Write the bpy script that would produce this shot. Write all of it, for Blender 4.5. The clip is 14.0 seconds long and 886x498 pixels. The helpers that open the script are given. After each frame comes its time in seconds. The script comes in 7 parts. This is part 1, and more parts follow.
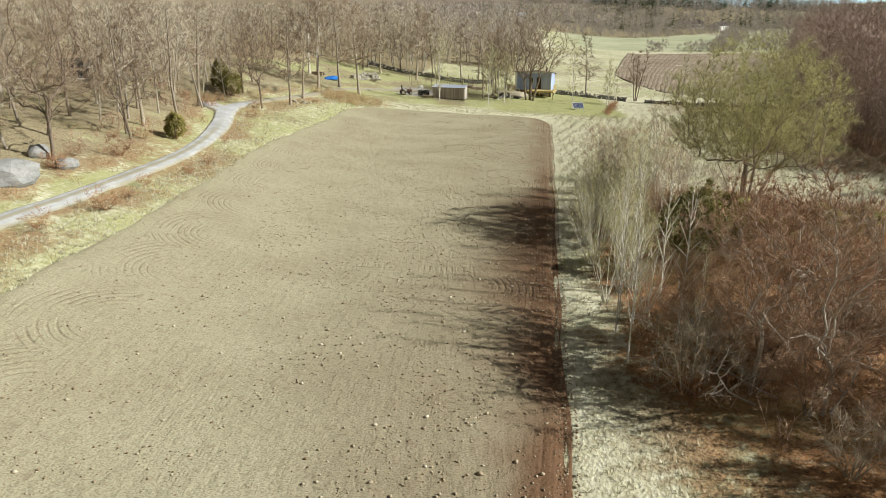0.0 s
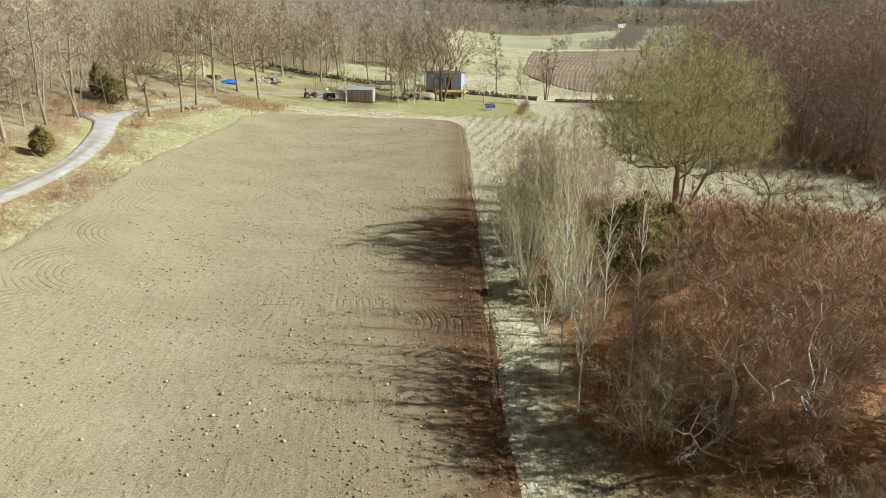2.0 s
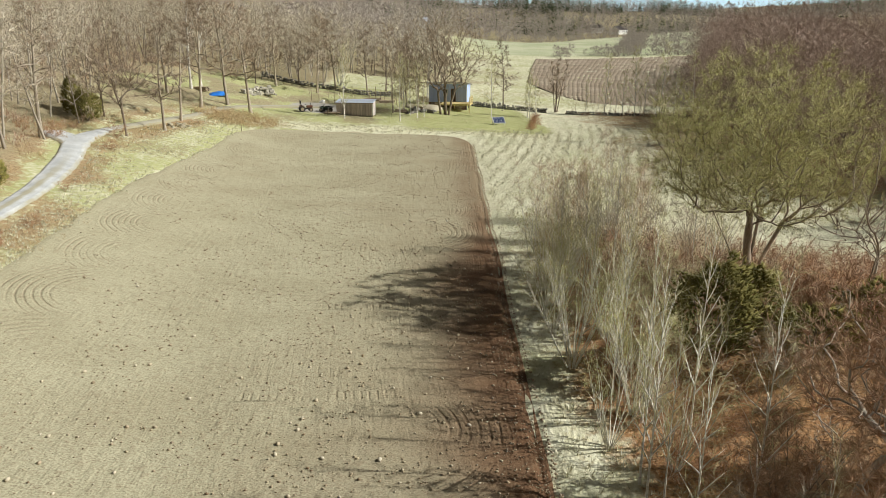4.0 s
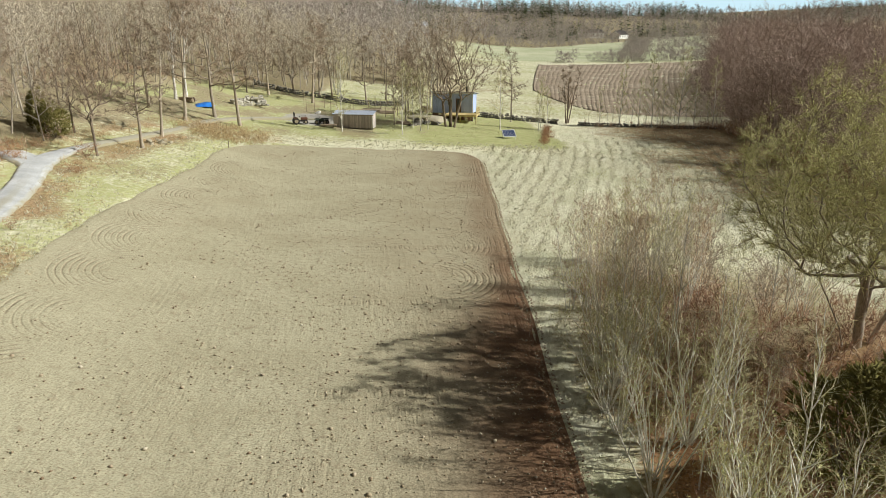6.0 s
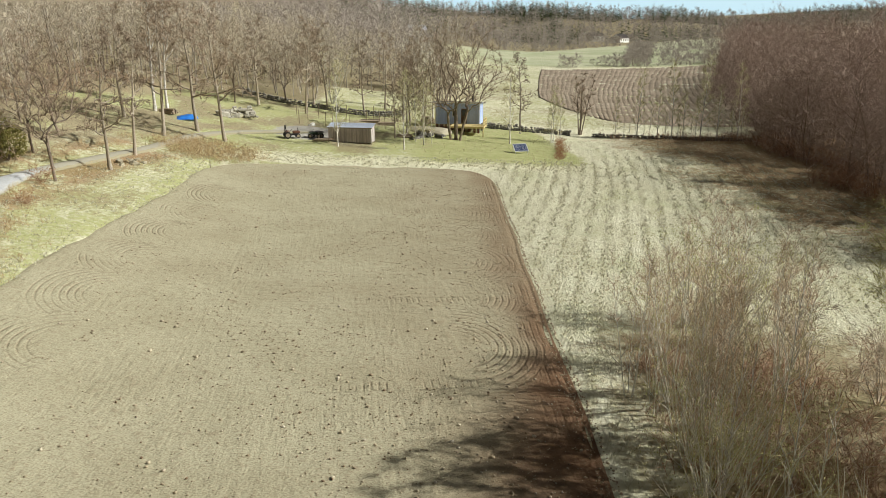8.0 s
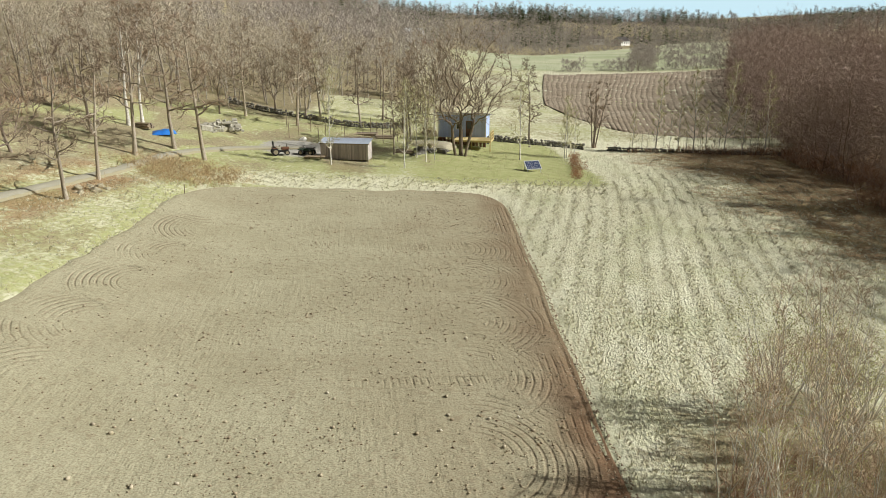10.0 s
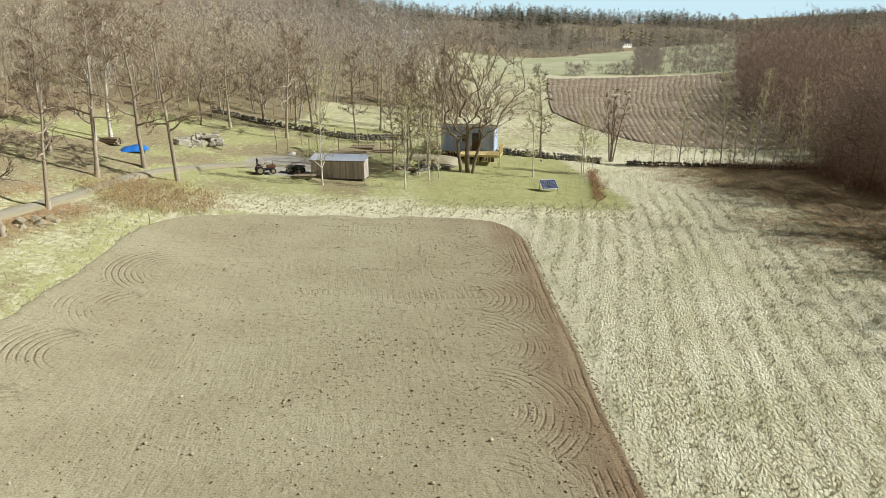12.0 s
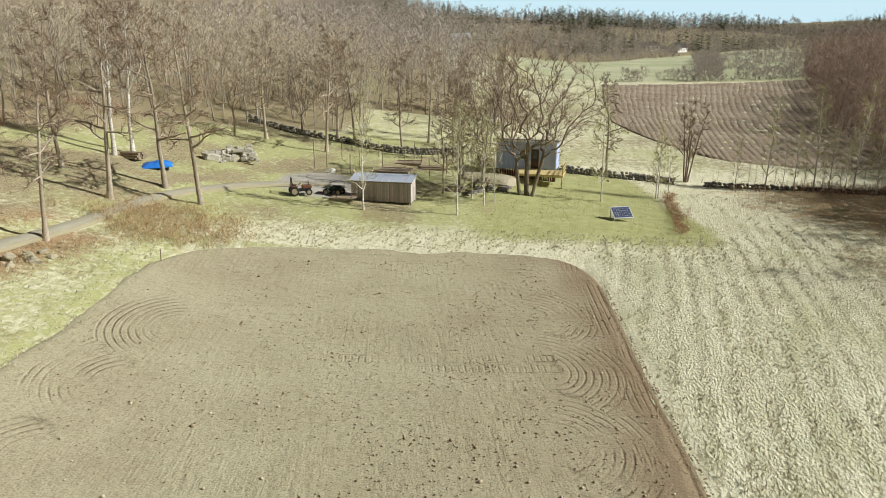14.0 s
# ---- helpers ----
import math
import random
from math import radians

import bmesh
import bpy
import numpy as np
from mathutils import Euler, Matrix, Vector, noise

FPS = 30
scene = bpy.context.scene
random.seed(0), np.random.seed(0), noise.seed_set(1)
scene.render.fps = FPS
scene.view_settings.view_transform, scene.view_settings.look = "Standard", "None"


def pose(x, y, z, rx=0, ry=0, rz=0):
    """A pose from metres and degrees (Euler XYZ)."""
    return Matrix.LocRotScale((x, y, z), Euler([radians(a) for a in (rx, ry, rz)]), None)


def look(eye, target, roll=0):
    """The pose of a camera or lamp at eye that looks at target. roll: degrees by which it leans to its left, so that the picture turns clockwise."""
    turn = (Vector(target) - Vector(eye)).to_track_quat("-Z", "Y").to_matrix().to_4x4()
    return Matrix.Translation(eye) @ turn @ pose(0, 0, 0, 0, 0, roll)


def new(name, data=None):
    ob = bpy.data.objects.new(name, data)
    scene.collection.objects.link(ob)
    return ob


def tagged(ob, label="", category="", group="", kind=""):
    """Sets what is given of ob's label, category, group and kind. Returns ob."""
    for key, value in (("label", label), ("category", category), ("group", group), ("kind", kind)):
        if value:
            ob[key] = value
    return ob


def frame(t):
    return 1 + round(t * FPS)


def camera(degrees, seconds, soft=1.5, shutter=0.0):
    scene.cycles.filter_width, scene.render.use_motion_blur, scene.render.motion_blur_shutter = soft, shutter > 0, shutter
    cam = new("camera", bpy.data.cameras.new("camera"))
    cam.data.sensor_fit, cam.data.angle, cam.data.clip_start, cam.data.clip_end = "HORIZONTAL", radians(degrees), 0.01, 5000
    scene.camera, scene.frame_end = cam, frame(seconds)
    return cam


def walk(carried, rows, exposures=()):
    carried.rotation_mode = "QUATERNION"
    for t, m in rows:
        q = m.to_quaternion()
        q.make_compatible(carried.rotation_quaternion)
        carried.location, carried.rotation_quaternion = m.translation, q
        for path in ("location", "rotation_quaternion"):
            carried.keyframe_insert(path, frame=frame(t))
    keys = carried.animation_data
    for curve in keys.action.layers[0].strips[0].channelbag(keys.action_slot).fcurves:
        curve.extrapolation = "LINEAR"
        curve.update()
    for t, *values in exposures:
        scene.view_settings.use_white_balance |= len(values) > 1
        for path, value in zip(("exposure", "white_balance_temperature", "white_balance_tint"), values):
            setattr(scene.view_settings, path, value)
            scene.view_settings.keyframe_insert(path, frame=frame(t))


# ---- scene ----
cam = camera(63.8, 14.0, soft=0.75)
METRES, EYE, TILT, LEAN, TURN = 60.98, 15.0, 0.0, 3.3, 0.0
ROWS = [
    (0.0, 0.0, 0.0, 0.0, 1.14, -18.53, -3.39),
    (0.5, 0.0, 0.0052, -0.0014, 1.04, -18.69, -3.36),
    (1.0, -0.0003, 0.0245, -0.0019, 0.94, -18.67, -3.32),
    (1.5, -0.0003, 0.0533, -0.0024, 0.8, -18.55, -3.33),
    (1.6, -0.0004, 0.0598, -0.0024, 0.48, -18.5, -3.32),
    (1.7, -0.0006, 0.0664, -0.0024, -0.7, -18.42, -3.3),
    (1.8, -0.0008, 0.0731, -0.0023, -3.0, -18.33, -3.25),
    (1.9, -0.0009, 0.0798, -0.0022, -5.55, -18.24, -3.2),
    (2.0, -0.0011, 0.0866, -0.0021, -6.22, -18.18, -3.18),
    (2.5, -0.0025, 0.1224, -0.0013, -6.3, -18.05, -3.22),
    (3.0, -0.0046, 0.1588, -0.0004, -6.37, -17.94, -3.23),
    (5.5, -0.0125, 0.3405, 0.0025, -6.71, -17.5, -3.27),
    (6.0, -0.0139, 0.3778, 0.0025, -6.8, -17.43, -3.3),
    (6.5, -0.0148, 0.4157, 0.0027, -6.86, -17.36, -3.29),
    (7.0, -0.0154, 0.4542, 0.003, -6.94, -17.31, -3.29),
    (7.5, -0.0155, 0.4928, 0.0034, -7.02, -17.24, -3.25),
    (8.0, -0.0149, 0.5311, 0.0039, -7.09, -17.17, -3.25),
    (10.5, -0.0094, 0.723, 0.0092, -7.42, -16.92, -3.21),
    (11.0, -0.0077, 0.7623, 0.0097, -7.48, -16.88, -3.21),
    (11.5, -0.006, 0.8016, 0.0101, -7.53, -16.85, -3.21),
    (12.0, -0.0046, 0.8408, 0.0105, -7.58, -16.82, -3.2),
    (12.5, -0.0034, 0.8802, 0.0111, -7.64, -16.81, -3.2),
    (13.0, -0.0025, 0.9196, 0.0115, -7.68, -16.79, -3.18),
    (13.5, -0.002, 0.9592, 0.0119, -7.73, -16.77, -3.18),
    (13.6, -0.002, 0.967, 0.012, -7.55, -16.77, -3.2),
    (13.7, -0.0024, 0.9748, 0.0121, -7.05, -16.78, -3.25),
    (13.8, -0.0031, 0.9825, 0.0122, -6.15, -16.8, -3.32),
    (13.9, -0.0042, 0.9902, 0.0124, -5.2, -16.82, -3.39),
    (14.0, -0.0053, 0.998, 0.0125, -3.98, -16.84, -3.46),
]
walk(cam, [(t, pose(0, 0, EYE, TILT, LEAN, TURN) @ pose(METRES * x, METRES * y, METRES * z, 90 + pitch, roll, yaw)) for t, x, y, z, yaw, pitch, roll in ROWS], [(0, 0.0), (3, 0.0), (7, -0.04), (11, -0.08), (14, -0.08)])

# ---- light ----
SUN_UP, SUN_AZ = 34.0, 99.0  # degrees: height, and compass way (0 is +y, 90 is +x)
world = bpy.data.worlds.new("sky")
scene.world = world
world.use_nodes = True
wn = world.node_tree.nodes
sky = wn.new("ShaderNodeTexSky")
sky.sky_type, sky.sun_disc = "NISHITA", False
sky.sun_elevation, sky.sun_rotation = radians(SUN_UP), radians(SUN_AZ)
sky.air_density, sky.dust_density, sky.ozone_density = 0.9, 0.3, 1.0
wn["Background"].inputs["Strength"].default_value = 0.0175
haze = wn.new("ShaderNodeHueSaturation")
haze.inputs["Saturation"].default_value = 0.0
world.node_tree.links.new(sky.outputs["Color"], haze.inputs["Color"])
world.node_tree.links.new(haze.outputs["Color"], wn["Background"].inputs["Color"])
sun = new("sun", bpy.data.lights.new("sun", "SUN"))
sun.data.energy, sun.data.angle, sun.data.color = 5.75, radians(0.6), (1.0, 0.98, 0.895)
way = Vector((math.sin(radians(SUN_AZ)) * math.cos(radians(SUN_UP)), math.cos(radians(SUN_AZ)) * math.cos(radians(SUN_UP)), math.sin(radians(SUN_UP))))
sun.matrix_world = look(way * 200, (0, 0, 0))
scene.view_settings.exposure = 0.0

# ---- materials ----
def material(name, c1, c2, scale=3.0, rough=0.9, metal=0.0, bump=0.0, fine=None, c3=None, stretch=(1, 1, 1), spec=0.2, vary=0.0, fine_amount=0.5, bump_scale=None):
    """A surface of two colours in large patches, a third in fine grain, and relief from the grain."""
    m = bpy.data.materials.new(name)
    m.use_nodes = True
    nt = m.node_tree
    n, l = nt.nodes, nt.links
    b = n["Principled BSDF"]
    b.inputs["Roughness"].default_value, b.inputs["Metallic"].default_value = rough, metal
    b.inputs["Specular IOR Level"].default_value = spec
    geo = n.new("ShaderNodeTexCoord")
    mp = n.new("ShaderNodeMapping")
    mp.inputs["Scale"].default_value = stretch
    l.new(geo.outputs["Object"], mp.inputs["Vector"])
    big = n.new("ShaderNodeTexNoise")
    big.inputs["Scale"].default_value, big.inputs["Detail"].default_value = scale, 4
    l.new(mp.outputs[0], big.inputs["Vector"])
    step = n.new("ShaderNodeMapRange")
    step.inputs["From Min"].default_value, step.inputs["From Max"].default_value = 0.36, 0.64
    l.new(big.outputs[0], step.inputs["Value"])
    mix = n.new("ShaderNodeMix")
    mix.data_type = "RGBA"
    mix.inputs["A"].default_value, mix.inputs["B"].default_value = (*c1, 1), (*c2, 1)
    l.new(step.outputs[0], mix.inputs["Factor"])
    out = mix.outputs["Result"]
    grain = n.new("ShaderNodeTexNoise")
    grain.inputs["Scale"].default_value, grain.inputs["Detail"].default_value = fine or scale * 9, 5
    l.new(mp.outputs[0], grain.inputs["Vector"])
    if c3:
        fs = n.new("ShaderNodeMapRange")
        fs.inputs["From Min"].default_value, fs.inputs["From Max"].default_value = 0.45, 0.68
        fs.inputs["To Max"].default_value = fine_amount
        l.new(grain.outputs[0], fs.inputs["Value"])
        mix2 = n.new("ShaderNodeMix")
        mix2.data_type = "RGBA"
        mix2.inputs["B"].default_value = (*c3, 1)
        l.new(out, mix2.inputs["A"])
        l.new(fs.outputs[0], mix2.inputs["Factor"])
        out = mix2.outputs["Result"]
    if vary:
        info = n.new("ShaderNodeObjectInfo")
        vr = n.new("ShaderNodeMapRange")
        vr.inputs["To Min"].default_value, vr.inputs["To Max"].default_value = 1 - vary, 1 + vary
        l.new(info.outputs["Random"], vr.inputs["Value"])
        hs = n.new("ShaderNodeHueSaturation")
        l.new(vr.outputs[0], hs.inputs["Value"])
        l.new(out, hs.inputs["Color"])
        out = hs.outputs[0]
    l.new(out, b.inputs["Base Color"])
    if bump:
        bp = n.new("ShaderNodeBump")
        bp.inputs["Strength"].default_value, bp.inputs["Distance"].default_value = 0.8, bump
        l.new(grain.outputs[0], bp.inputs["Height"])
        l.new(bp.outputs[0], b.inputs["Normal"])
    return m


def island_material(name, ramp_colours, rough=0.9):
    """A colour of its own for every loose piece of a joined mesh."""
    m = bpy.data.materials.new(name)
    m.use_nodes = True
    n, l = m.node_tree.nodes, m.node_tree.links
    b = n["Principled BSDF"]
    b.inputs["Roughness"].default_value = rough
    b.inputs["Specular IOR Level"].default_value = 0.15
    g = n.new("ShaderNodeNewGeometry")
    r = n.new("ShaderNodeValToRGB")
    while len(r.color_ramp.elements) < len(ramp_colours):
        r.color_ramp.elements.new(0.5)
    for k, c in enumerate(ramp_colours):
        r.color_ramp.elements[k].position = k / max(1, len(ramp_colours) - 1)
        r.color_ramp.elements[k].color = (*c, 1)
    l.new(g.outputs["Random Per Island"], r.inputs["Fac"])
    l.new(r.outputs[0], b.inputs["Base Color"])
    return m


BARK = material("grey_bark", (0.38, 0.325, 0.255), (0.53, 0.47, 0.385), 1.2, 0.95, bump=0.02, c3=(0.09, 0.07, 0.055), fine=14, stretch=(1, 1, 0.3), vary=0.2)
BARK_PALE = material("bleached_bark", (0.50, 0.46, 0.40), (0.62, 0.58, 0.52), 1.2, 0.95, bump=0.02, c3=(0.16, 0.12, 0.10), fine=12, stretch=(1, 1, 0.3), vary=0.15)
BARK_DARK = material("dark_bark", (0.22, 0.175, 0.135), (0.34, 0.28, 0.22), 1.5, 0.95, bump=0.02, c3=(0.05, 0.04, 0.035), fine=16, stretch=(1, 1, 0.3), vary=0.2)
BARK_BIRCH = material("birch_bark", (0.78, 0.76, 0.70), (0.66, 0.63, 0.57), 0.8, 0.8, bump=0.01, c3=(0.10, 0.08, 0.07), fine=5, stretch=(1, 1, 2.2), fine_amount=0.55, vary=0.12)
TWIG = material("grey_brown_twigs", (0.27, 0.205, 0.15), (0.38, 0.30, 0.225), 0.5, 0.9, vary=0.22)
TWIG_RED = material("reddish_twigs", (0.31, 0.165, 0.098), (0.54, 0.36, 0.24), 0.5, 0.9, vary=0.2)
TWIG_THORN = material("thorn_twigs", (0.30, 0.18, 0.115), (0.53, 0.38, 0.265), 0.5, 0.9, vary=0.2)
TWIG_GREY = material("lichen_grey_twigs", (0.40, 0.34, 0.26), (0.60, 0.54, 0.44), 0.5, 0.9, vary=0.2)
TWIG_PALE = material("pale_grey_twigs", (0.49, 0.46, 0.25), (0.60, 0.565, 0.35), 0.5, 0.9, vary=0.15)
STEM_PALE = material("pale_smooth_stems", (0.66, 0.64, 0.56), (0.78, 0.76, 0.69), 0.8, 0.85, c3=(0.42, 0.38, 0.28), fine=8, vary=0.15)
TWIG_BROWN = material("brown_twigs", (0.47, 0.345, 0.23), (0.60, 0.48, 0.345), 0.5, 0.9, vary=0.15)
TWIG_OLIVE = material("olive_twigs", (0.52, 0.47, 0.26), (0.62, 0.57, 0.34), 0.5, 0.9, vary=0.15)
CATKIN = material("yellow_green_catkins", (0.47, 0.48, 0.19), (0.60, 0.585, 0.28), 0.8, 0.8)
DEAD_LEAF = material("russet_leaves", (0.36, 0.19, 0.085), (0.50, 0.30, 0.15), 1.5, 0.85)
NEEDLE = material("dark_green_needles", (0.14, 0.13, 0.035), (0.25, 0.215, 0.065), 1.2, 0.8, vary=0.25)
STONE = material("lichened_stone", (0.18, 0.17, 0.15), (0.30, 0.285, 0.255), 1.3, 0.9, bump=0.03, c3=(0.13, 0.13, 0.11), fine=10, vary=0.25)

# ---- the lie of the land ----
def soft(v, w):
    """A smooth max(v, 0), rounded over about w metres."""
    u = v / w
    return w * (max(u, 0.0) + math.log1p(math.exp(-abs(u))))


def ramp(a, b, v):
    t = min(1.0, max(0.0, (v - a) / (b - a)))
    return t * t * (3 - 2 * t)


def height(x, y):
    """The lie of the land: a field that falls gently, a wooded slope at one side, a yard behind and a valley with a ridge beyond."""
    yn = y - soft(y - 150, 6)
    z = 0.817 - 0.0231 * (x - soft(x - 62, 6) + soft(-80 - x, 10)) - 0.016 * yn
    rise = min(0.07, max(0.008, 0.06 - 0.0015 * x))
    z += rise * (soft(y - 98, 4) - soft(y - 148, 8))
    z += 0.2 * (soft(-x - 10.5, 3) - 0.6 * soft(-x - 130, 10))
    z += 0.04 * soft(x - 66 - 0.35 * soft(y - 140, 8), 5)
    # the scrub stands on a knoll beside the field
    if 5 < y < 66 and 0 < x < 60:
        z += (0.9 + 2.3 * ramp(26, 40, y)) * ramp(1.5, 15, x - 1.62 - 0.1165 * y) * ramp(5, 24, y) * ramp(63, 42, y + 0.25 * max(0, x - 22)) * ramp(52, 26, x)
    # valley and ridges
    z += 0.0155 * soft(y - 165, 12) - 0.0155 * soft(y - 700, 40)
    z += (12 + 4.5 * math.sin((x - 95) / 61.0) + 1.8 * math.sin(x / 23.0 + 1.3) - 3 * ramp(260, 360, x)) * ramp(535, 690, y - 0.12 * max(0, x - 100))
    z += 23.5 * ramp(60, -200, x - 0.22 * (y - 150)) * ramp(170, 420, y)
    return z

# ---- helpers for meshes ----
def mesh_object(name, verts, faces, mat, parent=None, smooth=False):
    me = bpy.data.meshes.new(name)
    me.from_pydata([tuple(v) for v in verts], [], [tuple(f) for f in faces])
    me.materials.append(mat)
    if smooth:
        me.shade_smooth()
    ob = new(name, me)
    if parent:
        ob.parent = parent
    return ob


def big_mesh(name, V, F, mat, smooth=False):
    """A mesh from arrays of corners and of triangles."""
    me = bpy.data.meshes.new(name)
    V, F = np.asarray(V, np.float32), np.asarray(F, np.int32)
    me.vertices.add(len(V))
    me.vertices.foreach_set("co", V.ravel())
    me.loops.add(F.size)
    me.loops.foreach_set("vertex_index", F.ravel())
    me.polygons.add(len(F))
    me.polygons.foreach_set("loop_start", np.arange(0, F.size, F.shape[1], dtype=np.int32))
    me.update(calc_edges=True)
    me.materials.append(mat)
    if smooth:
        me.shade_smooth()
    return me


def part(name, bm, mat, parent, label=""):
    me = bpy.data.meshes.new(name)
    bm.to_mesh(me)
    bm.free()
    me.materials.append(mat)
    ob = new(name, me)
    ob.parent = parent
    if label:
        ob["label"] = label
    return ob


def empty(name, m):
    ob = new(name)
    ob.matrix_world = m
    ob.empty_display_size = 0.3
    return ob


def box(bm, x0, x1, y0, y1, z0, z1, bevel=0.0, turn=None):
    r = bmesh.ops.create_cube(bm, size=1.0)
    m = Matrix.Translation(((x0 + x1) / 2, (y0 + y1) / 2, (z0 + z1) / 2)) @ Matrix.Diagonal((x1 - x0, y1 - y0, z1 - z0, 1))
    bmesh.ops.transform(bm, matrix=(turn @ m) if turn else m, verts=r["verts"])
    if bevel:
        edges = list({e for v in r["verts"] for e in v.link_edges})
        bmesh.ops.bevel(bm, geom=edges, offset=bevel, segments=1, affect="EDGES")


def boxed(*a, **k):
    bm = bmesh.new()
    box(bm, *a, **k)
    return bm


def rod(bm, a, b, r0, r1=None, sides=8):
    a, b = Vector(a), Vector(b)
    d = b - a
    m = Matrix.Translation((a + b) / 2) @ d.to_track_quat("Z", "Y").to_matrix().to_4x4()
    bmesh.ops.create_cone(bm, cap_ends=True, segments=sides, radius1=r0, radius2=r0 if r1 is None else r1, depth=d.length, matrix=m)


def rodded(*a, **k):
    bm = bmesh.new()
    rod(bm, *a, **k)
    return bm


# ---- trees ----
class Wood:
    """Gathers tapered tubes as corners and triangles."""

    def __init__(self):
        self.v, self.f = [], []

    def tube(self, pts, radii, sides, tip=True):
        base = len(self.v)
        n = len(pts)
        for k in range(n):
            d = (pts[min(k + 1, n - 1)] - pts[max(k - 1, 0)]).normalized()
            a = d.orthogonal().normalized()
            b = d.cross(a)
            if k == n - 1 and tip:
                self.v.append(pts[k])
                break
            for s in range(sides):
                w = 2 * math.pi * s / sides
                self.v.append(pts[k] + (a * math.cos(w) + b * math.sin(w)) * radii[k])
        last = n - 1 if not tip else n - 2
        for k in range(last):
            for s in range(sides):
                p, q = base + k * sides + s, base + k * sides + (s + 1) % sides
                self.f += [(p, q, q + sides), (p, q + sides, p + sides)]
        if tip:
            e = base + (n - 1) * sides
            for s in range(sides):
                self.f.append((base + (n - 2) * sides + s, base + (n - 2) * sides + (s + 1) % sides, e))

    def sliver(self, p, q, r, rng):
        """A fine twig that narrows to its tip."""
        d = q - p
        a = d.orthogonal().normalized()
        a = (a * math.cos(w := rng.uniform(0, 6.283)) + a.cross(d).normalized() * math.sin(w)) * r
        base = len(self.v)
        self.v += [p - a, p + a, q]
        self.f.append((base, base + 1, base + 2))

    def leaf(self, p, size, rng):
        d = Vector((rng.gauss(0, 1), rng.gauss(0, 1), rng.gauss(0, 1))).normalized()
        a = d.orthogonal().normalized() * size * 0.45
        base = len(self.v)
        self.v += [p - a, p + d * size, p + a, p - d * size * 0.6 + a.cross(d).normalized() * size * 0.3]
        self.f += [(base, base + 1, base + 2), (base, base + 2, base + 3)]

    def arrays(self):
        return np.array([tuple(v) for v in self.v], np.float32).reshape(-1, 3), np.array(self.f, np.int32).reshape(-1, 3)


def line(rng, p, d, length, segs, wander, lift):
    """A wandering way of so many pieces, bent up (or down) by lift."""
    pts = [p.copy()]
    d = d.normalized()
    for _ in range(segs):
        d = (d + Vector((rng.gauss(0, wander), rng.gauss(0, wander), rng.gauss(0, wander * 0.6) + lift))).normalized()
        p = p + d * (length / segs)
        pts.append(p.copy())
    return pts


def at(pts, t):
    k = min(int(t * (len(pts) - 1)), len(pts) - 2)
    u = t * (len(pts) - 1) - k
    return pts[k].lerp(pts[k + 1], u), (pts[k + 1] - pts[k]).normalized()


def side_way(rng, d, angle, turn=None):
    a = d.orthogonal().normalized()
    b = d.cross(a)
    w = rng.uniform(0, 2 * math.pi) if turn is None else turn
    o = a * math.cos(w) + b * math.sin(w)
    return (d * math.cos(angle) + o * math.sin(angle)).normalized()


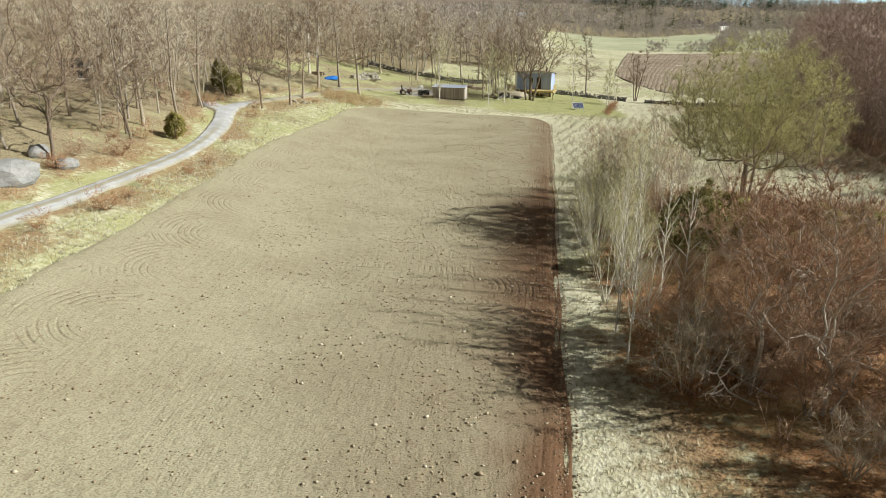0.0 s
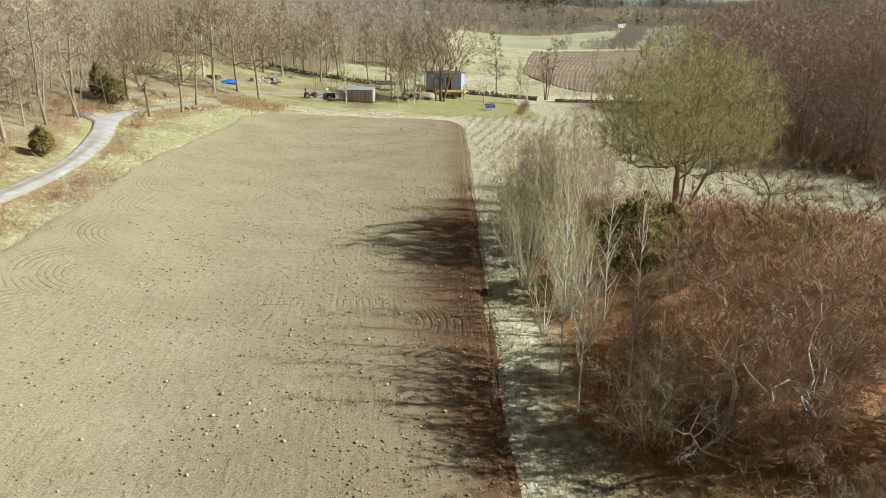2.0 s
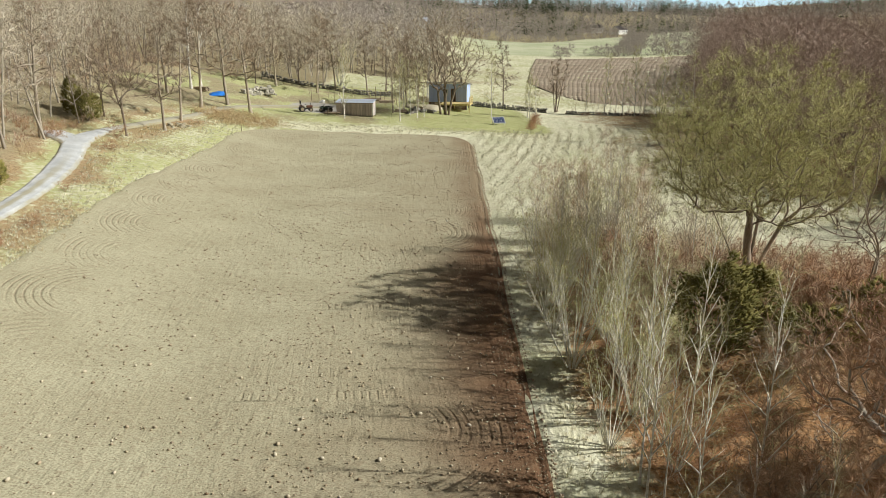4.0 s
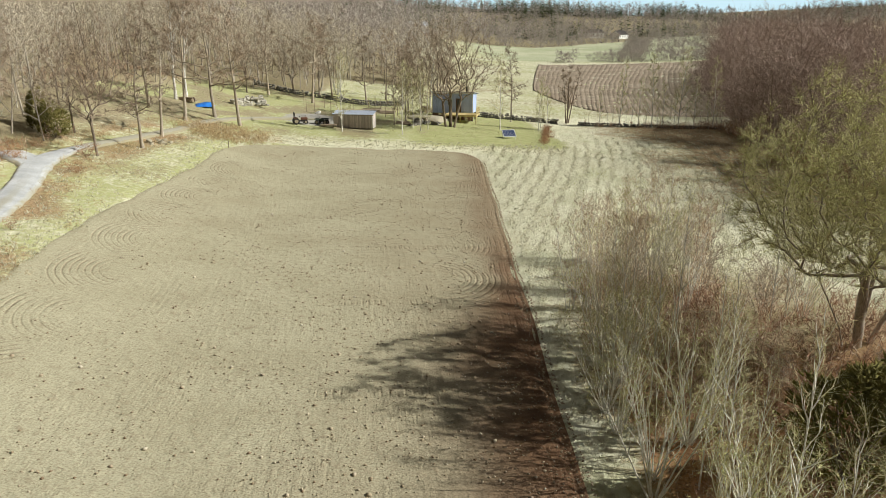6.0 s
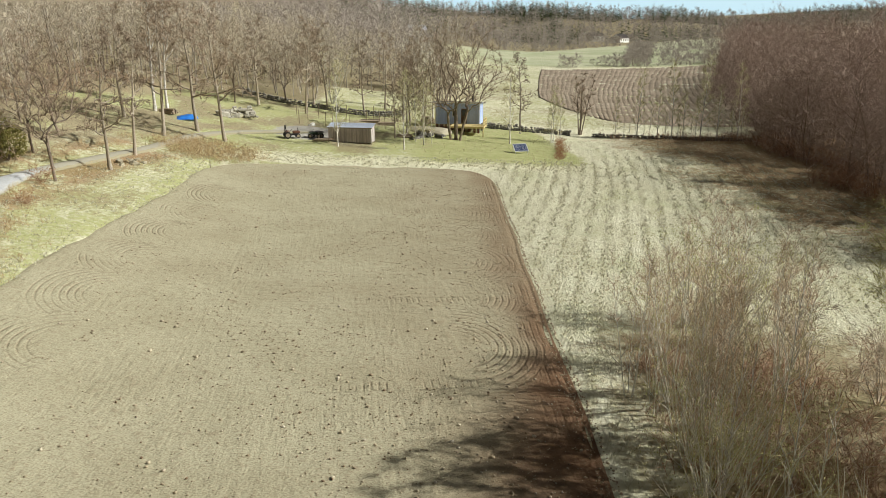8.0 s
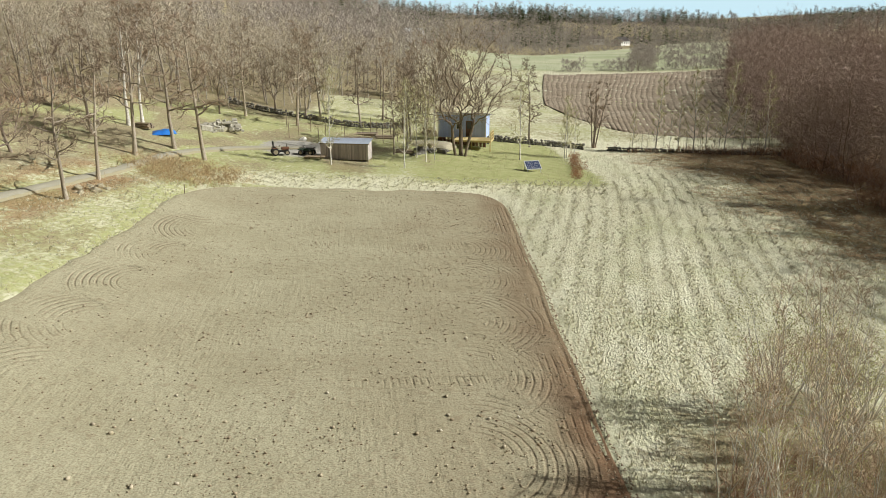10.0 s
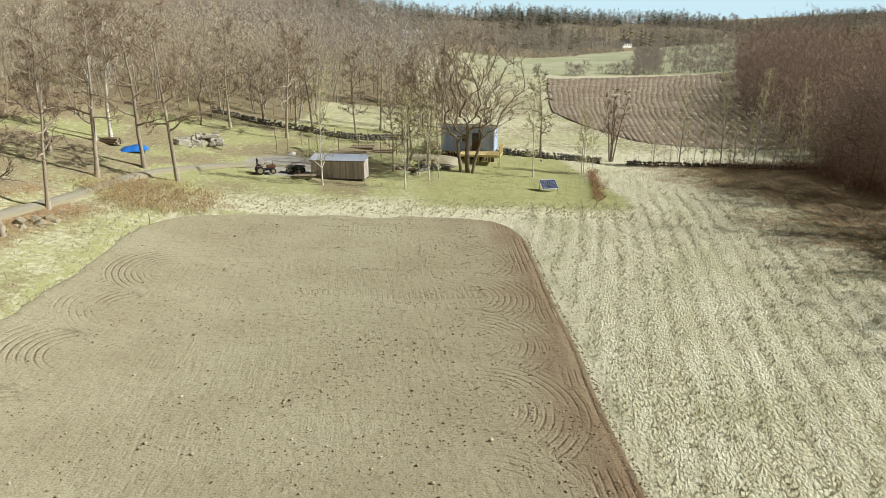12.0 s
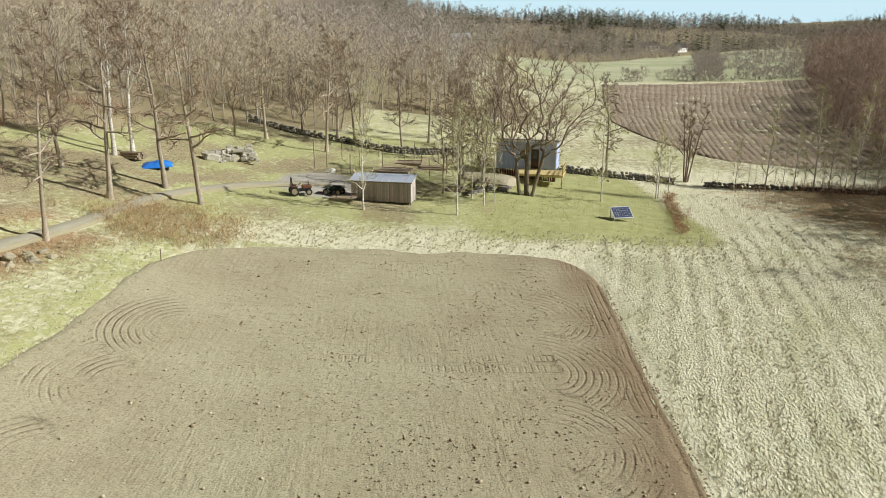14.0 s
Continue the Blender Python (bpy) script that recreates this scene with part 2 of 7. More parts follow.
def grow(seed, tall, radius, stems=1, spread=0.0, bare=0.3, limbs=14, limb_len=0.35, limb_angle=60, limb_lift=0.06, wander=0.10,
         branches=6, branch_len=0.45, twigs=8, twig_len=0.9, twig_r=0.009, twig_lift=0.02, leaves=0, leaf_size=0.05, taper=1.0, sides=7, lite=False, gap=1.2):
    """One bare tree of trunk, limbs, branches and twigs. Returns the stout wood, the twigs and the leaves or catkins."""
    rng = random.Random(seed)
    stout, fine, leaf = Wood(), Wood(), Wood()
    for s in range(stems):
        turn = 2 * math.pi * s / max(1, stems) + rng.uniform(-0.4, 0.4)
        lean = spread * rng.uniform(0.5, 1.2)
        d = Vector((math.cos(turn) * lean, math.sin(turn) * lean, 1)).normalized()
        t_tall = tall * (rng.uniform(0.75, 1.0) if stems > 1 else 1.0)
        foot = Vector((math.cos(turn), math.sin(turn), 0)) * (radius * gap if stems > 1 else 0) + Vector((0, 0, -0.25))
        n_t, n_m, n_b = (5, 3, 2) if lite else (9, 6, 3)
        trunk = line(rng, foot, d, t_tall, n_t, wander * 0.26, 0.03 if stems > 1 else 0.05)
        r0 = radius * (0.8 if stems > 1 else 1)
        rad = [r0 * (1.35 if k == 0 else (1 - k / (n_t + 0.6)) ** taper) for k in range(n_t + 1)]
        stout.tube(trunk, rad, sides)
        n_l = max(2, int(limbs / stems * (1 if stems == 1 else 1.3)))
        for k in range(n_l):
            t = bare + (0.97 - bare) * (k + rng.uniform(0, 0.9)) / n_l
            p, ld = at(trunk, t)
            reach = tall * limb_len * (1.12 - 0.85 * max(0, t - bare * 0.6)) * rng.uniform(0.6, 1.15)
            ang = radians(limb_angle * rng.uniform(0.7, 1.2) * (1 - 0.45 * t))
            limb = line(rng, p, side_way(rng, ld, ang, k * 2.4 + rng.uniform(-0.5, 0.5)), reach, n_m, wander * 1.3, limb_lift)
            lr = max(twig_r * 1.6, r0 * (1 - t) ** taper * 0.66 + 0.012)
            stout.tube(limb, [lr * (1 - j / (n_m + 1)) for j in range(n_m + 1)], 3 if lite else 5)
            for b in range(branches):
                bt = 0.25 + 0.72 * (b + rng.random()) / branches
                bp, bd = at(limb, bt)
                bl = max(0.5, reach * branch_len * (1.15 - 0.6 * bt) * rng.uniform(0.6, 1.2))
                br = line(rng, bp, side_way(rng, bd, radians(rng.uniform(30, 65))), bl, n_b, wander * 1.6, limb_lift * 0.7)
                rr = max(twig_r * 1.4, lr * (1.05 - bt) * 0.6)
                fine.tube(br, [rr * (1 - j / (n_b + 1.5)) for j in range(n_b + 1)], 3)
                for w in range(twigs):
                    tp, td = at(br, 0.15 + 0.85 * (w + rng.random()) / twigs * 0.99)
                    tl = twig_len * rng.uniform(0.5, 1.2)
                    tw = line(rng, tp, side_way(rng, td, radians(rng.uniform(20, 60))), tl, 1, wander * 1.5, twig_lift)
                    fine.sliver(tw[0], tw[-1], twig_r * 1.25, rng)
                    for _ in range(leaves):
                        q, _d = at(tw, rng.uniform(0.2, 0.99))
                        leaf.leaf(q, leaf_size * rng.uniform(0.7, 1.3), rng)
    return stout.arrays(), fine.arrays(), leaf.arrays()


def branchy(seed, stems, fork, crown_z, reach, up, down, tips=300, shell=0.42, tip_r=0.012, power=2.15, wob=0.10, twigs=8, twig_len=0.7, twig_r=0.007, twig_lift=0.15,
            leaves=0, leaf_size=0.05, step=0.6, lumps=0.2, stout_from=0.035, shift=(0.0, 0.0), sides=7, climb=0.7):
    """One bare tree whose limbs fill a rounded crown: tips spread through it, each joined to the wood nearest its way, limbs thickening by the tips they bear."""
    rng = random.Random(seed)
    pos, way, par = [], [], []

    def node(p, d, k):
        pos.append(tuple(p))
        way.append(tuple(d))
        par.append(k)
        return len(pos) - 1

    for ox, oy, lx, ly in stems:
        p, k = Vector((ox, oy, -0.3)), -1
        d = Vector((lx, ly, 1)).normalized()
        n = max(3, int(fork / 0.6))
        for i in range(n + 1):
            k = node(p, d, k)
            d = (d + Vector((rng.gauss(0, wob * 0.5), rng.gauss(0, wob * 0.5), 0.03))).normalized()
            p = p + d * ((fork + 0.3) / n)
    first = len(pos)
    marks_ = []
    for _ in range(tips):
        d = Vector((rng.gauss(0, 1), rng.gauss(0, 1), rng.gauss(0, 1))).normalized()
        r = rng.random() ** shell * (1 + lumps * noise.noise(d * 2.1 + Vector((seed * 1.3, 0, 0))))
        marks_.append(Vector((shift[0] + d.x * reach * r, shift[1] + d.y * reach * r, crown_z + d.z * (up if d.z > 0 else down) * r)))
    heart = Vector((shift[0] * 0.4, shift[1] * 0.4, fork))
    marks_.sort(key=lambda q: (q - heart).length + rng.uniform(0, 0.8))
    for q in marks_:
        P, D = np.array(pos), np.array(way)
        to = np.array(tuple(q)) - P
        dist = np.linalg.norm(to, axis=1) + 1e-6
        cost = dist * (1 + 0.9 * (1 - (to * D).sum(1) / dist))
        flat = np.hypot(to[:, 0], to[:, 1])
        cost += 1.6 * np.maximum(0, climb * flat - to[:, 2])
        low = P[:first, 2] < fork * 0.55
        cost[:first][low] += 50
        k = int(np.argmin(cost))
        a, d, far = Vector(pos[k]), Vector(way[k]), float(dist[k])
        bend = a + d * far * 0.4 + Vector((rng.gauss(0, wob), rng.gauss(0, wob), rng.gauss(0, wob) + 0.04)) * far
        n = max(1, int(far / step + 0.5))
        last_p = a
        for i in range(1, n + 1):
            t = i / n
            p = a * (1 - t) ** 2 + bend * 2 * t * (1 - t) + q * t * t + Vector((rng.gauss(0, wob), rng.gauss(0, wob), rng.gauss(0, wob))) * step * 0.7
            k = node(p, (p - last_p).normalized(), k)
            last_p = p
    n = len(pos)
    area, kids = [0.0] * n, [[] for _ in range(n)]
    for k in range(n - 1, -1, -1):
        area[k] = max(area[k], tip_r ** power)
        if par[k] >= 0:
            area[par[k]] += area[k]
            kids[par[k]].append(k)
    rad = [v ** (1 / power) for v in area]
    stout, fine, leaf = Wood(), Wood(), Wood()
    todo = [(k, -1) for k in range(n) if par[k] < 0]
    while todo:
        k, frm = todo.pop()
        pts, rr = ([Vector(pos[frm])], [min(rad[frm] * 0.75, rad[k] * 1.1)]) if frm >= 0 else ([], [])
        while True:
            pts.append(Vector(pos[k]))
            rr.append(rad[k] * (1.3 if par[k] < 0 else 1.0))
            if not kids[k]:
                break
            order = sorted(kids[k], key=lambda c: -rad[c])
            todo += [(c, k) for c in order[1:]]
            k = order[0]
        if len(pts) < 2:
            continue
        if rr[0] > stout_from:
            stout.tube(pts, rr, sides if rr[0] > 0.12 else 4)
        else:
            fine.tube(pts, rr, 3)
    for k in range(first, n):
        if rad[k] > 0.05:
            continue
        for _ in range(twigs):
            tw = line(rng, Vector(pos[k]), side_way(rng, Vector(way[k]), radians(rng.uniform(15, 70))), twig_len * rng.uniform(0.4, 1.2), 1, 0.1, twig_lift)
            fine.sliver(tw[0], tw[-1], twig_r, rng)
            for _l in range(leaves):
                leaf.leaf(tw[0].lerp(tw[-1], rng.uniform(0.2, 0.98)), leaf_size * rng.uniform(0.7, 1.3), rng)
    return stout.arrays(), fine.arrays(), leaf.arrays()


PROTOS = {}


def tree_kind(key, bark, twig, leaf=None, **k):
    """The meshes of one kind of tree, made once."""
    s, f, lf = branchy(**k) if "crown_z" in k else grow(**k)
    PROTOS[key] = (big_mesh("trunk", *s, bark, True), big_mesh("crown", *f, twig), big_mesh("leaves", *lf, leaf) if leaf and len(lf[0]) else None)


def plant(key, x, y, size=1.0, turn=0.0, label="", category="tree", name="tree", group="", leaf_name="foliage", lean=(0, 0), sink=0.0):
    ob = empty(name, pose(x, y, height(x, y) - sink, lean[0], lean[1], turn))
    ob.scale = (size, size, size)
    names = ("trunk", "crown", leaf_name)
    for n, me in zip(names, PROTOS[key]):
        if me:
            p = new(n, me)
            p.parent = ob
    return tagged(ob, label, category, group)


def scatter(protos, places, rng):
    """Joins many copies of small trees or tufts: places of (x, y, z, size)."""
    Vs, Fs, base = [], [], 0
    for x, y, z, size in places:
        V, F = protos[rng.randrange(len(protos))]
        a = rng.uniform(0, 6.283)
        c, s = math.cos(a) * size, math.sin(a) * size
        W = np.empty_like(V)
        W[:, 0], W[:, 1], W[:, 2] = V[:, 0] * c - V[:, 1] * s + x, V[:, 0] * s + V[:, 1] * c + y, V[:, 2] * size * rng.uniform(0.85, 1.15) + z
        Vs.append(W)
        Fs.append(F + base)
        base += len(V)
    return np.concatenate(Vs), np.concatenate(Fs)

# ---- ground ----
def noise2(x, y, s, seed=0.0):
    return noise.noise(Vector((x / s + seed, y / s - seed, seed * 1.7)))


def field_right(y):
    return 1.62 + 0.1165 * y + 0.25 * noise2(y, 0, 9, 3)


def field_left(y):
    return -21.0 + 0.018 * y + 2.6 * ramp(70, 110, y) + 0.35 * noise2(y, 5, 8, 9) + 0.22 * noise2(y, 3, 1.7, 2)


ROAD = [(-30.0, -30.0), (-27.5, 8.0), (-26.3, 22.0), (-25.5, 38.0), (-24.9, 44.0), (-24.1, 57.0), (-24.2, 65.0), (-25.1, 73.0), (-26.5, 80.5), (-27.9, 86.0), (-28.0, 92.0), (-26.9, 97.8),
        (-24.6, 104.5), (-22.5, 110.0), (-20.9, 115.5), (-19.0, 120.6), (-15.6, 125.4), (-11.5, 129.0), (-6.5, 130.6)]
LANE = [(-26.5, 80.5), (-27.7, 85.2), (-29.2, 87.4), (-31.2, 88.8)]


def road_x(y):
    for (xa, ya), (xb, yb) in zip(ROAD, ROAD[1:]):
        if y <= yb:
            return xa + (xb - xa) * max(0, (y - ya) / (yb - ya))
    return ROAD[-1][0]


def wood_left(x, y):
    """How far inside the wood on the slope a place lies, in metres."""
    edge = -29.5 + 1.5 * noise2(y, 0, 11, 5)
    if y > 96:
        edge -= 6 * ramp(96, 112, y)
    if y > 130:
        edge = -33 + (y - 130) * 0.45 if y < 150 else -24 + min(44, (y - 150) * 1.6)
    return edge - x


def wood_right(x, y):
    edge = 58.5 + 2.5 * noise2(y, 0, 13, 8)
    if y < 108:
        edge = 50 + (y - 60) * 0.05
    if y > 135:
        edge = 63 + (y - 135) * 0.36 + max(0.0, y - 190) * 0.17
    return x - edge


def wood_far(x, y):
    return y - 398 - 0.95 * max(0, x - 88) + 0.9 * max(0, x - 215) - 10 * noise2(x, 0, 40, 4)


def thicket(x, y):
    """0 to 1: the scrub beside the field."""
    edge = max(field_right(y) + 1.9, 7.1 + max(0, 28 - y) * 0.45)
    a = ramp(0, 1.6, x - edge) * ramp(40, 33, x)
    return a * ramp(12, 17, y) * ramp(76, 60, y + max(0, x - 18) * 0.9)


def cover(x, y):
    """Shares of leaf litter, green grass and bare gravel at a place."""
    wob = noise2(x, y, 6, 1) * 3 + noise2(x, y, 2.2, 2)
    litter = max(ramp(-2, 5, wood_left(x, y) + wob), ramp(-3, 4, wood_right(x, y) + wob), thicket(x + wob * 0.4, y + wob), ramp(-5, 6, wood_far(x, y)))
    green = 0.0
    if 112 < y < 152:
        green = ramp(113, 118, y + wob * 0.4) * ramp(151, 144, y) * ramp(2, 9, x) * ramp(29.5, 26, x + wob * 0.3)
        green = max(green, 0.35 * ramp(116, 126, y) * ramp(-26, -20, x) * ramp(6, 0, x))
    if 275 < y < 560 and x > 40:
        green = 0.5 * ramp(300, 306, y + 0.05 * x)
    green = max(green, (0.62 + 0.3 * noise2(x, y, 5, 6)) * (x < -15) * (y < 122))
    green = max(green, 0.6 * ramp(4.5, 1.5, field_left(y) - x + wob * 0.4) * ramp(-0.5, 0.2, noise2(x, y, 4, 3.4)) * (60 < y < 113) * (x < 0))
    green = max(green, 0.55 * ramp(34, 46, x + wob) * ramp(75, 90, y) * (y < 140))
    if y > 100 and x < 14 and y < 160:
        dull = ramp(113, 121, y + wob * 0.6 + 5 * ramp(-12, -17, x)) * ramp(14, 4, x)
        litter = max(litter, 0.72 * dull * ramp(-0.35, 0.35, noise2(x, y, 5, 4.4)))
        green = max(green, 0.75 * dull)
    if 150 < y < 300:
        green = max(green, (0.42 + 0.35 * noise2(x, y, 16, 5)) * (x < 70))
        litter = max(litter, (0.3 + 0.6 * noise2(x, y, 11, 8)) * (x < 50))
    litter = max(litter, ramp(0.2, 1.8, road_x(y) - 1.3 - x + 0.4 * wob) * (y < 128) * (0.55 + 0.45 * ramp(-0.3, 0.35, noise2(x, y, 4, 1.1))))
    litter = max(litter, 0.88 * ramp(6.5, 2.0, x - road_x(y) + wob * 0.5) * (y < 112) * (x > road_x(y)) * ramp(-0.45, 0.25, noise2(x, y, 5, 7)))
    litter = max(litter, 0.5 * ramp(-0.1, 0.4, noise2(x, y, 12, 9)) * (x < -18) * (y < 135))
    if y < 66 and field_right(y) + 0.6 < x < 16:
        litter = max(litter, 0.40 + 0.5 * noise2(x, y, 2.5, 3.7))
    if y < 34 and 3 < x < 40:
        strewn = ramp(1.5, 3.5, x - field_right(y) + 0.35 * wob) * ramp(34, 29, y)
        litter = max(litter, strewn * (0.72 + 0.3 * noise2(x, y, 1.7, 6.2)))
        green = max(green, strewn * 0.6)
    if 44 < y < 80 and x > 5:
        end = ramp(46, 55, y) * thicket(x, y)
        litter, green = litter * (1 - 0.15 * end), max(green, 0.35 * end)
    bare = 0.0
    if -16 < x < -2 and 119 < y < 141:
        bare = ramp(6.5, 4.5, math.hypot((x + 6.8) / 1.15, y - 130.2) * 1.25 + wob * 0.3)
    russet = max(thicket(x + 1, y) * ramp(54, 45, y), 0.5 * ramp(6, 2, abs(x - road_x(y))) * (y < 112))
    litter = max(litter, 0.75 * ramp(29, 46, x + 2.5 * wob) * (76 < y < 140))
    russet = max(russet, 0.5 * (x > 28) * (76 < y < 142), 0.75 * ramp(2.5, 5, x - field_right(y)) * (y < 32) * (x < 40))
    if 148 < y < 192 and abs(x - 2 - (y - 150) * 0.1) < 13:
        open_ = ramp(13, 8, abs(x - 2 - (y - 150) * 0.1))
        litter, green = litter * (1 - 0.8 * open_), max(green, 0.5 * open_)
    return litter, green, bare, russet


def steps(a, b, fine, grow_by, first=None):
    out, d = [a], first or fine
    while out[-1] < b:
        out.append(out[-1] + d)
        d *= grow_by
    return out


gx = sorted({round(v, 2) for v in [k * 1.0 for k in range(-70, 82)] + [81 + v for v in steps(0, 1500, 1.4, 1.12)] + [-70 - v for v in steps(0, 1500, 1.4, 1.12)]})
gy = sorted({round(v, 2) for v in [k * 1.0 for k in range(-10, 170)] + [170 + v for v in steps(0, 2200, 1.6, 1.045)] + [-10 - v for v in steps(0, 400, 2, 1.15)]})
nx = len(gx)
V, C = [], []
for y in gy:
    for x in gx:
        z = height(x, y) + 0.10 * noise2(x, y, 4.5, 1.5) + 0.05 * noise2(x, y, 1.7, 2.5)
        if wood_left(x, y) > 0:
            z += 0.5 * noise2(x, y, 9, 3.1) * ramp(0, 5, wood_left(x, y))
        if field_left(y) < x < field_right(y) and -12 < y < 111.5:
            z -= 0.35 * ramp(0.1, 0.9, min(x - field_left(y), field_right(y) - x))
        if ROAD[0][1] < y < 130 and abs(x - road_x(y)) < 2.4 or -36 < x < -27 and 82 < y < 93:
            z -= 0.12
        V.append((x, y, z))
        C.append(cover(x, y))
F = [(j * nx + i, j * nx + i + 1, (j + 1) * nx + i + 1, (j + 1) * nx + i) for j in range(len(gy) - 1) for i in range(nx - 1)]


def ground_material():
    m = bpy.data.materials.new("meadow_and_woodland_floor")
    m.use_nodes = True
    n, l = m.node_tree.nodes, m.node_tree.links
    b = n["Principled BSDF"]
    b.inputs["Roughness"].default_value, b.inputs["Specular IOR Level"].default_value = 0.95, 0.1
    co = n.new("ShaderNodeTexCoord").outputs["Object"]

    def tex(scale, detail=5, stretch=None):
        t = n.new("ShaderNodeTexNoise")
        t.inputs["Scale"].default_value, t.inputs["Detail"].default_value = scale, detail
        if stretch:
            mp = n.new("ShaderNodeMapping")
            mp.inputs["Scale"].default_value = stretch
            mp.inputs["Rotation"].default_value = (0, 0, radians(-21))
            mp.vector_type = "TEXTURE"
            mp.inputs["Scale"].default_value = tuple(1 / v for v in stretch)
            l.new(co, mp.inputs[0])
            l.new(mp.outputs[0], t.inputs["Vector"])
        else:
            l.new(co, t.inputs["Vector"])
        return t.outputs[0]

    def rng(v, a, c, lo=0.0, hi=1.0):
        r = n.new("ShaderNodeMapRange")
        for k, x in zip(("From Min", "From Max", "To Min", "To Max"), (a, c, lo, hi)):
            r.inputs[k].default_value = x
        l.new(v, r.inputs["Value"])
        return r.outputs[0]

    def mix(fac, a, c):
        x = n.new("ShaderNodeMix")
        x.data_type = "RGBA"
        for k, v in (("A", a), ("B", c)):
            if isinstance(v, tuple):
                x.inputs[k].default_value = (*v, 1)
            else:
                l.new(v, x.inputs[k])
        l.new(fac, x.inputs["Factor"])
        return x.outputs["Result"]

    def mul(a, c):
        x = n.new("ShaderNodeMath")
        x.operation = "MULTIPLY"
        l.new(a, x.inputs[0])
        l.new(c, x.inputs[1])
        return x.outputs[0]

    def add(a, c):
        x = n.new("ShaderNodeMath")
        x.operation = "ADD"
        l.new(a, x.inputs[0])
        l.new(c, x.inputs[1])
        return x.outputs[0]

    att = n.new("ShaderNodeVertexColor")
    att.layer_name = "cover"
    sep = n.new("ShaderNodeSeparateColor")
    l.new(att.outputs[0], sep.inputs[0])
    mid, fine, big = tex(0.9), tex(7, 6), tex(0.13, 3)
    rows = tex(1.0, 5, (1.3, 0.2, 1.0))
    fibre = tex(1.0, 6, (7.0, 4.2, 3.0))
    straw = mix(rng(rows, 0.36, 0.66), (0.71, 0.70, 0.535), (0.56, 0.54, 0.37))
    straw = mix(rng(fibre, 0.48, 0.68, 0, 0.7), straw, (0.78, 0.775, 0.64))
    straw = mix(rng(tex(1.0, 5, (4.5, 2.0, 2.0)), 0.56, 0.68, 0, 0.6), straw, (0.34, 0.29, 0.18))
    straw = mix(rng(big, 0.5, 0.68, 0, 0.4), straw, (0.38, 0.41, 0.21))
    sw = n.new("ShaderNodeVertexColor")
    sw.layer_name = "swath"
    sws = n.new("ShaderNodeSeparateColor")
    l.new(sw.outputs[0], sws.inputs[0])
    wave = n.new("ShaderNodeMath")
    wave.operation = "SINE"
    l.new(add(sws.outputs[0], rng(tex(0.8, 4), 0.3, 0.7, -0.7, 0.7)), wave.inputs[0])
    swell = rng(wave.outputs[0], -1.0, 1.0)
    gap = mul(rng(wave.outputs[0], -0.45, -0.95), mul(sws.outputs[1], rng(tex(2.2, 4), 0.38, 0.56)))
    straw = mix(mul(gap, rng(mid, 0.2, 0.8, 0.34, 0.12)), straw, (0.33, 0.30, 0.17))
    tuss = tex(1.0, 6, (7.5, 4.0, 3.0))
    straw = mix(mul(sws.outputs[1], rng(tuss, 0.52, 0.66, 0, 0.45)), straw, (0.38, 0.365, 0.195))
    crop = mix(rng(tex(0.05, 4), 0.4, 0.6), (0.41, 0.445, 0.285), (0.52, 0.53, 0.375))
    grass = mix(rng(mid, 0.35, 0.65), (0.345, 0.375, 0.155), (0.445, 0.46, 0.23))
    grass = mix(rng(fine, 0.48, 0.7, 0, 0.6), grass, (0.46, 0.41, 0.25))
    grass = mix(rng(tex(2.4, 4), 0.56, 0.70, 0, 0.35), grass, (0.33, 0.26, 0.15))
    leaf = mix(rng(mid, 0.3, 0.7), (0.31, 0.27, 0.17), (0.41, 0.37, 0.24))
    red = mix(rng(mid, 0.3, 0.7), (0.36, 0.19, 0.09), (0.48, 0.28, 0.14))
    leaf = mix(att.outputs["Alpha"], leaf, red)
    leaf = mix(rng(fine, 0.47, 0.66, 0, 0.8), leaf, (0.14, 0.09, 0.055))
    leaf = mix(rng(tex(11, 4), 0.56, 0.64, 0, 0.7), leaf, (0.50, 0.39, 0.26))
    leaf = mix(rng(big, 0.54, 0.66, 0, 0.4), leaf, (0.31, 0.28, 0.13))
    gravel = mix(rng(fine, 0.35, 0.65), (0.36, 0.35, 0.32), (0.48, 0.46, 0.42))
    wob = rng(add(mid, tex(2.6, 4)), 0.6, 1.4, -0.45, 0.45)

    def edge(k):
        return rng(add(sep.outputs[k], mul(wob, rng(sep.outputs[k], 0, 0.25))), 0.25, 0.75)

    col = mix(edge(1), straw, grass)
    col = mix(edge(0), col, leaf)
    col = mix(edge(2), col, gravel)
    col = mix(mul(sws.outputs[2], rng(sep.outputs[0], 0.2, 0.6, 1, 0)), col, crop)
    l.new(col, b.inputs["Base Color"])
    bp = n.new("ShaderNodeBump")
    bp.inputs["Strength"].default_value, bp.inputs["Distance"].default_value = 0.85, 0.07
    l.new(add(add(add(fine, mid), add(rows, add(rows, fibre))), mul(sws.outputs[1], add(mul(swell, rng(tex(0.35, 3), 0.3, 0.7, 0.2, 1.0)), rng(tuss, 0.35, 0.65, 1.4, 0.0)))), bp.inputs["Height"])
    l.new(bp.outputs[0], b.inputs["Normal"])
    return m


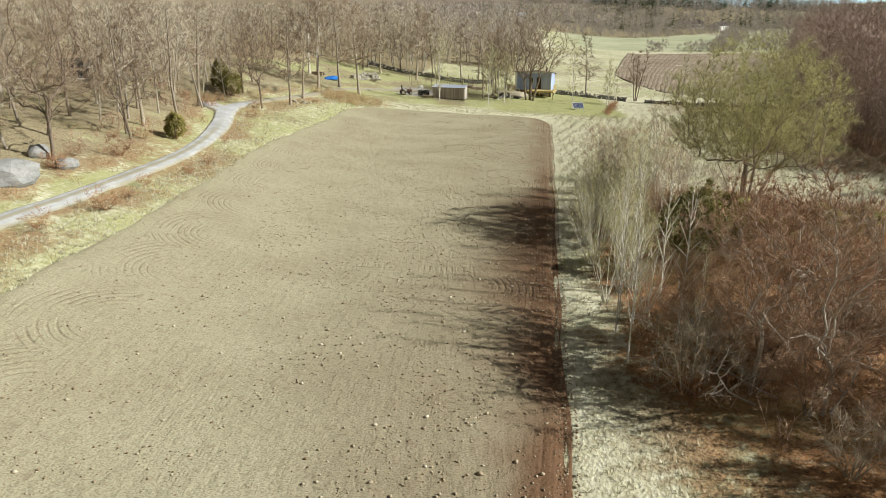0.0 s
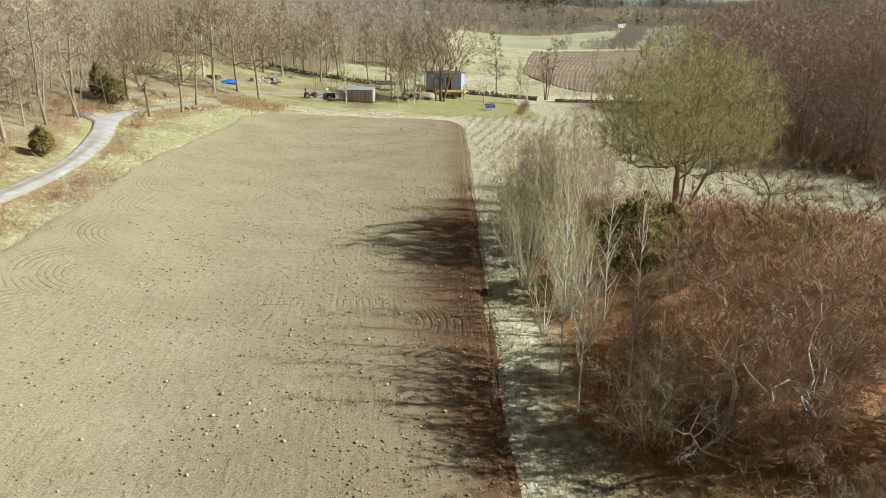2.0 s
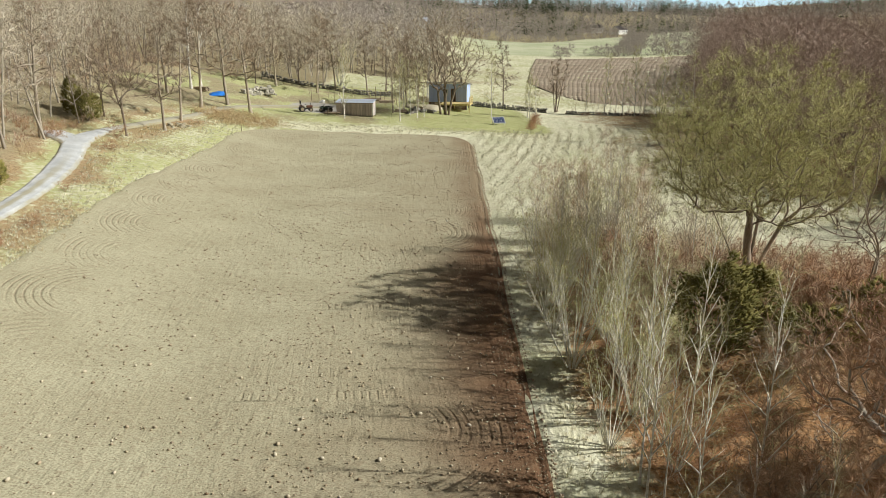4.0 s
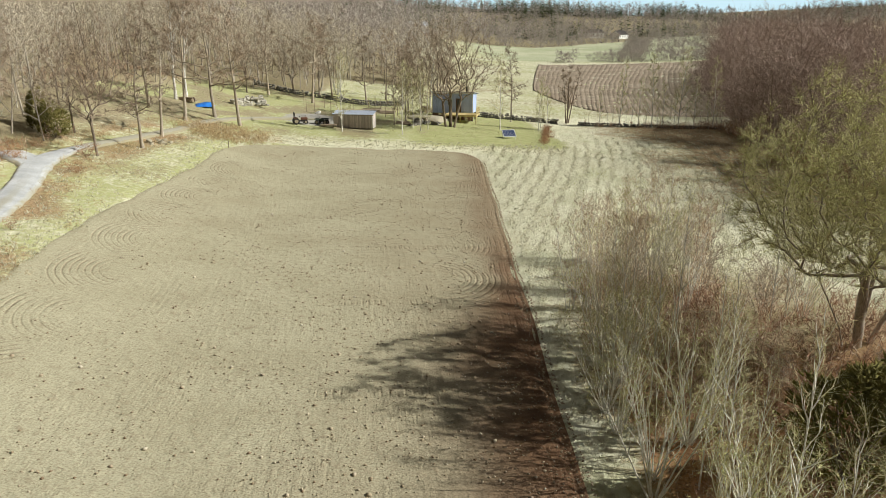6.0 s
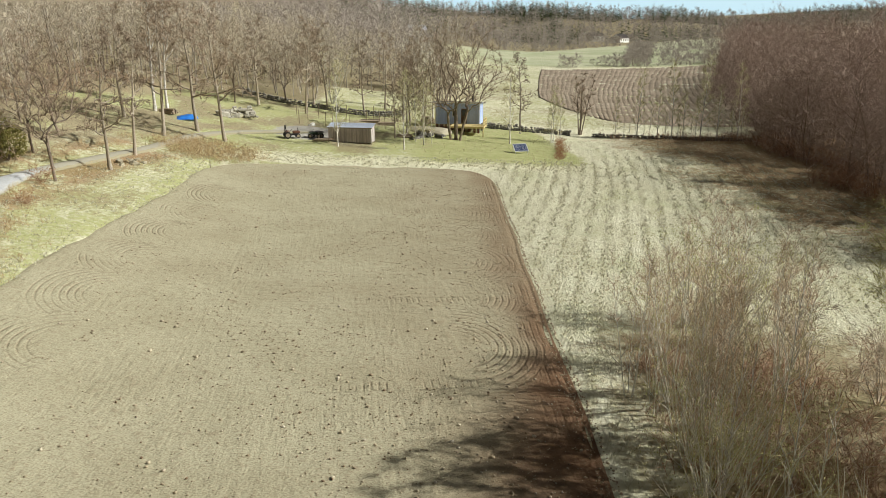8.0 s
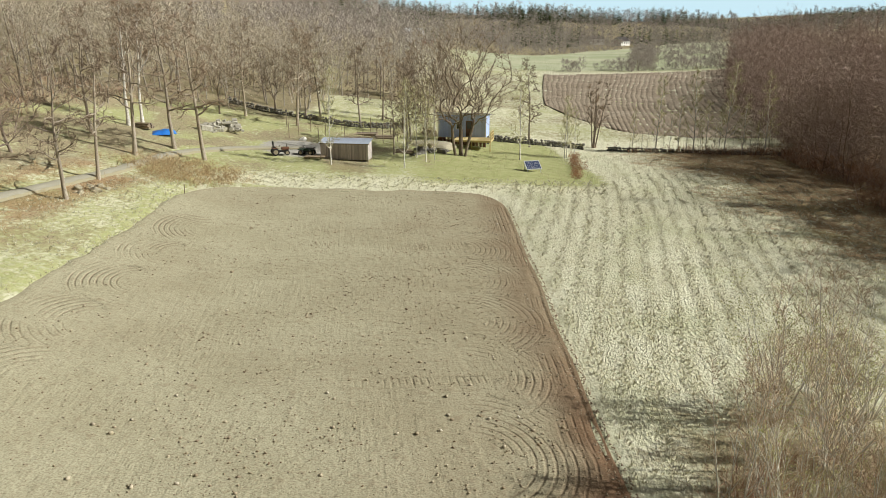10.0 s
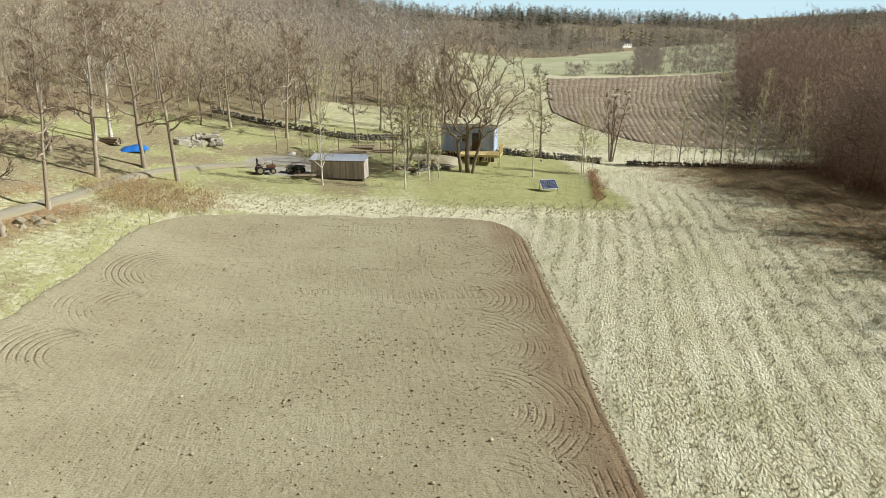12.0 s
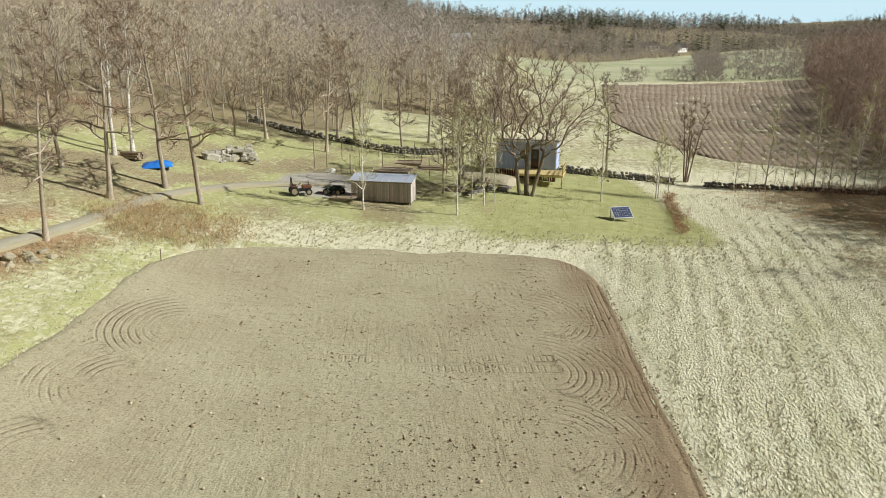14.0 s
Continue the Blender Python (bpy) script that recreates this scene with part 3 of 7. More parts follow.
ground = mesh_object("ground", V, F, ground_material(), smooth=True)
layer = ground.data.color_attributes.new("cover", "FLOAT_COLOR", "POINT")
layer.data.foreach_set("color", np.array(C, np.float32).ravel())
swath = []
for x, y, z in V:
    meadow = ramp(0.4, 1.6, x - field_right(y)) * ramp(58, 66, y) * ramp(56, 50, x) * ramp(139, 134, y) * (1 - thicket(x, y))
    if y > 112:
        meadow *= ramp(22, 27, x)
    crop = ramp(307, 311, y + 0.05 * x + 3 * noise2(x, y, 30, 3)) * ramp(46, 60, x) if 290 < y < 620 else 0.0
    bend = 0.003 * max(0.0, y - 100) ** 2
    swath.append(((x - 0.38 * (y - 60) + bend + 0.35 * noise2(x, y, 9, 2.2)) * 2 * math.pi / 1.62, meadow, crop, 1.0))
layer = ground.data.color_attributes.new("swath", "FLOAT_COLOR", "POINT")
layer.data.foreach_set("color", np.array(swath, np.float32).ravel())
tagged(ground, "rolling meadow of dry straw-coloured grass and brown leaf litter", "ground", kind="structure")


# ---- the harrowed field ----
SWIRLS = [(field_left(y) + 5.3, y, 4.4, 3.1) for y in (97.3, 91.0, 84.6, 78.0, 71.2, 64.5, 57.5, 50.5, 43.0, 36.0, 29.0, 22.0)]
SWIRLS += [(field_right(y) - 5.6, y, 4.7 + 0.9 * noise2(y * 3, 1, 7, 5), 0.0) for y in (100.0, 93.2, 86.2, 79.0, 72.0, 65.0, 37.6)]


TREADS = [(60.7, -2.4, 6.6), (50.2, -3.0, 2.4), (93.4, 1.2, 9.6), (94.6, -4.0, 9.0), (71.5, -1.0, 6.0), (40.3, -6.0, 0.5)]


def turns(x, y):
    """Phase and strength of the half rings where the harrow turned, and of the tine lines along the edge."""
    phase, best = 0.0, 0.0
    for cx, cy, rad, way in SWIRLS:
        if abs(y - cy) < rad / 0.85:
            q = math.hypot(x - cx, (y - cy) * 0.85)
            if q < rad:
                turn = math.cos(math.atan2(y - cy, x - cx) - way)
                w = ramp(-0.1, 0.45, turn) * ramp(-0.4, 0.25, noise2(x, y, 2.2, 7.7)) * (0.7 if way == 0 else 0.6 + 0.35 * ramp(70, 95, y)) * ramp(rad, rad - 0.5, q) * ramp(1.0, 1.8, q)
                if w > best:
                    phase, best = q * 2 * math.pi / (0.38 if cx > -4 else 0.36) + 0.7 * noise2(x, y, 3, 3), w
    r = field_right(y) - x
    for cy, xa, xb in TREADS:
        w = ramp(0.5, 0.28, abs(y - cy - 0.25 * noise2(x, cy, 6, 1.3))) * ramp(xa - 0.6, xa + 0.6, x) * ramp(xb + 0.6, xb - 0.6, x) * ramp(-0.5, 0.1, noise2(x, y, 1.6, 2.9))
        if 0.5 * w > best:
            phase, best = x * 2 * math.pi / 0.34 + 0.8 * noise2(x, y, 1.1, 3), 0.5 * w
    return phase, best, r * 2 * math.pi / 0.36 + 0.9 * noise2(x, y, 3, 2), 0.75 * ramp(2.9, 1.0, r + 0.7 * noise2(x, y, 2.5, 4.4)) * ramp(0.0, 0.5, noise2(x, y, 2.6, 6) + 0.15) * (0.4 + 0.6 * ramp(45, 70, y))


def field_relief(x, y):
    """Tine marks along the drive, half rings where the harrow turned, and lumpy soil."""
    d = 0.018 * noise2(x, y, 0.8, 4.2) + 0.012 * noise2(x, y, 0.42, 1.2) + 0.05 * noise2(x, y, 3.0, 8.1)
    r = field_right(y) - x
    # the dead furrow along the edge
    d -= 0.16 * ramp(0.42, 0.12, abs(r - 0.3))
    return d


FY = [k * 0.2 for k in range(-20, 700)]
FY = [y for y in FY if y < 111.9]
SIDE_L, SIDE_M, SIDE_R = [0.2 * k for k in range(42)], [k / 34 for k in range(34)], [8.5 - 0.17 * k for k in range(51)]
FN = len(SIDE_L) + len(SIDE_M) + len(SIDE_R)
V = []
for y in FY:
    shrink = math.sqrt(max(0.0, 1 - max(0.0, (y - 103.0) / 9.0) ** 2))
    xl, xr = field_left(y) + 9.0 * (1 - shrink), field_right(y) - 7.0 * (1 - shrink) ** 1.4
    a, b = xl + 8.4, xr - 8.7
    row = [xl + d for d in SIDE_L] + [a + (b - a) * d for d in SIDE_M] + [xr - d for d in SIDE_R]
    for i, x in enumerate(row):
        side = min(i, FN - 1 - i)
        z = height(x, y) + (field_relief(x, y) + 0.07 if side > 1 else (0.03 if side else -0.3 if i > 2 else -0.03))
        V.append((x, y + 0.7 * noise2(x, 0, 3.5, 4) * ramp(104, 111, y) + 0.25 * noise2(x, y, 0.9, 6) * ramp(108, 111, y), z))
F = [(j * FN + i, j * FN + i + 1, (j + 1) * FN + i + 1, (j + 1) * FN + i) for j in range(len(FY) - 1) for i in range(FN - 1)]
SOIL = material("dry_harrowed_soil", (0.485, 0.458, 0.327), (0.435, 0.405, 0.283), 0.22, 0.97, bump=0.05, c3=(0.24, 0.20, 0.13), fine=14.0, fine_amount=0.6, stretch=(0.8, 1.15, 1.0), spec=0.05)
field = tagged(mesh_object("ploughed_field", V, F, SOIL, smooth=True), "harrowed field of dry pale brown soil with tine marks", "field", kind="structure")

# damp soil along the edge, with tree shade painted into the same tint
damp_and_shade = []
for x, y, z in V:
    # wider and stronger where the trees' shadows fall on the field
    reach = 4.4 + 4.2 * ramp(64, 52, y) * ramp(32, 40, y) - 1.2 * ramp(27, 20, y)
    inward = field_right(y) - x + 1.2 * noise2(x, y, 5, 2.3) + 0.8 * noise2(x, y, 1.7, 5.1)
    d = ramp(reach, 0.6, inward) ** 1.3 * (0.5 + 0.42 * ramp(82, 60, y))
    damp_and_shade.append(d + (0.16 + 0.12 * ramp(46, 36, y)) * ramp(13, 4, field_right(y) - x + 3 * noise2(x, y, 9, 4.3)) * (1 - d) + 0.06 * ramp(0.05, 0.5, noise2(x, y, 9, 1.9)))
layer = field.data.color_attributes.new("damp_and_shade", "FLOAT_COLOR", "POINT")
layer.data.foreach_set("color", np.repeat(np.array(damp_and_shade, np.float32), 4))
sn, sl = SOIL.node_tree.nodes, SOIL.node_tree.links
shaded_damp = sn.new("ShaderNodeVertexColor")
shaded_damp.layer_name = "damp_and_shade"
shaded_damp_mix = sn.new("ShaderNodeMix")
shaded_damp_mix.data_type = "RGBA"
# damp brown, taken darker to deepen the shadows there
shaded_damp_mix.inputs["B"].default_value = (0.165, 0.088, 0.050, 1)
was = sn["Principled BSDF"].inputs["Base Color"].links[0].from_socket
sl.new(was, shaded_damp_mix.inputs["A"])
sl.new(shaded_damp.outputs[0], shaded_damp_mix.inputs["Factor"])
sl.new(shaded_damp_mix.outputs["Result"], sn["Principled BSDF"].inputs["Base Color"])

layer = field.data.color_attributes.new("turns", "FLOAT_COLOR", "POINT")
layer.data.foreach_set("color", np.array([turns(x, y) for x, y, z in V], np.float32).ravel())
marks = sn.new("ShaderNodeVertexColor")
marks.layer_name = "turns"
parts_ = sn.new("ShaderNodeSeparateColor")
sl.new(marks.outputs["Color"], parts_.inputs[0])


def calc(op, a, b=None):
    m = sn.new("ShaderNodeMath")
    m.operation = op
    for k, v in enumerate((a, b)):
        if isinstance(v, (int, float)):
            m.inputs[k].default_value = v
        elif v is not None:
            sl.new(v, m.inputs[k])
    return m.outputs[0]


ring = calc("MULTIPLY", calc("POWER", calc("MAXIMUM", calc("SINE", parts_.outputs[0]), 0.0), 1.6), parts_.outputs[1])
tine = calc("MULTIPLY", calc("POWER", calc("MAXIMUM", calc("SINE", parts_.outputs[2]), 0.0), 1.6), marks.outputs["Alpha"])
crumb = sn.new("ShaderNodeTexNoise")
crumb.inputs["Scale"].default_value, crumb.inputs["Detail"].default_value = 3.5, 4
sl.new(sn["Texture Coordinate"].outputs["Object"], crumb.inputs["Vector"])
groove = calc("MULTIPLY", calc("MAXIMUM", ring, tine), calc("MINIMUM", calc("SUBTRACT", calc("MULTIPLY", crumb.outputs[0], 2.6), 0.5), 1.0))
dug = sn.new("ShaderNodeBump")
dug.invert = True
dug.inputs["Strength"].default_value, dug.inputs["Distance"].default_value = 1.0, 0.055
sl.new(groove, dug.inputs["Height"])
sl.new(sn["Bump"].outputs[0], dug.inputs["Normal"])
sl.new(dug.outputs[0], sn["Principled BSDF"].inputs["Normal"])
# faint harrow lines across the field and crumb lines along it, crumbs and hollows
def streak(scale, stretch, detail=5):
    mp = sn.new("ShaderNodeMapping")
    mp.inputs["Scale"].default_value = stretch
    sl.new(sn["Texture Coordinate"].outputs["Object"], mp.inputs[0])
    t = sn.new("ShaderNodeTexNoise")
    t.inputs["Scale"].default_value, t.inputs["Detail"].default_value = scale, detail
    sl.new(mp.outputs[0], t.inputs["Vector"])
    return t.outputs[0]


def span(v, a, b, lo=0.0, hi=1.0):
    r = sn.new("ShaderNodeMapRange")
    for k, x in zip(("From Min", "From Max", "To Min", "To Max"), (a, b, lo, hi)):
        r.inputs[k].default_value = x
    sl.new(v, r.inputs["Value"])
    return r.outputs[0]


across, along, rough_ = streak(1.0, (0.35, 4.2, 1)), streak(1.0, (5.0, 0.5, 1)), streak(2.3, (1, 1, 1), 7)
patch_ = streak(0.16, (1, 1, 1), 3)
lines_ = calc("ADD", calc("MULTIPLY", across, span(patch_, 0.35, 0.6, 1.0, 0.35)), calc("MULTIPLY", along, span(patch_, 0.4, 0.65, 0.3, 1.0)))
till = sn.new("ShaderNodeBump")
till.inputs["Strength"].default_value, till.inputs["Distance"].default_value = 0.8, 0.06
sl.new(calc("ADD", lines_, calc("MULTIPLY", rough_, 1.5)), till.inputs["Height"])
sl.new(dug.outputs[0], till.inputs["Normal"])
sl.new(till.outputs[0], sn["Principled BSDF"].inputs["Normal"])
# ring and tine grooves are mixed up to halfway to a darker brown
groove_mix = sn.new("ShaderNodeMix")
groove_mix.data_type = "RGBA"
groove_mix.inputs["B"].default_value = (0.21, 0.14, 0.09, 1)
sl.new(shaded_damp_mix.outputs["Result"], groove_mix.inputs["A"])
sl.new(calc("MULTIPLY", groove, 0.5), groove_mix.inputs["Factor"])
hollow = sn.new("ShaderNodeMix")
hollow.data_type = "RGBA"
hollow.inputs["B"].default_value = (0.23, 0.17, 0.11, 1)
sl.new(groove_mix.outputs["Result"], hollow.inputs["A"])
specks = span(streak(7.0, (1.0, 1.7, 1.0), 3), 0.635, 0.70, 0.0, 0.75)
sl.new(calc("MAXIMUM", specks, calc("MAXIMUM", span(rough_, 0.58, 0.72, 0.0, 0.34), span(lines_, 0.80, 1.05, 0.0, 0.20))), hollow.inputs["Factor"])
sl.new(hollow.outputs["Result"], sn["Principled BSDF"].inputs["Base Color"])


# ---- gravel road ----
def smooth_line(pts, n):
    out = []
    for k in range(len(pts) - 1):
        p = [Vector((*pts[max(0, min(len(pts) - 1, k + d))], 0)) for d in (-1, 0, 1, 2)]
        for s in range(n):
            t = s / n
            out.append(0.5 * (2 * p[1] + (p[2] - p[0]) * t + (2 * p[0] - 5 * p[1] + 4 * p[2] - p[3]) * t * t + (3 * p[1] - p[0] - 3 * p[2] + p[3]) * t ** 3))
    return out


def road_width(p):
    return 0.70 + 0.38 * ramp(60, 80, p.y) - 0.45 * ramp(87, 95, p.y)


def lane_width(p):
    return 1.05 + 0.55 * ramp(84, 87.5, p.y)


V, F = [], []
ways = [(smooth_line(ROAD, 14), road_width, 0.0), (smooth_line(LANE, 14), lane_width, -0.012)]
for k, p, way_pts, width_at, low in [(k, p, *way) for way in ways for k, p in enumerate(way[0])]:
    d = (way_pts[min(k + 1, len(way_pts) - 1)] - way_pts[max(0, k - 1)]).normalized()
    o = Vector((d.y, -d.x, 0))
    wide = width_at(p)
    for i in range(13):
        u = (i / 6 - 1)
        q = p + o * (wide * u * (1 + 0.10 * noise2(p.x * 2, p.y * 2, 1.2, u)))
        z = height(q.x, q.y) + low + 0.15 - 0.10 * abs(u) ** 4 - 0.04 * math.exp(-((abs(u) - 0.55) / 0.2) ** 2) + 0.012 * noise2(q.x, q.y, 0.4, 4)
        V.append((q.x, q.y, z if 0 < i < 12 else z - 0.15))
    if k:
        j = len(V) // 13 - 2
        F += [(j * 13 + i, (j + 1) * 13 + i, (j + 1) * 13 + i + 1, j * 13 + i + 1) for i in range(12)]
GRAVEL = material("grey_gravel", (0.42, 0.44, 0.465), (0.55, 0.57, 0.59), 0.7, 0.95, bump=0.03, c3=(0.38, 0.36, 0.32), fine=9, spec=0.1)
road = mesh_object("road", V, F, GRAVEL, smooth=True)
worn = [ramp(0.42, 0.15, abs(k % 13 / 6 - 1) + 0.25 * noise2(v[0], v[1], 1.1, 3)) * ramp(84, 68, v[1]) * 0.8 + 0.75 * ramp(92, 98, v[1]) + 0.9 * ramp(0.75, 1.0, abs(k % 13 / 6 - 1) + 0.2 * noise2(v[0], v[1], 0.8, 8)) for k, v in enumerate(V)]
layer = road.data.color_attributes.new("worn", "FLOAT_COLOR", "POINT")
layer.data.foreach_set("color", np.repeat(np.array(worn, np.float32), 4))
gn_, gl_ = GRAVEL.node_tree.nodes, GRAVEL.node_tree.links
turf = gn_.new("ShaderNodeVertexColor")
turf.layer_name = "worn"
turf_mix = gn_.new("ShaderNodeMix")
turf_mix.data_type = "RGBA"
turf_mix.inputs["B"].default_value = (0.34, 0.31, 0.21, 1)
gl_.new(gn_["Principled BSDF"].inputs["Base Color"].links[0].from_socket, turf_mix.inputs["A"])
gl_.new(turf.outputs[0], turf_mix.inputs["Factor"])
gl_.new(turf_mix.outputs["Result"], gn_["Principled BSDF"].inputs["Base Color"])
tagged(road, "narrow pale grey gravel road with wheel tracks", "road", kind="structure")

# ---- the furrowed field in the valley ----
V, NX, NY = [], 300, 130
NEAR = [(0.0, 43.0, 200.0), (0.12, 43.2, 182.0), (0.28, 44.6, 167.0), (0.45, 48.0, 158.5), (0.62, 54.0, 155.0), (1.0, 76.0, 151.0)]


def near_edge(u):
    for (a, xa, ya), (b, xb, yb) in zip(NEAR, NEAR[1:]):
        if u <= b:
            t = (u - a) / (b - a)
            return xa + (xb - xa) * t, ya + (yb - ya) * t


for j in range(NY):
    v = j / (NY - 1)
    for i in range(NX):
        u = i / (NX - 1)
        (xn, yn), xf, yf = near_edge(u), 65.5 + 74 * u, 286 + 14 * u
        x = xn + (xf - xn) * v - 5 * math.sin(math.pi * v ** 0.85) * (0.12 + 0.88 * u)
        y = yn + (yf - yn) * v + 1.5 * noise2(u * 20, v * 3, 2, 6) * (1 - v)
        saw = math.sin(u * 2 * math.pi * 36 + 2.2 * noise2(x, y, 14, 2) + 1.0 * noise2(x, y, 5, 7))
        rid = (0.06 + 0.04 * noise2(x, y, 20, 3)) * (0.35 * max(0.0, saw) - 2.0 * max(0.0, -saw) ** 2.5) * (0.7 + 0.7 * abs(noise2(x, y, 7, 4))) * ramp(-1.0, -0.2, noise2(x, y, 3.5, 9)) + 0.20 * noise2(x, y, 2.2, 5) + 0.10 * noise2(x, y, 1.0, 3)
        edge = i in (0, NX - 1) or j in (0, NY - 1)
        V.append((x, y, height(x, y) + (0.16 + rid if not edge else -0.4)))
F = [(j * NX + i, j * NX + i + 1, (j + 1) * NX + i + 1, (j + 1) * NX + i) for j in range(NY - 1) for i in range(NX - 1)]
SOIL_DARK = material("ploughed_brown_soil", (0.31, 0.255, 0.195), (0.395, 0.335, 0.262), 0.1, 0.97, bump=0.16, c3=(0.16, 0.115, 0.085), fine=2.4, fine_amount=0.6, spec=0.05)
tagged(mesh_object("furrowed_field", V, F, SOIL_DARK, smooth=True), "far ploughed field with deep brown furrows", "field", kind="structure")

# ---- woods ----
def hazy_tree(seed, tall, limbs, branches, twigs, twig_r, twig_len, bare=0.2, spread=0.3, lift=0.06, radius=None, sides=4):
    """A bare tree for the depth of the woods, its crown a fine haze of twigs. Returns the stout wood and the twigs."""
    rng = random.Random(seed)
    w, fine = Wood(), Wood()
    trunk = line(rng, Vector((0, 0, -0.4)), Vector((rng.gauss(0, 0.05), rng.gauss(0, 0.05), 1)), tall * 0.93, 4, 0.06, 0.05)
    r = radius or tall * 0.0085
    w.tube(trunk, [r * 1.2, r * 0.9, r * 0.65, r * 0.4, 0], sides)
    for k in range(limbs):
        t = bare + (0.97 - bare) * (k + rng.random()) / limbs
        p, d = at(trunk, t)
        reach = tall * spread * math.sqrt(max(0.12, 1 - ((t - 0.45) / 0.62) ** 2)) * rng.uniform(0.7, 1.2)
        limb = line(rng, p, side_way(rng, d, radians(rng.uniform(40, 85) * (1.1 - 0.5 * t)), k * 2.4), reach, 2, 0.18, lift)
        w.tube(limb, [r * 0.6 * (1.1 - t), r * 0.35 * (1.1 - t), 0], 3)
        for b in range(branches):
            bp, bd = at(limb, rng.uniform(0.15, 0.98))
            way_ = side_way(rng, bd, radians(rng.uniform(25, 75)))
            br = line(rng, bp, way_, max(0.8, reach * rng.uniform(0.3, 0.6)), 1, 0.0, lift)
            fine.sliver(br[0], br[1], twig_r * 1.8, rng)
            for _ in range(twigs):
                tp, td = at(br, rng.uniform(0.1, 0.99))
                tw = line(rng, tp, side_way(rng, td, radians(rng.uniform(25, 80))), twig_len * rng.uniform(0.45, 1.2), 1, 0.0, lift)
                fine.sliver(tw[0], tw[1], twig_r, rng)
    return w.arrays(), fine.arrays()


def conifer(seed, tall):
    """A dense fir or pine of drooping boughs."""
    rng = random.Random(seed)
    w = Wood()
    w.tube([Vector((0, 0, -0.3)), Vector((0, 0, tall * 0.5)), Vector((0, 0, tall))], [tall * 0.013, tall * 0.008, 0], 4)
    for k in range(15):
        t = 0.06 + 0.94 * (k / 15)
        a = k * 2.4 + rng.uniform(-0.4, 0.4)
        reach = tall * 0.36 * (1.05 - t) ** 0.75 * rng.uniform(0.6, 1.25) + 0.3
        p = Vector((0, 0, tall * t))
        q = p + Vector((math.cos(a) * reach, math.sin(a) * reach, -reach * 0.2))
        s = Vector((-math.sin(a), math.cos(a), 0)) * reach * 0.6
        base = len(w.v)
        w.v += [p, q, (p + q) / 2 + s + Vector((0, 0, -0.2)), (p + q) / 2 - s + Vector((0, 0, -0.2)), (p + q) / 2 + Vector((0, 0, 0.4))]
        w.f += [(base, base + 2, base + 4), (base, base + 4, base + 3), (base + 1, base + 4, base + 2), (base + 1, base + 3, base + 4)]
    return w.arrays()


def wood_patch(name, label, mats, protos, inside, xr, yr, gap, lo, hi, seed, skip=None):
    """A joined stand of trees wherever inside() is above nought; protos hold one mesh each or a pair of wood and twigs."""
    rng = random.Random(seed)
    places = []
    y = yr[0]
    while y < yr[1]:
        x = xr[0]
        while x < xr[1]:
            px, py = x + rng.uniform(-0.5, 0.5) * gap, y + rng.uniform(-0.5, 0.5) * gap
            if inside(px, py) > 0 and not (skip and skip(px, py)):
                places.append((px, py, height(px, py), rng.uniform(lo, hi)))
            x += gap
        y += gap
    ob = None
    for k, mat in enumerate(mats):
        V, F = scatter([p[k] for p in protos], places, random.Random(seed + 1))
        me = big_mesh(name, V, F, mat)
        if ob is None:
            ob = tagged(new(name, me), label, "woodland", kind="stuff")
        else:
            p = new("twigs", me)
            p.parent = ob
            tagged(p, kind="stuff")
    return ob


STEM_GREY = island_material("slope_trunks", [(0.34, 0.30, 0.25), (0.46, 0.42, 0.35), (0.26, 0.22, 0.18), (0.62, 0.58, 0.52)])
STEM_RED = island_material("beech_trunks", [(0.20, 0.15, 0.12), (0.27, 0.21, 0.17), (0.17, 0.12, 0.10), (0.33, 0.28, 0.24)])
WOOD_GREY = island_material("bare_wood_grey", [(0.46, 0.395, 0.315), (0.60, 0.53, 0.43), (0.35, 0.295, 0.23), (0.54, 0.49, 0.36), (0.68, 0.62, 0.52)])
WOOD_RED = island_material("bare_wood_reddish", [(0.40, 0.30, 0.26), (0.50, 0.40, 0.345), (0.33, 0.24, 0.205), (0.45, 0.36, 0.31)])
WOOD_FAR = island_material("far_bare_wood", [(0.43, 0.38, 0.355), (0.48, 0.43, 0.40), (0.39, 0.345, 0.32), (0.53, 0.48, 0.44), (0.42, 0.385, 0.33)])
FIR = island_material("far_conifers", [(0.05, 0.065, 0.03), (0.085, 0.10, 0.045), (0.065, 0.08, 0.035)])

MID = [hazy_tree(k, 13, 12, 6, 9, 0.019, 1.2, 0.2, 0.34, 0.04) for k in range(6)] + [hazy_tree(20 + k, 15.5, 13, 6, 8, 0.018, 1.1, 0.25, 0.22, 0.05) for k in range(3)]
BEECH = [hazy_tree(30 + k, 15.0, 16, 8, 10, 0.019, 1.25, 0.05, 0.46, 0.05, radius=0.1) for k in range(6)]
BACK = [hazy_tree(40 + k, 14, 8, 5, 6, 0.045, 1.6, 0.15, 0.32, 0.08) for k in range(6)]
FARS = [hazy_tree(60 + k, 13, 5, 6, 7, 0.045, 2.0, 0.04, 0.36, 0.08, sides=3) for k in range(6)]
BUSHES = [hazy_tree(90 + k, 5.0, 9, 7, 8, 0.03, 1.0, 0.0, 0.55, 0.12, radius=0.05, sides=3) for k in range(5)]
FIRS = [(conifer(80 + k, 15),) for k in range(4)]


def yard_gap(x, y):
    return math.hypot(x + 42, y - 76) < 5 or (abs(x * 76 + y * 42) < 190 and 50 < y < 80) or (150 < y < 190 and abs(x - 2 - (y - 150) * 0.1) < 9)


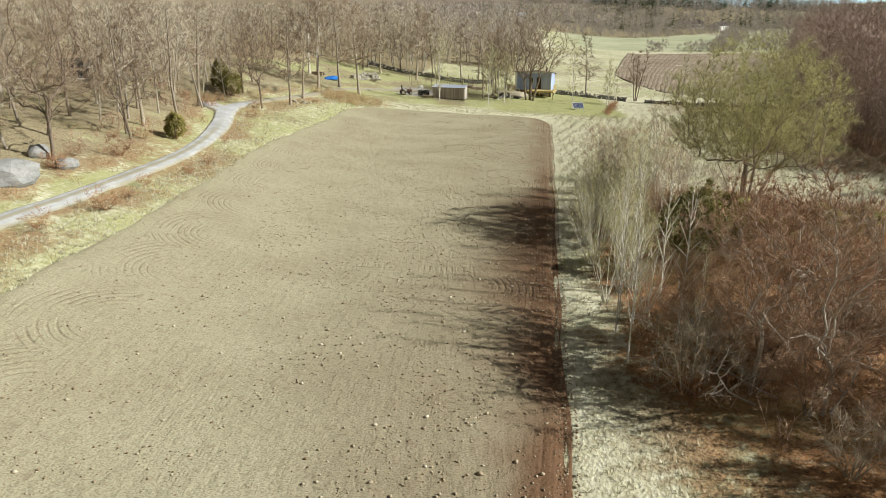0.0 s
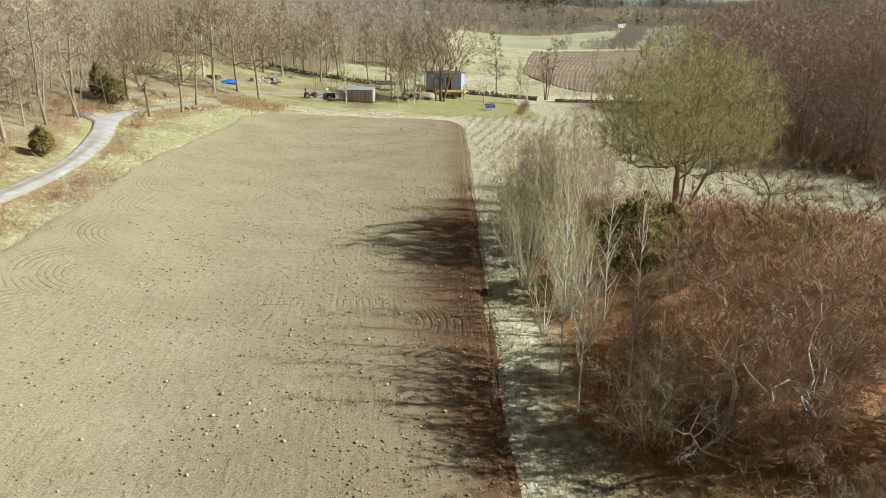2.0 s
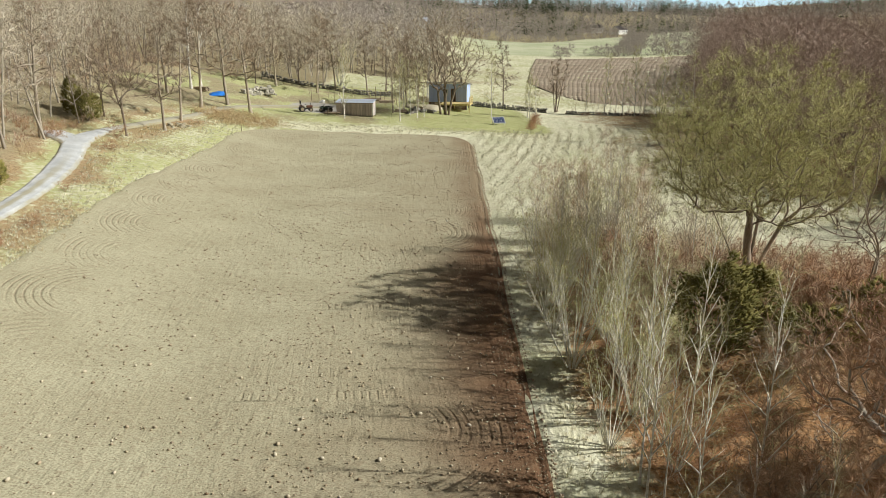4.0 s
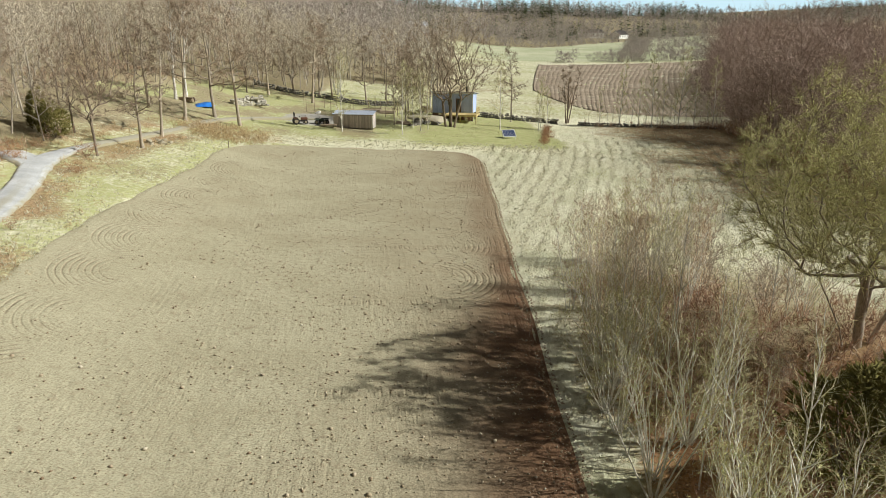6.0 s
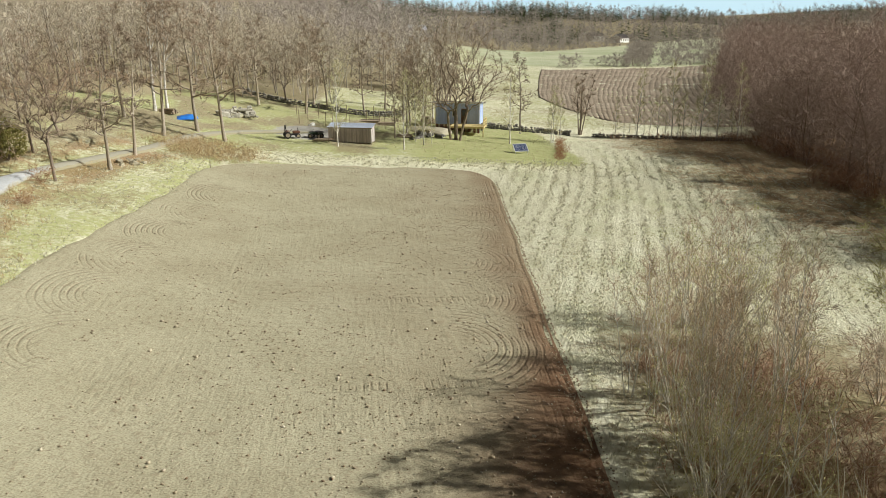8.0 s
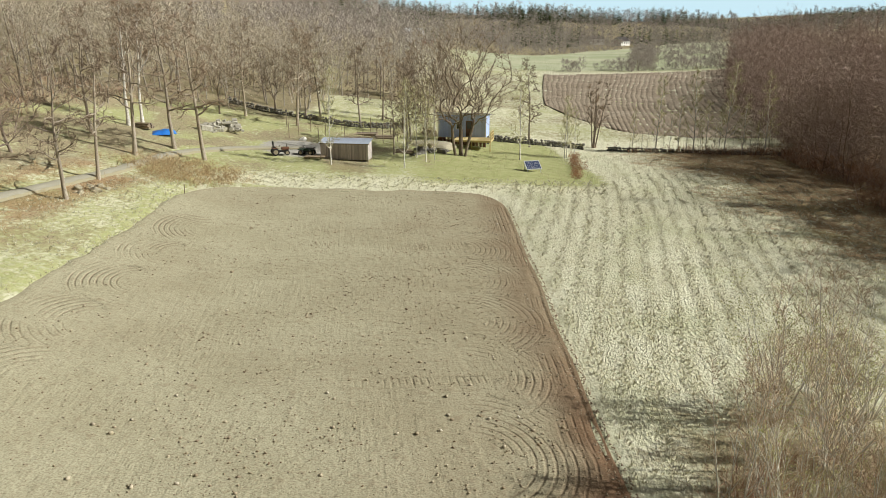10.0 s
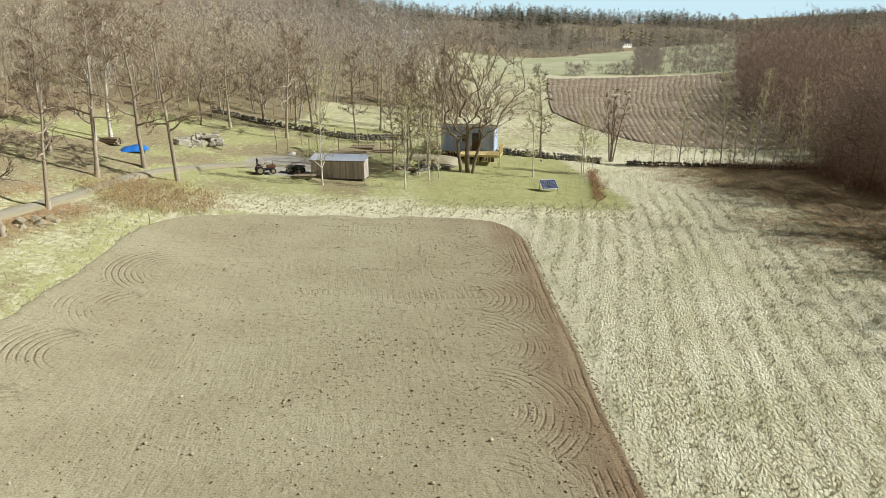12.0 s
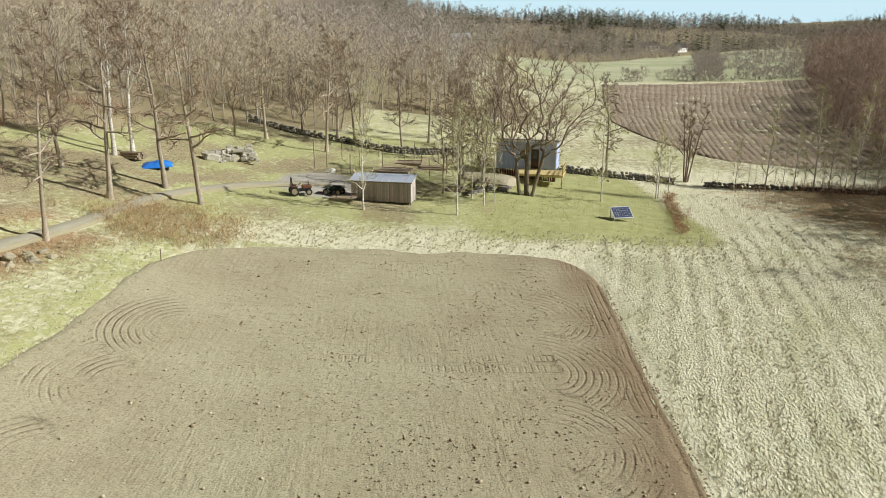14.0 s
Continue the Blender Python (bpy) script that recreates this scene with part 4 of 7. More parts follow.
def far_clearing(x, y):
    return (abs(x - 181) < 15 and y < 552) or (abs(x - 34) < 11 and 385 < y < 408)


wood_patch("slope_wood", "bare grey-brown deciduous trees on the slope behind the road", (STEM_GREY, WOOD_GREY), MID, lambda x, y: min(wood_left(x, y), 47 + x + 0.25 * max(0, y - 60)), (-120, 25), (14, 200), 4.0, 0.65, 1.1, 1, yard_gap)
wood_patch("slope_wood", "dense bare trees higher on the slope", (STEM_GREY, WOOD_GREY), BACK, lambda x, y: min(wood_left(x, y), -47 - x - 0.25 * max(0, y - 60)), (-140, 20), (14, 330), 6.9, 0.75, 1.2, 2)
wood_patch("valley_side_wood", "bare pale trees beyond the yard", (STEM_GREY, WOOD_FAR), BACK, lambda x, y: min(y - 205, 18 + 0.16 * (y - 205) - x), (-60, 70), (205, 400), 6.4, 0.65, 1.05, 3, lambda x, y: abs(x - 34) < 10 and y > 340)
wood_patch("beech_wood", "dark reddish-brown bare wood on the rising ground", (STEM_RED, WOOD_RED), BEECH, lambda x, y: min(wood_right(x, y), 78 - x + 0.34 * max(0, y - 100)), (45, 180), (40, 250), 5.5, 0.68, 1.1, 4)
wood_patch("beech_wood", "dense reddish-brown bare wood higher up", (STEM_RED, WOOD_RED), BACK, lambda x, y: min(wood_right(x, y), max(x - 78 - 0.34 * max(0, y - 100), y - 250)), (80, 210), (60, 420), 6.6, 0.66, 0.98, 5)
wood_patch("far_wood", "far bare woodland on the ridge", (WOOD_FAR, WOOD_FAR), FARS, lambda x, y: wood_far(x, y), (-70, 520), (395, 696), 8.8, 0.7, 1.05, 6, far_clearing)
wood_patch("far_conifers", "far dark conifers along the ridge", (FIR,), FIRS, lambda x, y: min(wood_far(x, y), noise2(x, y, 55, 2.2) * 60 - 13), (-70, 520), (400, 660), 8.5, 0.45, 0.9, 7, far_clearing)
wood_patch("beech_wood", "tall reddish-brown bare trees along the meadow", (STEM_RED, WOOD_RED), BEECH, lambda x, y: min(wood_right(x, y), 11 - wood_right(x, y)), (45, 75), (78, 140), 5.0, 0.9, 1.15, 14)
wood_patch("beech_wood", "low dense bare growth under the edge of the beech wood", (STEM_RED, WOOD_RED), BEECH, lambda x, y: min(wood_right(x, y) + 0.5, 9 - wood_right(x, y)), (45, 80), (70, 150), 3.4, 0.32, 0.6, 24)
wood_patch("beech_wood", "low reddish growth along the wood above the furrows", (STEM_RED, WOOD_RED), BUSHES, lambda x, y: min(wood_right(x, y) + 1.5, 6 - wood_right(x, y)), (55, 175), (138, 320), 4.2, 0.6, 1.2, 25)
wood_patch("far_conifers", "far dark conifers on the crest of the ridge", (FIR,), FIRS, lambda x, y: min(wood_far(x, y), noise2(x, y, 40, 5.2) * 30 + 9), (-70, 540), (660, 712), 5.6, 0.45, 0.85, 19)
wood_patch("hedge_bushes", "far grey bushes along the field boundary", (WOOD_FAR, WOOD_FAR), BUSHES, lambda x, y: 4 * ramp(7, 3, abs(y - 304 - 0.12 * (x - 85))) * ramp(0.05, 0.25, noise2(x, y, 11, 1.4)) - 1, (78, 150), (290, 325), 3.0, 0.5, 1.0, 17)
wood_patch("far_copse", "pale grey bare trees closing the far green field", (STEM_GREY, WOOD_FAR), FARS, lambda x, y: min(x - 111 - 0.415 * (y - 313) + 9 * noise2(x, y, 14, 3.3), 6 - wood_right(x, y)), (100, 200), (304, 430), 7.0, 0.4, 0.85, 27)
wood_patch("hedge_bushes", "low grey scrub closing the far green field", (WOOD_FAR, WOOD_FAR), BUSHES, lambda x, y: min(x - 107 - 0.415 * (y - 313) + 7 * noise2(x, y, 9, 5.3), 10 - (x - 107 - 0.415 * (y - 313))), (95, 170), (303, 430), 4.6, 0.6, 1.2, 28)
wood_patch("hedge_bushes", "far grey bushes round the houses on the ridge", (WOOD_FAR, WOOD_FAR), BUSHES, lambda x, y: min(18 - abs(x - 181), 545 - y, noise2(x, y, 9, 2.7) * 10 + 2, y - 524), (162, 200), (524, 546), 5, 0.6, 1.2, 18)
wood_patch("hedge_bushes", "grey scrub along the foot of the far wood", (WOOD_FAR, WOOD_FAR), BUSHES, lambda x, y: min(wood_far(x, y) + 3, 6 - wood_far(x, y)), (-40, 260), (380, 580), 5.0, 0.8, 1.4, 26, far_clearing)


def brush(name, label, mat, inside, xr, yr, n, lo, hi, seed, lean=0.35, r=0.012, sides=2):
    """Thin stems with side twigs, past counting, wherever inside() says."""
    rng = random.Random(seed)
    w_ = []
    for k in range(10):
        w = Wood()
        for _ in range(6):
            foot = Vector((rng.uniform(-0.6, 0.6), rng.uniform(-0.6, 0.6), -0.1))
            stem = line(rng, foot, Vector((rng.gauss(0, lean), rng.gauss(0, lean), 1)), rng.uniform(0.6, 1.15), 2, 0.15, 0.0)
            w.tube(stem, [r, r * 0.8, 0], 3)
            for _s in range(sides):
                p, d = at(stem, rng.uniform(0.3, 0.9))
                tw = line(rng, p, side_way(rng, d, radians(rng.uniform(30, 80))), rng.uniform(0.25, 0.5), 1, 0, 0.05)
                w.sliver(tw[0], tw[1], r, rng)
        w_.append(w.arrays())
    places = []
    while len(places) < n:
        x, y = rng.uniform(*xr), rng.uniform(*yr)
        if rng.random() < inside(x, y):
            places.append((x, y, height(x, y), rng.uniform(lo, hi)))
    ob = new(name, big_mesh(name, *scatter(w_, places, rng), mat))
    return tagged(ob, label, "undergrowth", kind="stuff")


SCRUB = island_material("reddish_scrub", [(0.40, 0.22, 0.14), (0.54, 0.36, 0.25), (0.22, 0.115, 0.075), (0.42, 0.28, 0.19), (0.78, 0.68, 0.56)])
BRACKEN = island_material("dead_bracken", [(0.46, 0.33, 0.17), (0.57, 0.45, 0.26), (0.38, 0.25, 0.125), (0.64, 0.54, 0.35)])
brush("undergrowth", "dense reddish undergrowth of thin bare stems", SCRUB, lambda x, y: thicket(x - 0.6, y) * ramp(68, 60, y + max(0, 14 - x)) * (0.4 + 0.6 * ramp(54, 44, y)) * ramp(-0.35, 0.1, noise2(x, y, 6, 3.3) + 0.1), (7, 36), (9, 68), 1000, 0.7, 1.7, 11, 0.6, 0.009, 9)
brush("undergrowth", "reddish low growth under the sallows", SCRUB, lambda x, y: ramp(2.4, 4.0, x - field_right(y)) * ramp(13, 8, x - field_right(y)) * ramp(44, 48, y) * ramp(64, 58, y), (8, 24), (44, 64), 260, 0.8, 2.0, 18, 0.4, 0.008, 7)
brush("undergrowth", "low brown stems under the slope wood", SCRUB, lambda x, y: ramp(-1, 2, wood_left(x, y)) * ramp(0.0, 0.3, noise2(x, y, 8, 6.1)), (-60, -24), (20, 150), 560, 0.7, 1.8, 13, 0.4, 0.012, 5)
brush("bracken", "dead brown bracken and stalks along the verge", BRACKEN, lambda x, y: ramp(0.9, 1.6, abs(x - road_x(y))) * ramp(6.0, 3.0, abs(x - road_x(y))) * ramp(-0.3, 0.2, noise2(x, y, 5, 7) + 0.1), (-33, -16), (14, 118), 800, 0.35, 0.75, 14, 0.6, 0.016, 2)
brush("undergrowth", "brown brush along the overgrown boundary", SCRUB, lambda x, y: ramp(2.4, 0.8, abs(y - 140.6 + (x - 40) * 0.16)) * (0.15 + 0.85 * ramp(-0.1, 0.25, noise2(x, y, 3.5, 2.6) + 0.4 * ramp(50, 58, x))), (37, 64), (134, 144), 230, 0.5, 1.9, 15, 0.35)
brush("undergrowth", "dark brush along the edge of the beech wood", SCRUB, lambda x, y: ramp(-1.5, 0.5, wood_right(x, y)) * ramp(5, 2, wood_right(x, y)), (46, 70), (60, 140), 620, 1.4, 3.2, 16, 0.35, 0.009, 7)

brush("bracken", "tall tawny bracken on the bank above the field", BRACKEN, lambda x, y: ramp(5.5, 2.5, math.hypot((x + 17.2) * 0.75, y - 113.8)), (-24, -9), (107, 120), 460, 0.45, 0.95, 21, 0.6, 0.014, 4)

# ---- single trees ----
tree_kind("oak", BARK_DARK, TWIG, seed=11, stems=((0, 0, 0.12, 0.02),), fork=3.2, crown_z=6.6, reach=4.6, up=5.6, down=3.4, tips=150, wob=0.15, tip_r=0.017, twigs=14, twig_len=0.8, twig_r=0.013)
tree_kind("oak_b", BARK_DARK, TWIG, seed=12, stems=((0, 0, -0.1, 0.05),), fork=2.8, crown_z=6.2, reach=4.4, up=5.2, down=3.2, tips=140, wob=0.16, tip_r=0.017, twigs=14, twig_len=0.8, twig_r=0.013)
tree_kind("scrub_oak", BARK_PALE, TWIG, seed=28, stems=((0, 0, 0.05, 0.0), (0.3, 0.1, 0.45, -0.1)), fork=2.4, crown_z=6.2, reach=4.3, up=4.2, down=3.2, tips=230, wob=0.17, tip_r=0.014, twigs=13, twig_len=0.7, twig_r=0.009)
tree_kind("shade_oak", BARK_PALE, TWIG_THORN, seed=33, stems=((0, 0, 0.02, 0.0),), fork=4.4, crown_z=7.6, reach=4.0, up=3.2, down=2.6, tips=300, wob=0.15, tip_r=0.014, twigs=16, twig_len=0.7, twig_r=0.013)
tree_kind("alder", BARK, TWIG, seed=13, tall=15, radius=0.215, bare=0.3, limbs=22, limb_len=0.25, limb_angle=95, limb_lift=0.02, wander=0.2, branches=6, branch_len=0.5, twigs=15, twig_len=0.7, twig_r=0.017)
tree_kind("alder_b", BARK, TWIG, seed=14, tall=14, radius=0.205, bare=0.25, limbs=22, limb_len=0.26, limb_angle=92, limb_lift=0.03, wander=0.2, branches=6, branch_len=0.5, twigs=15, twig_len=0.7, twig_r=0.017)
tree_kind("birch", BARK_BIRCH, TWIG, seed=15, tall=15, radius=0.2, bare=0.35, limbs=20, limb_len=0.22, limb_angle=50, limb_lift=0.10, wander=0.12, branches=5, branch_len=0.55, twigs=15, twig_len=0.9, twig_r=0.014, twig_lift=-0.15)
tree_kind("young_birch", BARK_BIRCH, TWIG_PALE, seed=16, tall=9, radius=0.07, bare=0.15, limbs=18, limb_len=0.18, limb_angle=55, limb_lift=0.10, wander=0.10, branches=4, branch_len=0.5, twigs=10, twig_len=0.6, twig_r=0.012, sides=6, lite=True)
tree_kind("yard_oak", BARK_DARK, TWIG, seed=17, stems=((-0.35, 0, -0.12, 0.0), (0.3, 0.15, 0.06, 0.1), (0.7, -0.15, 0.30, -0.05)), fork=4.2, crown_z=8.0, reach=6.6, up=7.3, down=4.6, tips=780, wob=0.075, tip_r=0.0165, power=1.95, twigs=8, twig_len=0.9, twig_r=0.013, sides=8, climb=0.55, shell=0.5)
tree_kind("clump", BARK_DARK, TWIG, seed=18, tall=12, radius=0.15, stems=4, spread=0.16, bare=0.25, limbs=30, limb_len=0.18, limb_angle=55, limb_lift=0.09, wander=0.1, branches=4, branch_len=0.5, twigs=13, twig_len=0.7, twig_r=0.016)
tree_kind("willow", BARK, TWIG_OLIVE, CATKIN, seed=19, stems=((-0.5, 0.2, -0.26, 0.05), (-0.15, -0.25, -0.08, -0.15), (0.25, 0.25, 0.10, 0.2), (0.6, -0.1, 0.26, -0.06)), fork=4.3, crown_z=7.4, reach=7.2, up=7.2, down=3.9, tips=760, shell=0.36, wob=0.12, tip_r=0.014, power=1.9, twigs=20, twig_len=0.95, twig_r=0.012, leaves=4, leaf_size=0.045, lumps=0.08, sides=9, climb=0.6)
tree_kind("grey_tree", BARK, TWIG, seed=20, stems=((-0.2, 0, -0.18, 0.0), (0.25, 0, 0.28, 0.05)), fork=2.6, crown_z=5.6, reach=4.6, up=7.6, down=3.0, tips=190, wob=0.17, tip_r=0.014, twigs=9, twig_len=0.75, twig_r=0.008)
tree_kind("sallow", STEM_PALE, TWIG_PALE, CATKIN, seed=21, tall=8.0, radius=0.052, stems=11, spread=0.36, bare=0.34, limbs=32, limb_len=0.24, limb_angle=36, limb_lift=0.14, wander=0.10, branches=3, branch_len=0.5, twigs=6, twig_len=0.75, twig_r=0.0036, leaves=2, leaf_size=0.042, sides=5, lite=True)
tree_kind("sallow_b", STEM_PALE, TWIG_PALE, CATKIN, seed=22, tall=7.0, radius=0.047, stems=9, spread=0.46, bare=0.32, limbs=28, limb_len=0.26, limb_angle=38, limb_lift=0.13, wander=0.11, branches=3, branch_len=0.5, twigs=6, twig_len=0.7, twig_r=0.0036, leaves=2, leaf_size=0.042, sides=5, lite=True)
tree_kind("pole_birch", BARK_BIRCH, TWIG_PALE, seed=23, tall=8.5, radius=0.045, bare=0.25, limbs=18, limb_len=0.2, limb_angle=40, limb_lift=0.12, wander=0.09, branches=4, branch_len=0.6, twigs=8, twig_len=0.6, twig_r=0.0036, sides=5, lite=True)
tree_kind("brown_pole", STEM_PALE, TWIG_BROWN, seed=43, tall=8.0, radius=0.034, stems=4, spread=0.16, gap=5.0, bare=0.2, limbs=22, limb_len=0.2, limb_angle=36, limb_lift=0.14, wander=0.09, branches=4, branch_len=0.55, twigs=9, twig_len=0.6, twig_r=0.005, sides=4, lite=True)
tree_kind("shrub", TWIG_RED, TWIG_RED, DEAD_LEAF, seed=24, tall=3.2, radius=0.03, stems=9, spread=0.62, bare=0.12, limbs=34, limb_len=0.36, limb_angle=50, limb_lift=0.07, wander=0.16, branches=5, branch_len=0.6, twigs=8, twig_len=0.5, twig_r=0.007, leaves=0, sides=4, lite=True)
tree_kind("leafy_shrub", TWIG_RED, TWIG_RED, DEAD_LEAF, seed=25, tall=2.2, radius=0.022, stems=7, spread=0.7, bare=0.1, limbs=22, limb_len=0.36, limb_angle=55, limb_lift=0.05, wander=0.18, branches=3, branch_len=0.6, twigs=6, twig_len=0.4, twig_r=0.007, leaves=1, leaf_size=0.055, sides=4, lite=True)
tree_kind("thorn", BARK_DARK, TWIG_THORN, seed=27, tall=7.2, radius=0.06, stems=6, spread=0.40, bare=0.12, limbs=58, limb_len=0.36, limb_angle=58, limb_lift=0.07, wander=0.24, branches=7, branch_len=0.5, twigs=12, twig_len=0.7, twig_r=0.0085, sides=5, lite=True)
tree_kind("grey_shrub", TWIG_GREY, TWIG_GREY, seed=26, tall=4.0, radius=0.035, stems=8, spread=0.5, bare=0.12, limbs=30, limb_len=0.32, limb_angle=50, limb_lift=0.08, wander=0.16, branches=5, branch_len=0.6, twigs=8, twig_len=0.55, twig_r=0.007, sides=4, lite=True)

OAK = "bare oak with crooked dark limbs beside the gravel road"


def grove(*trees):
    for key, x, y, size, turn, lab in trees:
        plant(key, x, y, size, turn, lab)


grove(
    ("oak", -29.7, 51.2, 1.05, 20, OAK), ("oak_b", -28.9, 62.6, 0.95, 80, OAK), ("alder", -30.5, 69.1, 0.85, 10, "bare ash with pale trunk among leaf litter"),
    ("oak_b", -33.5, 57.5, 1.05, 200, OAK), ("oak", -35.0, 46.5, 1.1, 140, OAK), ("oak_b", -33.0, 40.0, 1.0, 300, OAK), ("oak", -36, 66, 1.1, 250, OAK), ("alder_b", -33.5, 75, 0.95, 60, "bare tall tree above the road bend"),
    ("oak", -25.4, 93.3, 1.0, 130, OAK), ("alder_b", -23.2, 100.0, 0.85, 40, "slim bare tree at the roadside"), ("alder", -22.95, 107.0, 0.8, 90, "slim bare tree at the roadside"),
    ("alder", -22.5, 117.0, 1.0, 160, "tall bare alder above the track"), ("alder_b", -19.8, 122.2, 1.1, 250, "tall bare alder above the track"), ("alder", -16.2, 119.5, 1.05, 330, "tall bare alder with short side branches"),
    ("birch", -25.0, 130.2, 1.0, 15, "white-barked birch with fine bare twigs"), ("birch", -26.2, 128.8, 1.05, 115, "white-barked birch with fine bare twigs"),
)
grove(
    ("alder_b", -28.0, 122.0, 0.95, 10, "bare tree at the wood's edge"), ("oak_b", -31, 110, 1.1, 50, "bare oak at the wood's edge"), ("oak", -30, 101, 0.9, 210, "bare oak at the wood's edge"), ("alder", -31, 86, 0.95, 75, "bare tree at the wood's edge"),
    ("alder_b", -15.7, 149.0, 0.95, 20, "bare tree beside the dry stone wall"), ("alder", -8.2, 145.5, 0.95, 70, "bare tree beside the dry stone wall"), ("alder_b", -7.4, 152.7, 0.9, 190, "bare tree behind the dry stone wall"),
    ("alder", -5.0, 151.5, 0.9, 280, "bare tree behind the dry stone wall"), ("alder_b", 0.9, 150.5, 0.85, 330, "bare tree behind the dry stone wall"), ("oak_b", -12, 155, 1.0, 100, "bare tree behind the dry stone wall"), ("oak", -19, 147, 1.0, 40, "bare tree by the stone ruin"),
    ("alder", 4.5, 158, 0.85, 145, "bare tree behind the dry stone wall"), ("alder_b", 9, 163, 0.85, 45, "bare tree behind the dry stone wall"),
    ("birch", 12.0, 150.0, 0.8, 45, "bare birch behind the cottage"), ("alder_b", 7.0, 147, 0.8, 15, "bare tree beside the cottage"), ("alder", 15.5, 156, 0.75, 65, "bare tree behind the cottage"),
    ("alder_b", 6.6, 134.2, 0.72, 25, "slim bare tree in the yard thicket"), ("alder", 8.6, 131.6, 0.66, 115, "slim bare tree in the yard thicket"), ("alder_b", 4.6, 130.0, 0.62, 205, "slim bare tree in the yard thicket"), ("alder", 7.4, 137.4, 0.75, 295, "slim bare tree in the yard thicket"),
    ("yard_oak", 12.9, 131.0, 1.1, 0, "large twin-stemmed bare oak in front of the cottage"),
)
grove(
    ("clump", 35.4, 144.5, 0.95, 0, "multi-stemmed bare alder at the meadow corner"), ("alder_b", 25.6, 145.2, 0.85, 200, "bare tree on the meadow edge"),
    ("sallow", -4.5, 160.5, 1.35, 30, "olive-green budding tree behind the stone wall"), ("willow", 20.1, 48.7, 0.84, 0, "broad goat willow in yellow-green catkins"), ("grey_tree", 22.2, 41.9, 0.78, 0, "lichen-grey bare tree beside the willow"),
    ("scrub_oak", 13.7, 23.5, 0.78, 10, "twisted grey oak with broken pale branches in the scrub"), ("shade_oak", 14.4, 27.2, 0.8, 140, "slim grey oak with a high crown in the scrub"), ("shade_oak", 11.8, 25.4, 0.62, 20, "slim grey oak with a high crown in the scrub"), ("shade_oak", 13.2, 30.2, 0.74, 75, "slim grey oak with a high crown in the scrub"),
    ("scrub_oak", 19.0, 30.5, 0.75, 130, "twisted grey oak in the scrub"), ("scrub_oak", 21.5, 25.0, 0.8, 240, "twisted grey oak in the scrub"),
)
YB = "thin white-stemmed young birch in the yard"
for x, y, s, a in ((5.3, 122.3, 1.1, 10), (8.2, 126.2, 0.9, 60), (9.4, 127.6, 0.85, 100), (7.3, 128.6, 0.95, 150), (-3.0, 122.5, 1.15, 40), (20.7, 130.2, 1.25, 80), (27.4, 132.9, 0.8, 10), (27.9, 133.6, 0.9, 90), (28.8, 133.2, 0.75, 190), (6.4, 131.5, 1.0, 220), (8.8, 133.5, 1.05, 300)):
    plant("young_birch", x, y, s, a, YB, lean=(0, 4 if a == 80 else 1))
rng = random.Random(5)
HB = "slim bare sapling along the overgrown boundary"
for k in range(20):
    x = 40.0 + k * 1.2 + rng.uniform(-0.5, 0.5)
    y = 140.8 - (x - 40) * 0.16 + rng.uniform(-1, 1)
    plant(rng.choice(("young_birch", "pole_birch", "grey_shrub", "pole_birch")), x, y, rng.uniform(0.4, 0.75), rng.uniform(0, 360), HB, group="boundary saplings")
for x, y, s_ in ((43.3, 140.3, 1.2), (46.4, 139.6, 0.9), (48.6, 139.3, 1.35), (50.4, 139.2, 0.85), (53.0, 138.6, 1.45), (55.6, 138.2, 0.95), (58.5, 137.3, 1.3)):
    plant("young_birch", x, y, s_, x * 40, "pale-stemmed young tree on the meadow boundary", group="boundary saplings", lean=(0, 2))
# sallows and birch poles between the field and the scrub
SL = "many-stemmed sallow with pale stems and buds"
for k in range(19):
    y = 34.5 + k * 1.5 + rng.uniform(-0.7, 0.7)
    x = field_right(y) + 2.2 + rng.uniform(-0.6, 2.0)
    plant(rng.choice(("sallow", "sallow_b")) if y < 52 or rng.random() < 0.3 else "brown_pole", x, y, rng.uniform(0.62, 0.98), rng.uniform(0, 360), SL if y < 52 else "many-stemmed brown sallow with thin upright stems", "tree", "sallow", group="sallows by the field", leaf_name="foliage")
for k in range(22):
    y = 27 + k * 1.4 + rng.uniform(-0.6, 0.6)
    x = field_right(y) + 2.2 + rng.uniform(0, 3.0)
    plant("pole_birch", x, y, rng.uniform(0.6, 1.05), rng.uniform(0, 360), "slender pale birch pole among the sallows", "tree", "birch_pole", group="birch poles")
for k in range(30):
    x, y = rng.uniform(12, 22), rng.uniform(53, 68)
    if x < 15 and y > 62 or math.hypot(x - 20.1, y - 48.7) < 3:
        continue
    plant(rng.choice(("pole_birch", "brown_pole", "brown_pole", "brown_pole", "sallow_b", "grey_shrub")), x, y, rng.uniform(0.7, 1.1), rng.uniform(0, 360), "slender bare tree at the thicket's end", group="thicket's end", leaf_name="foliage")
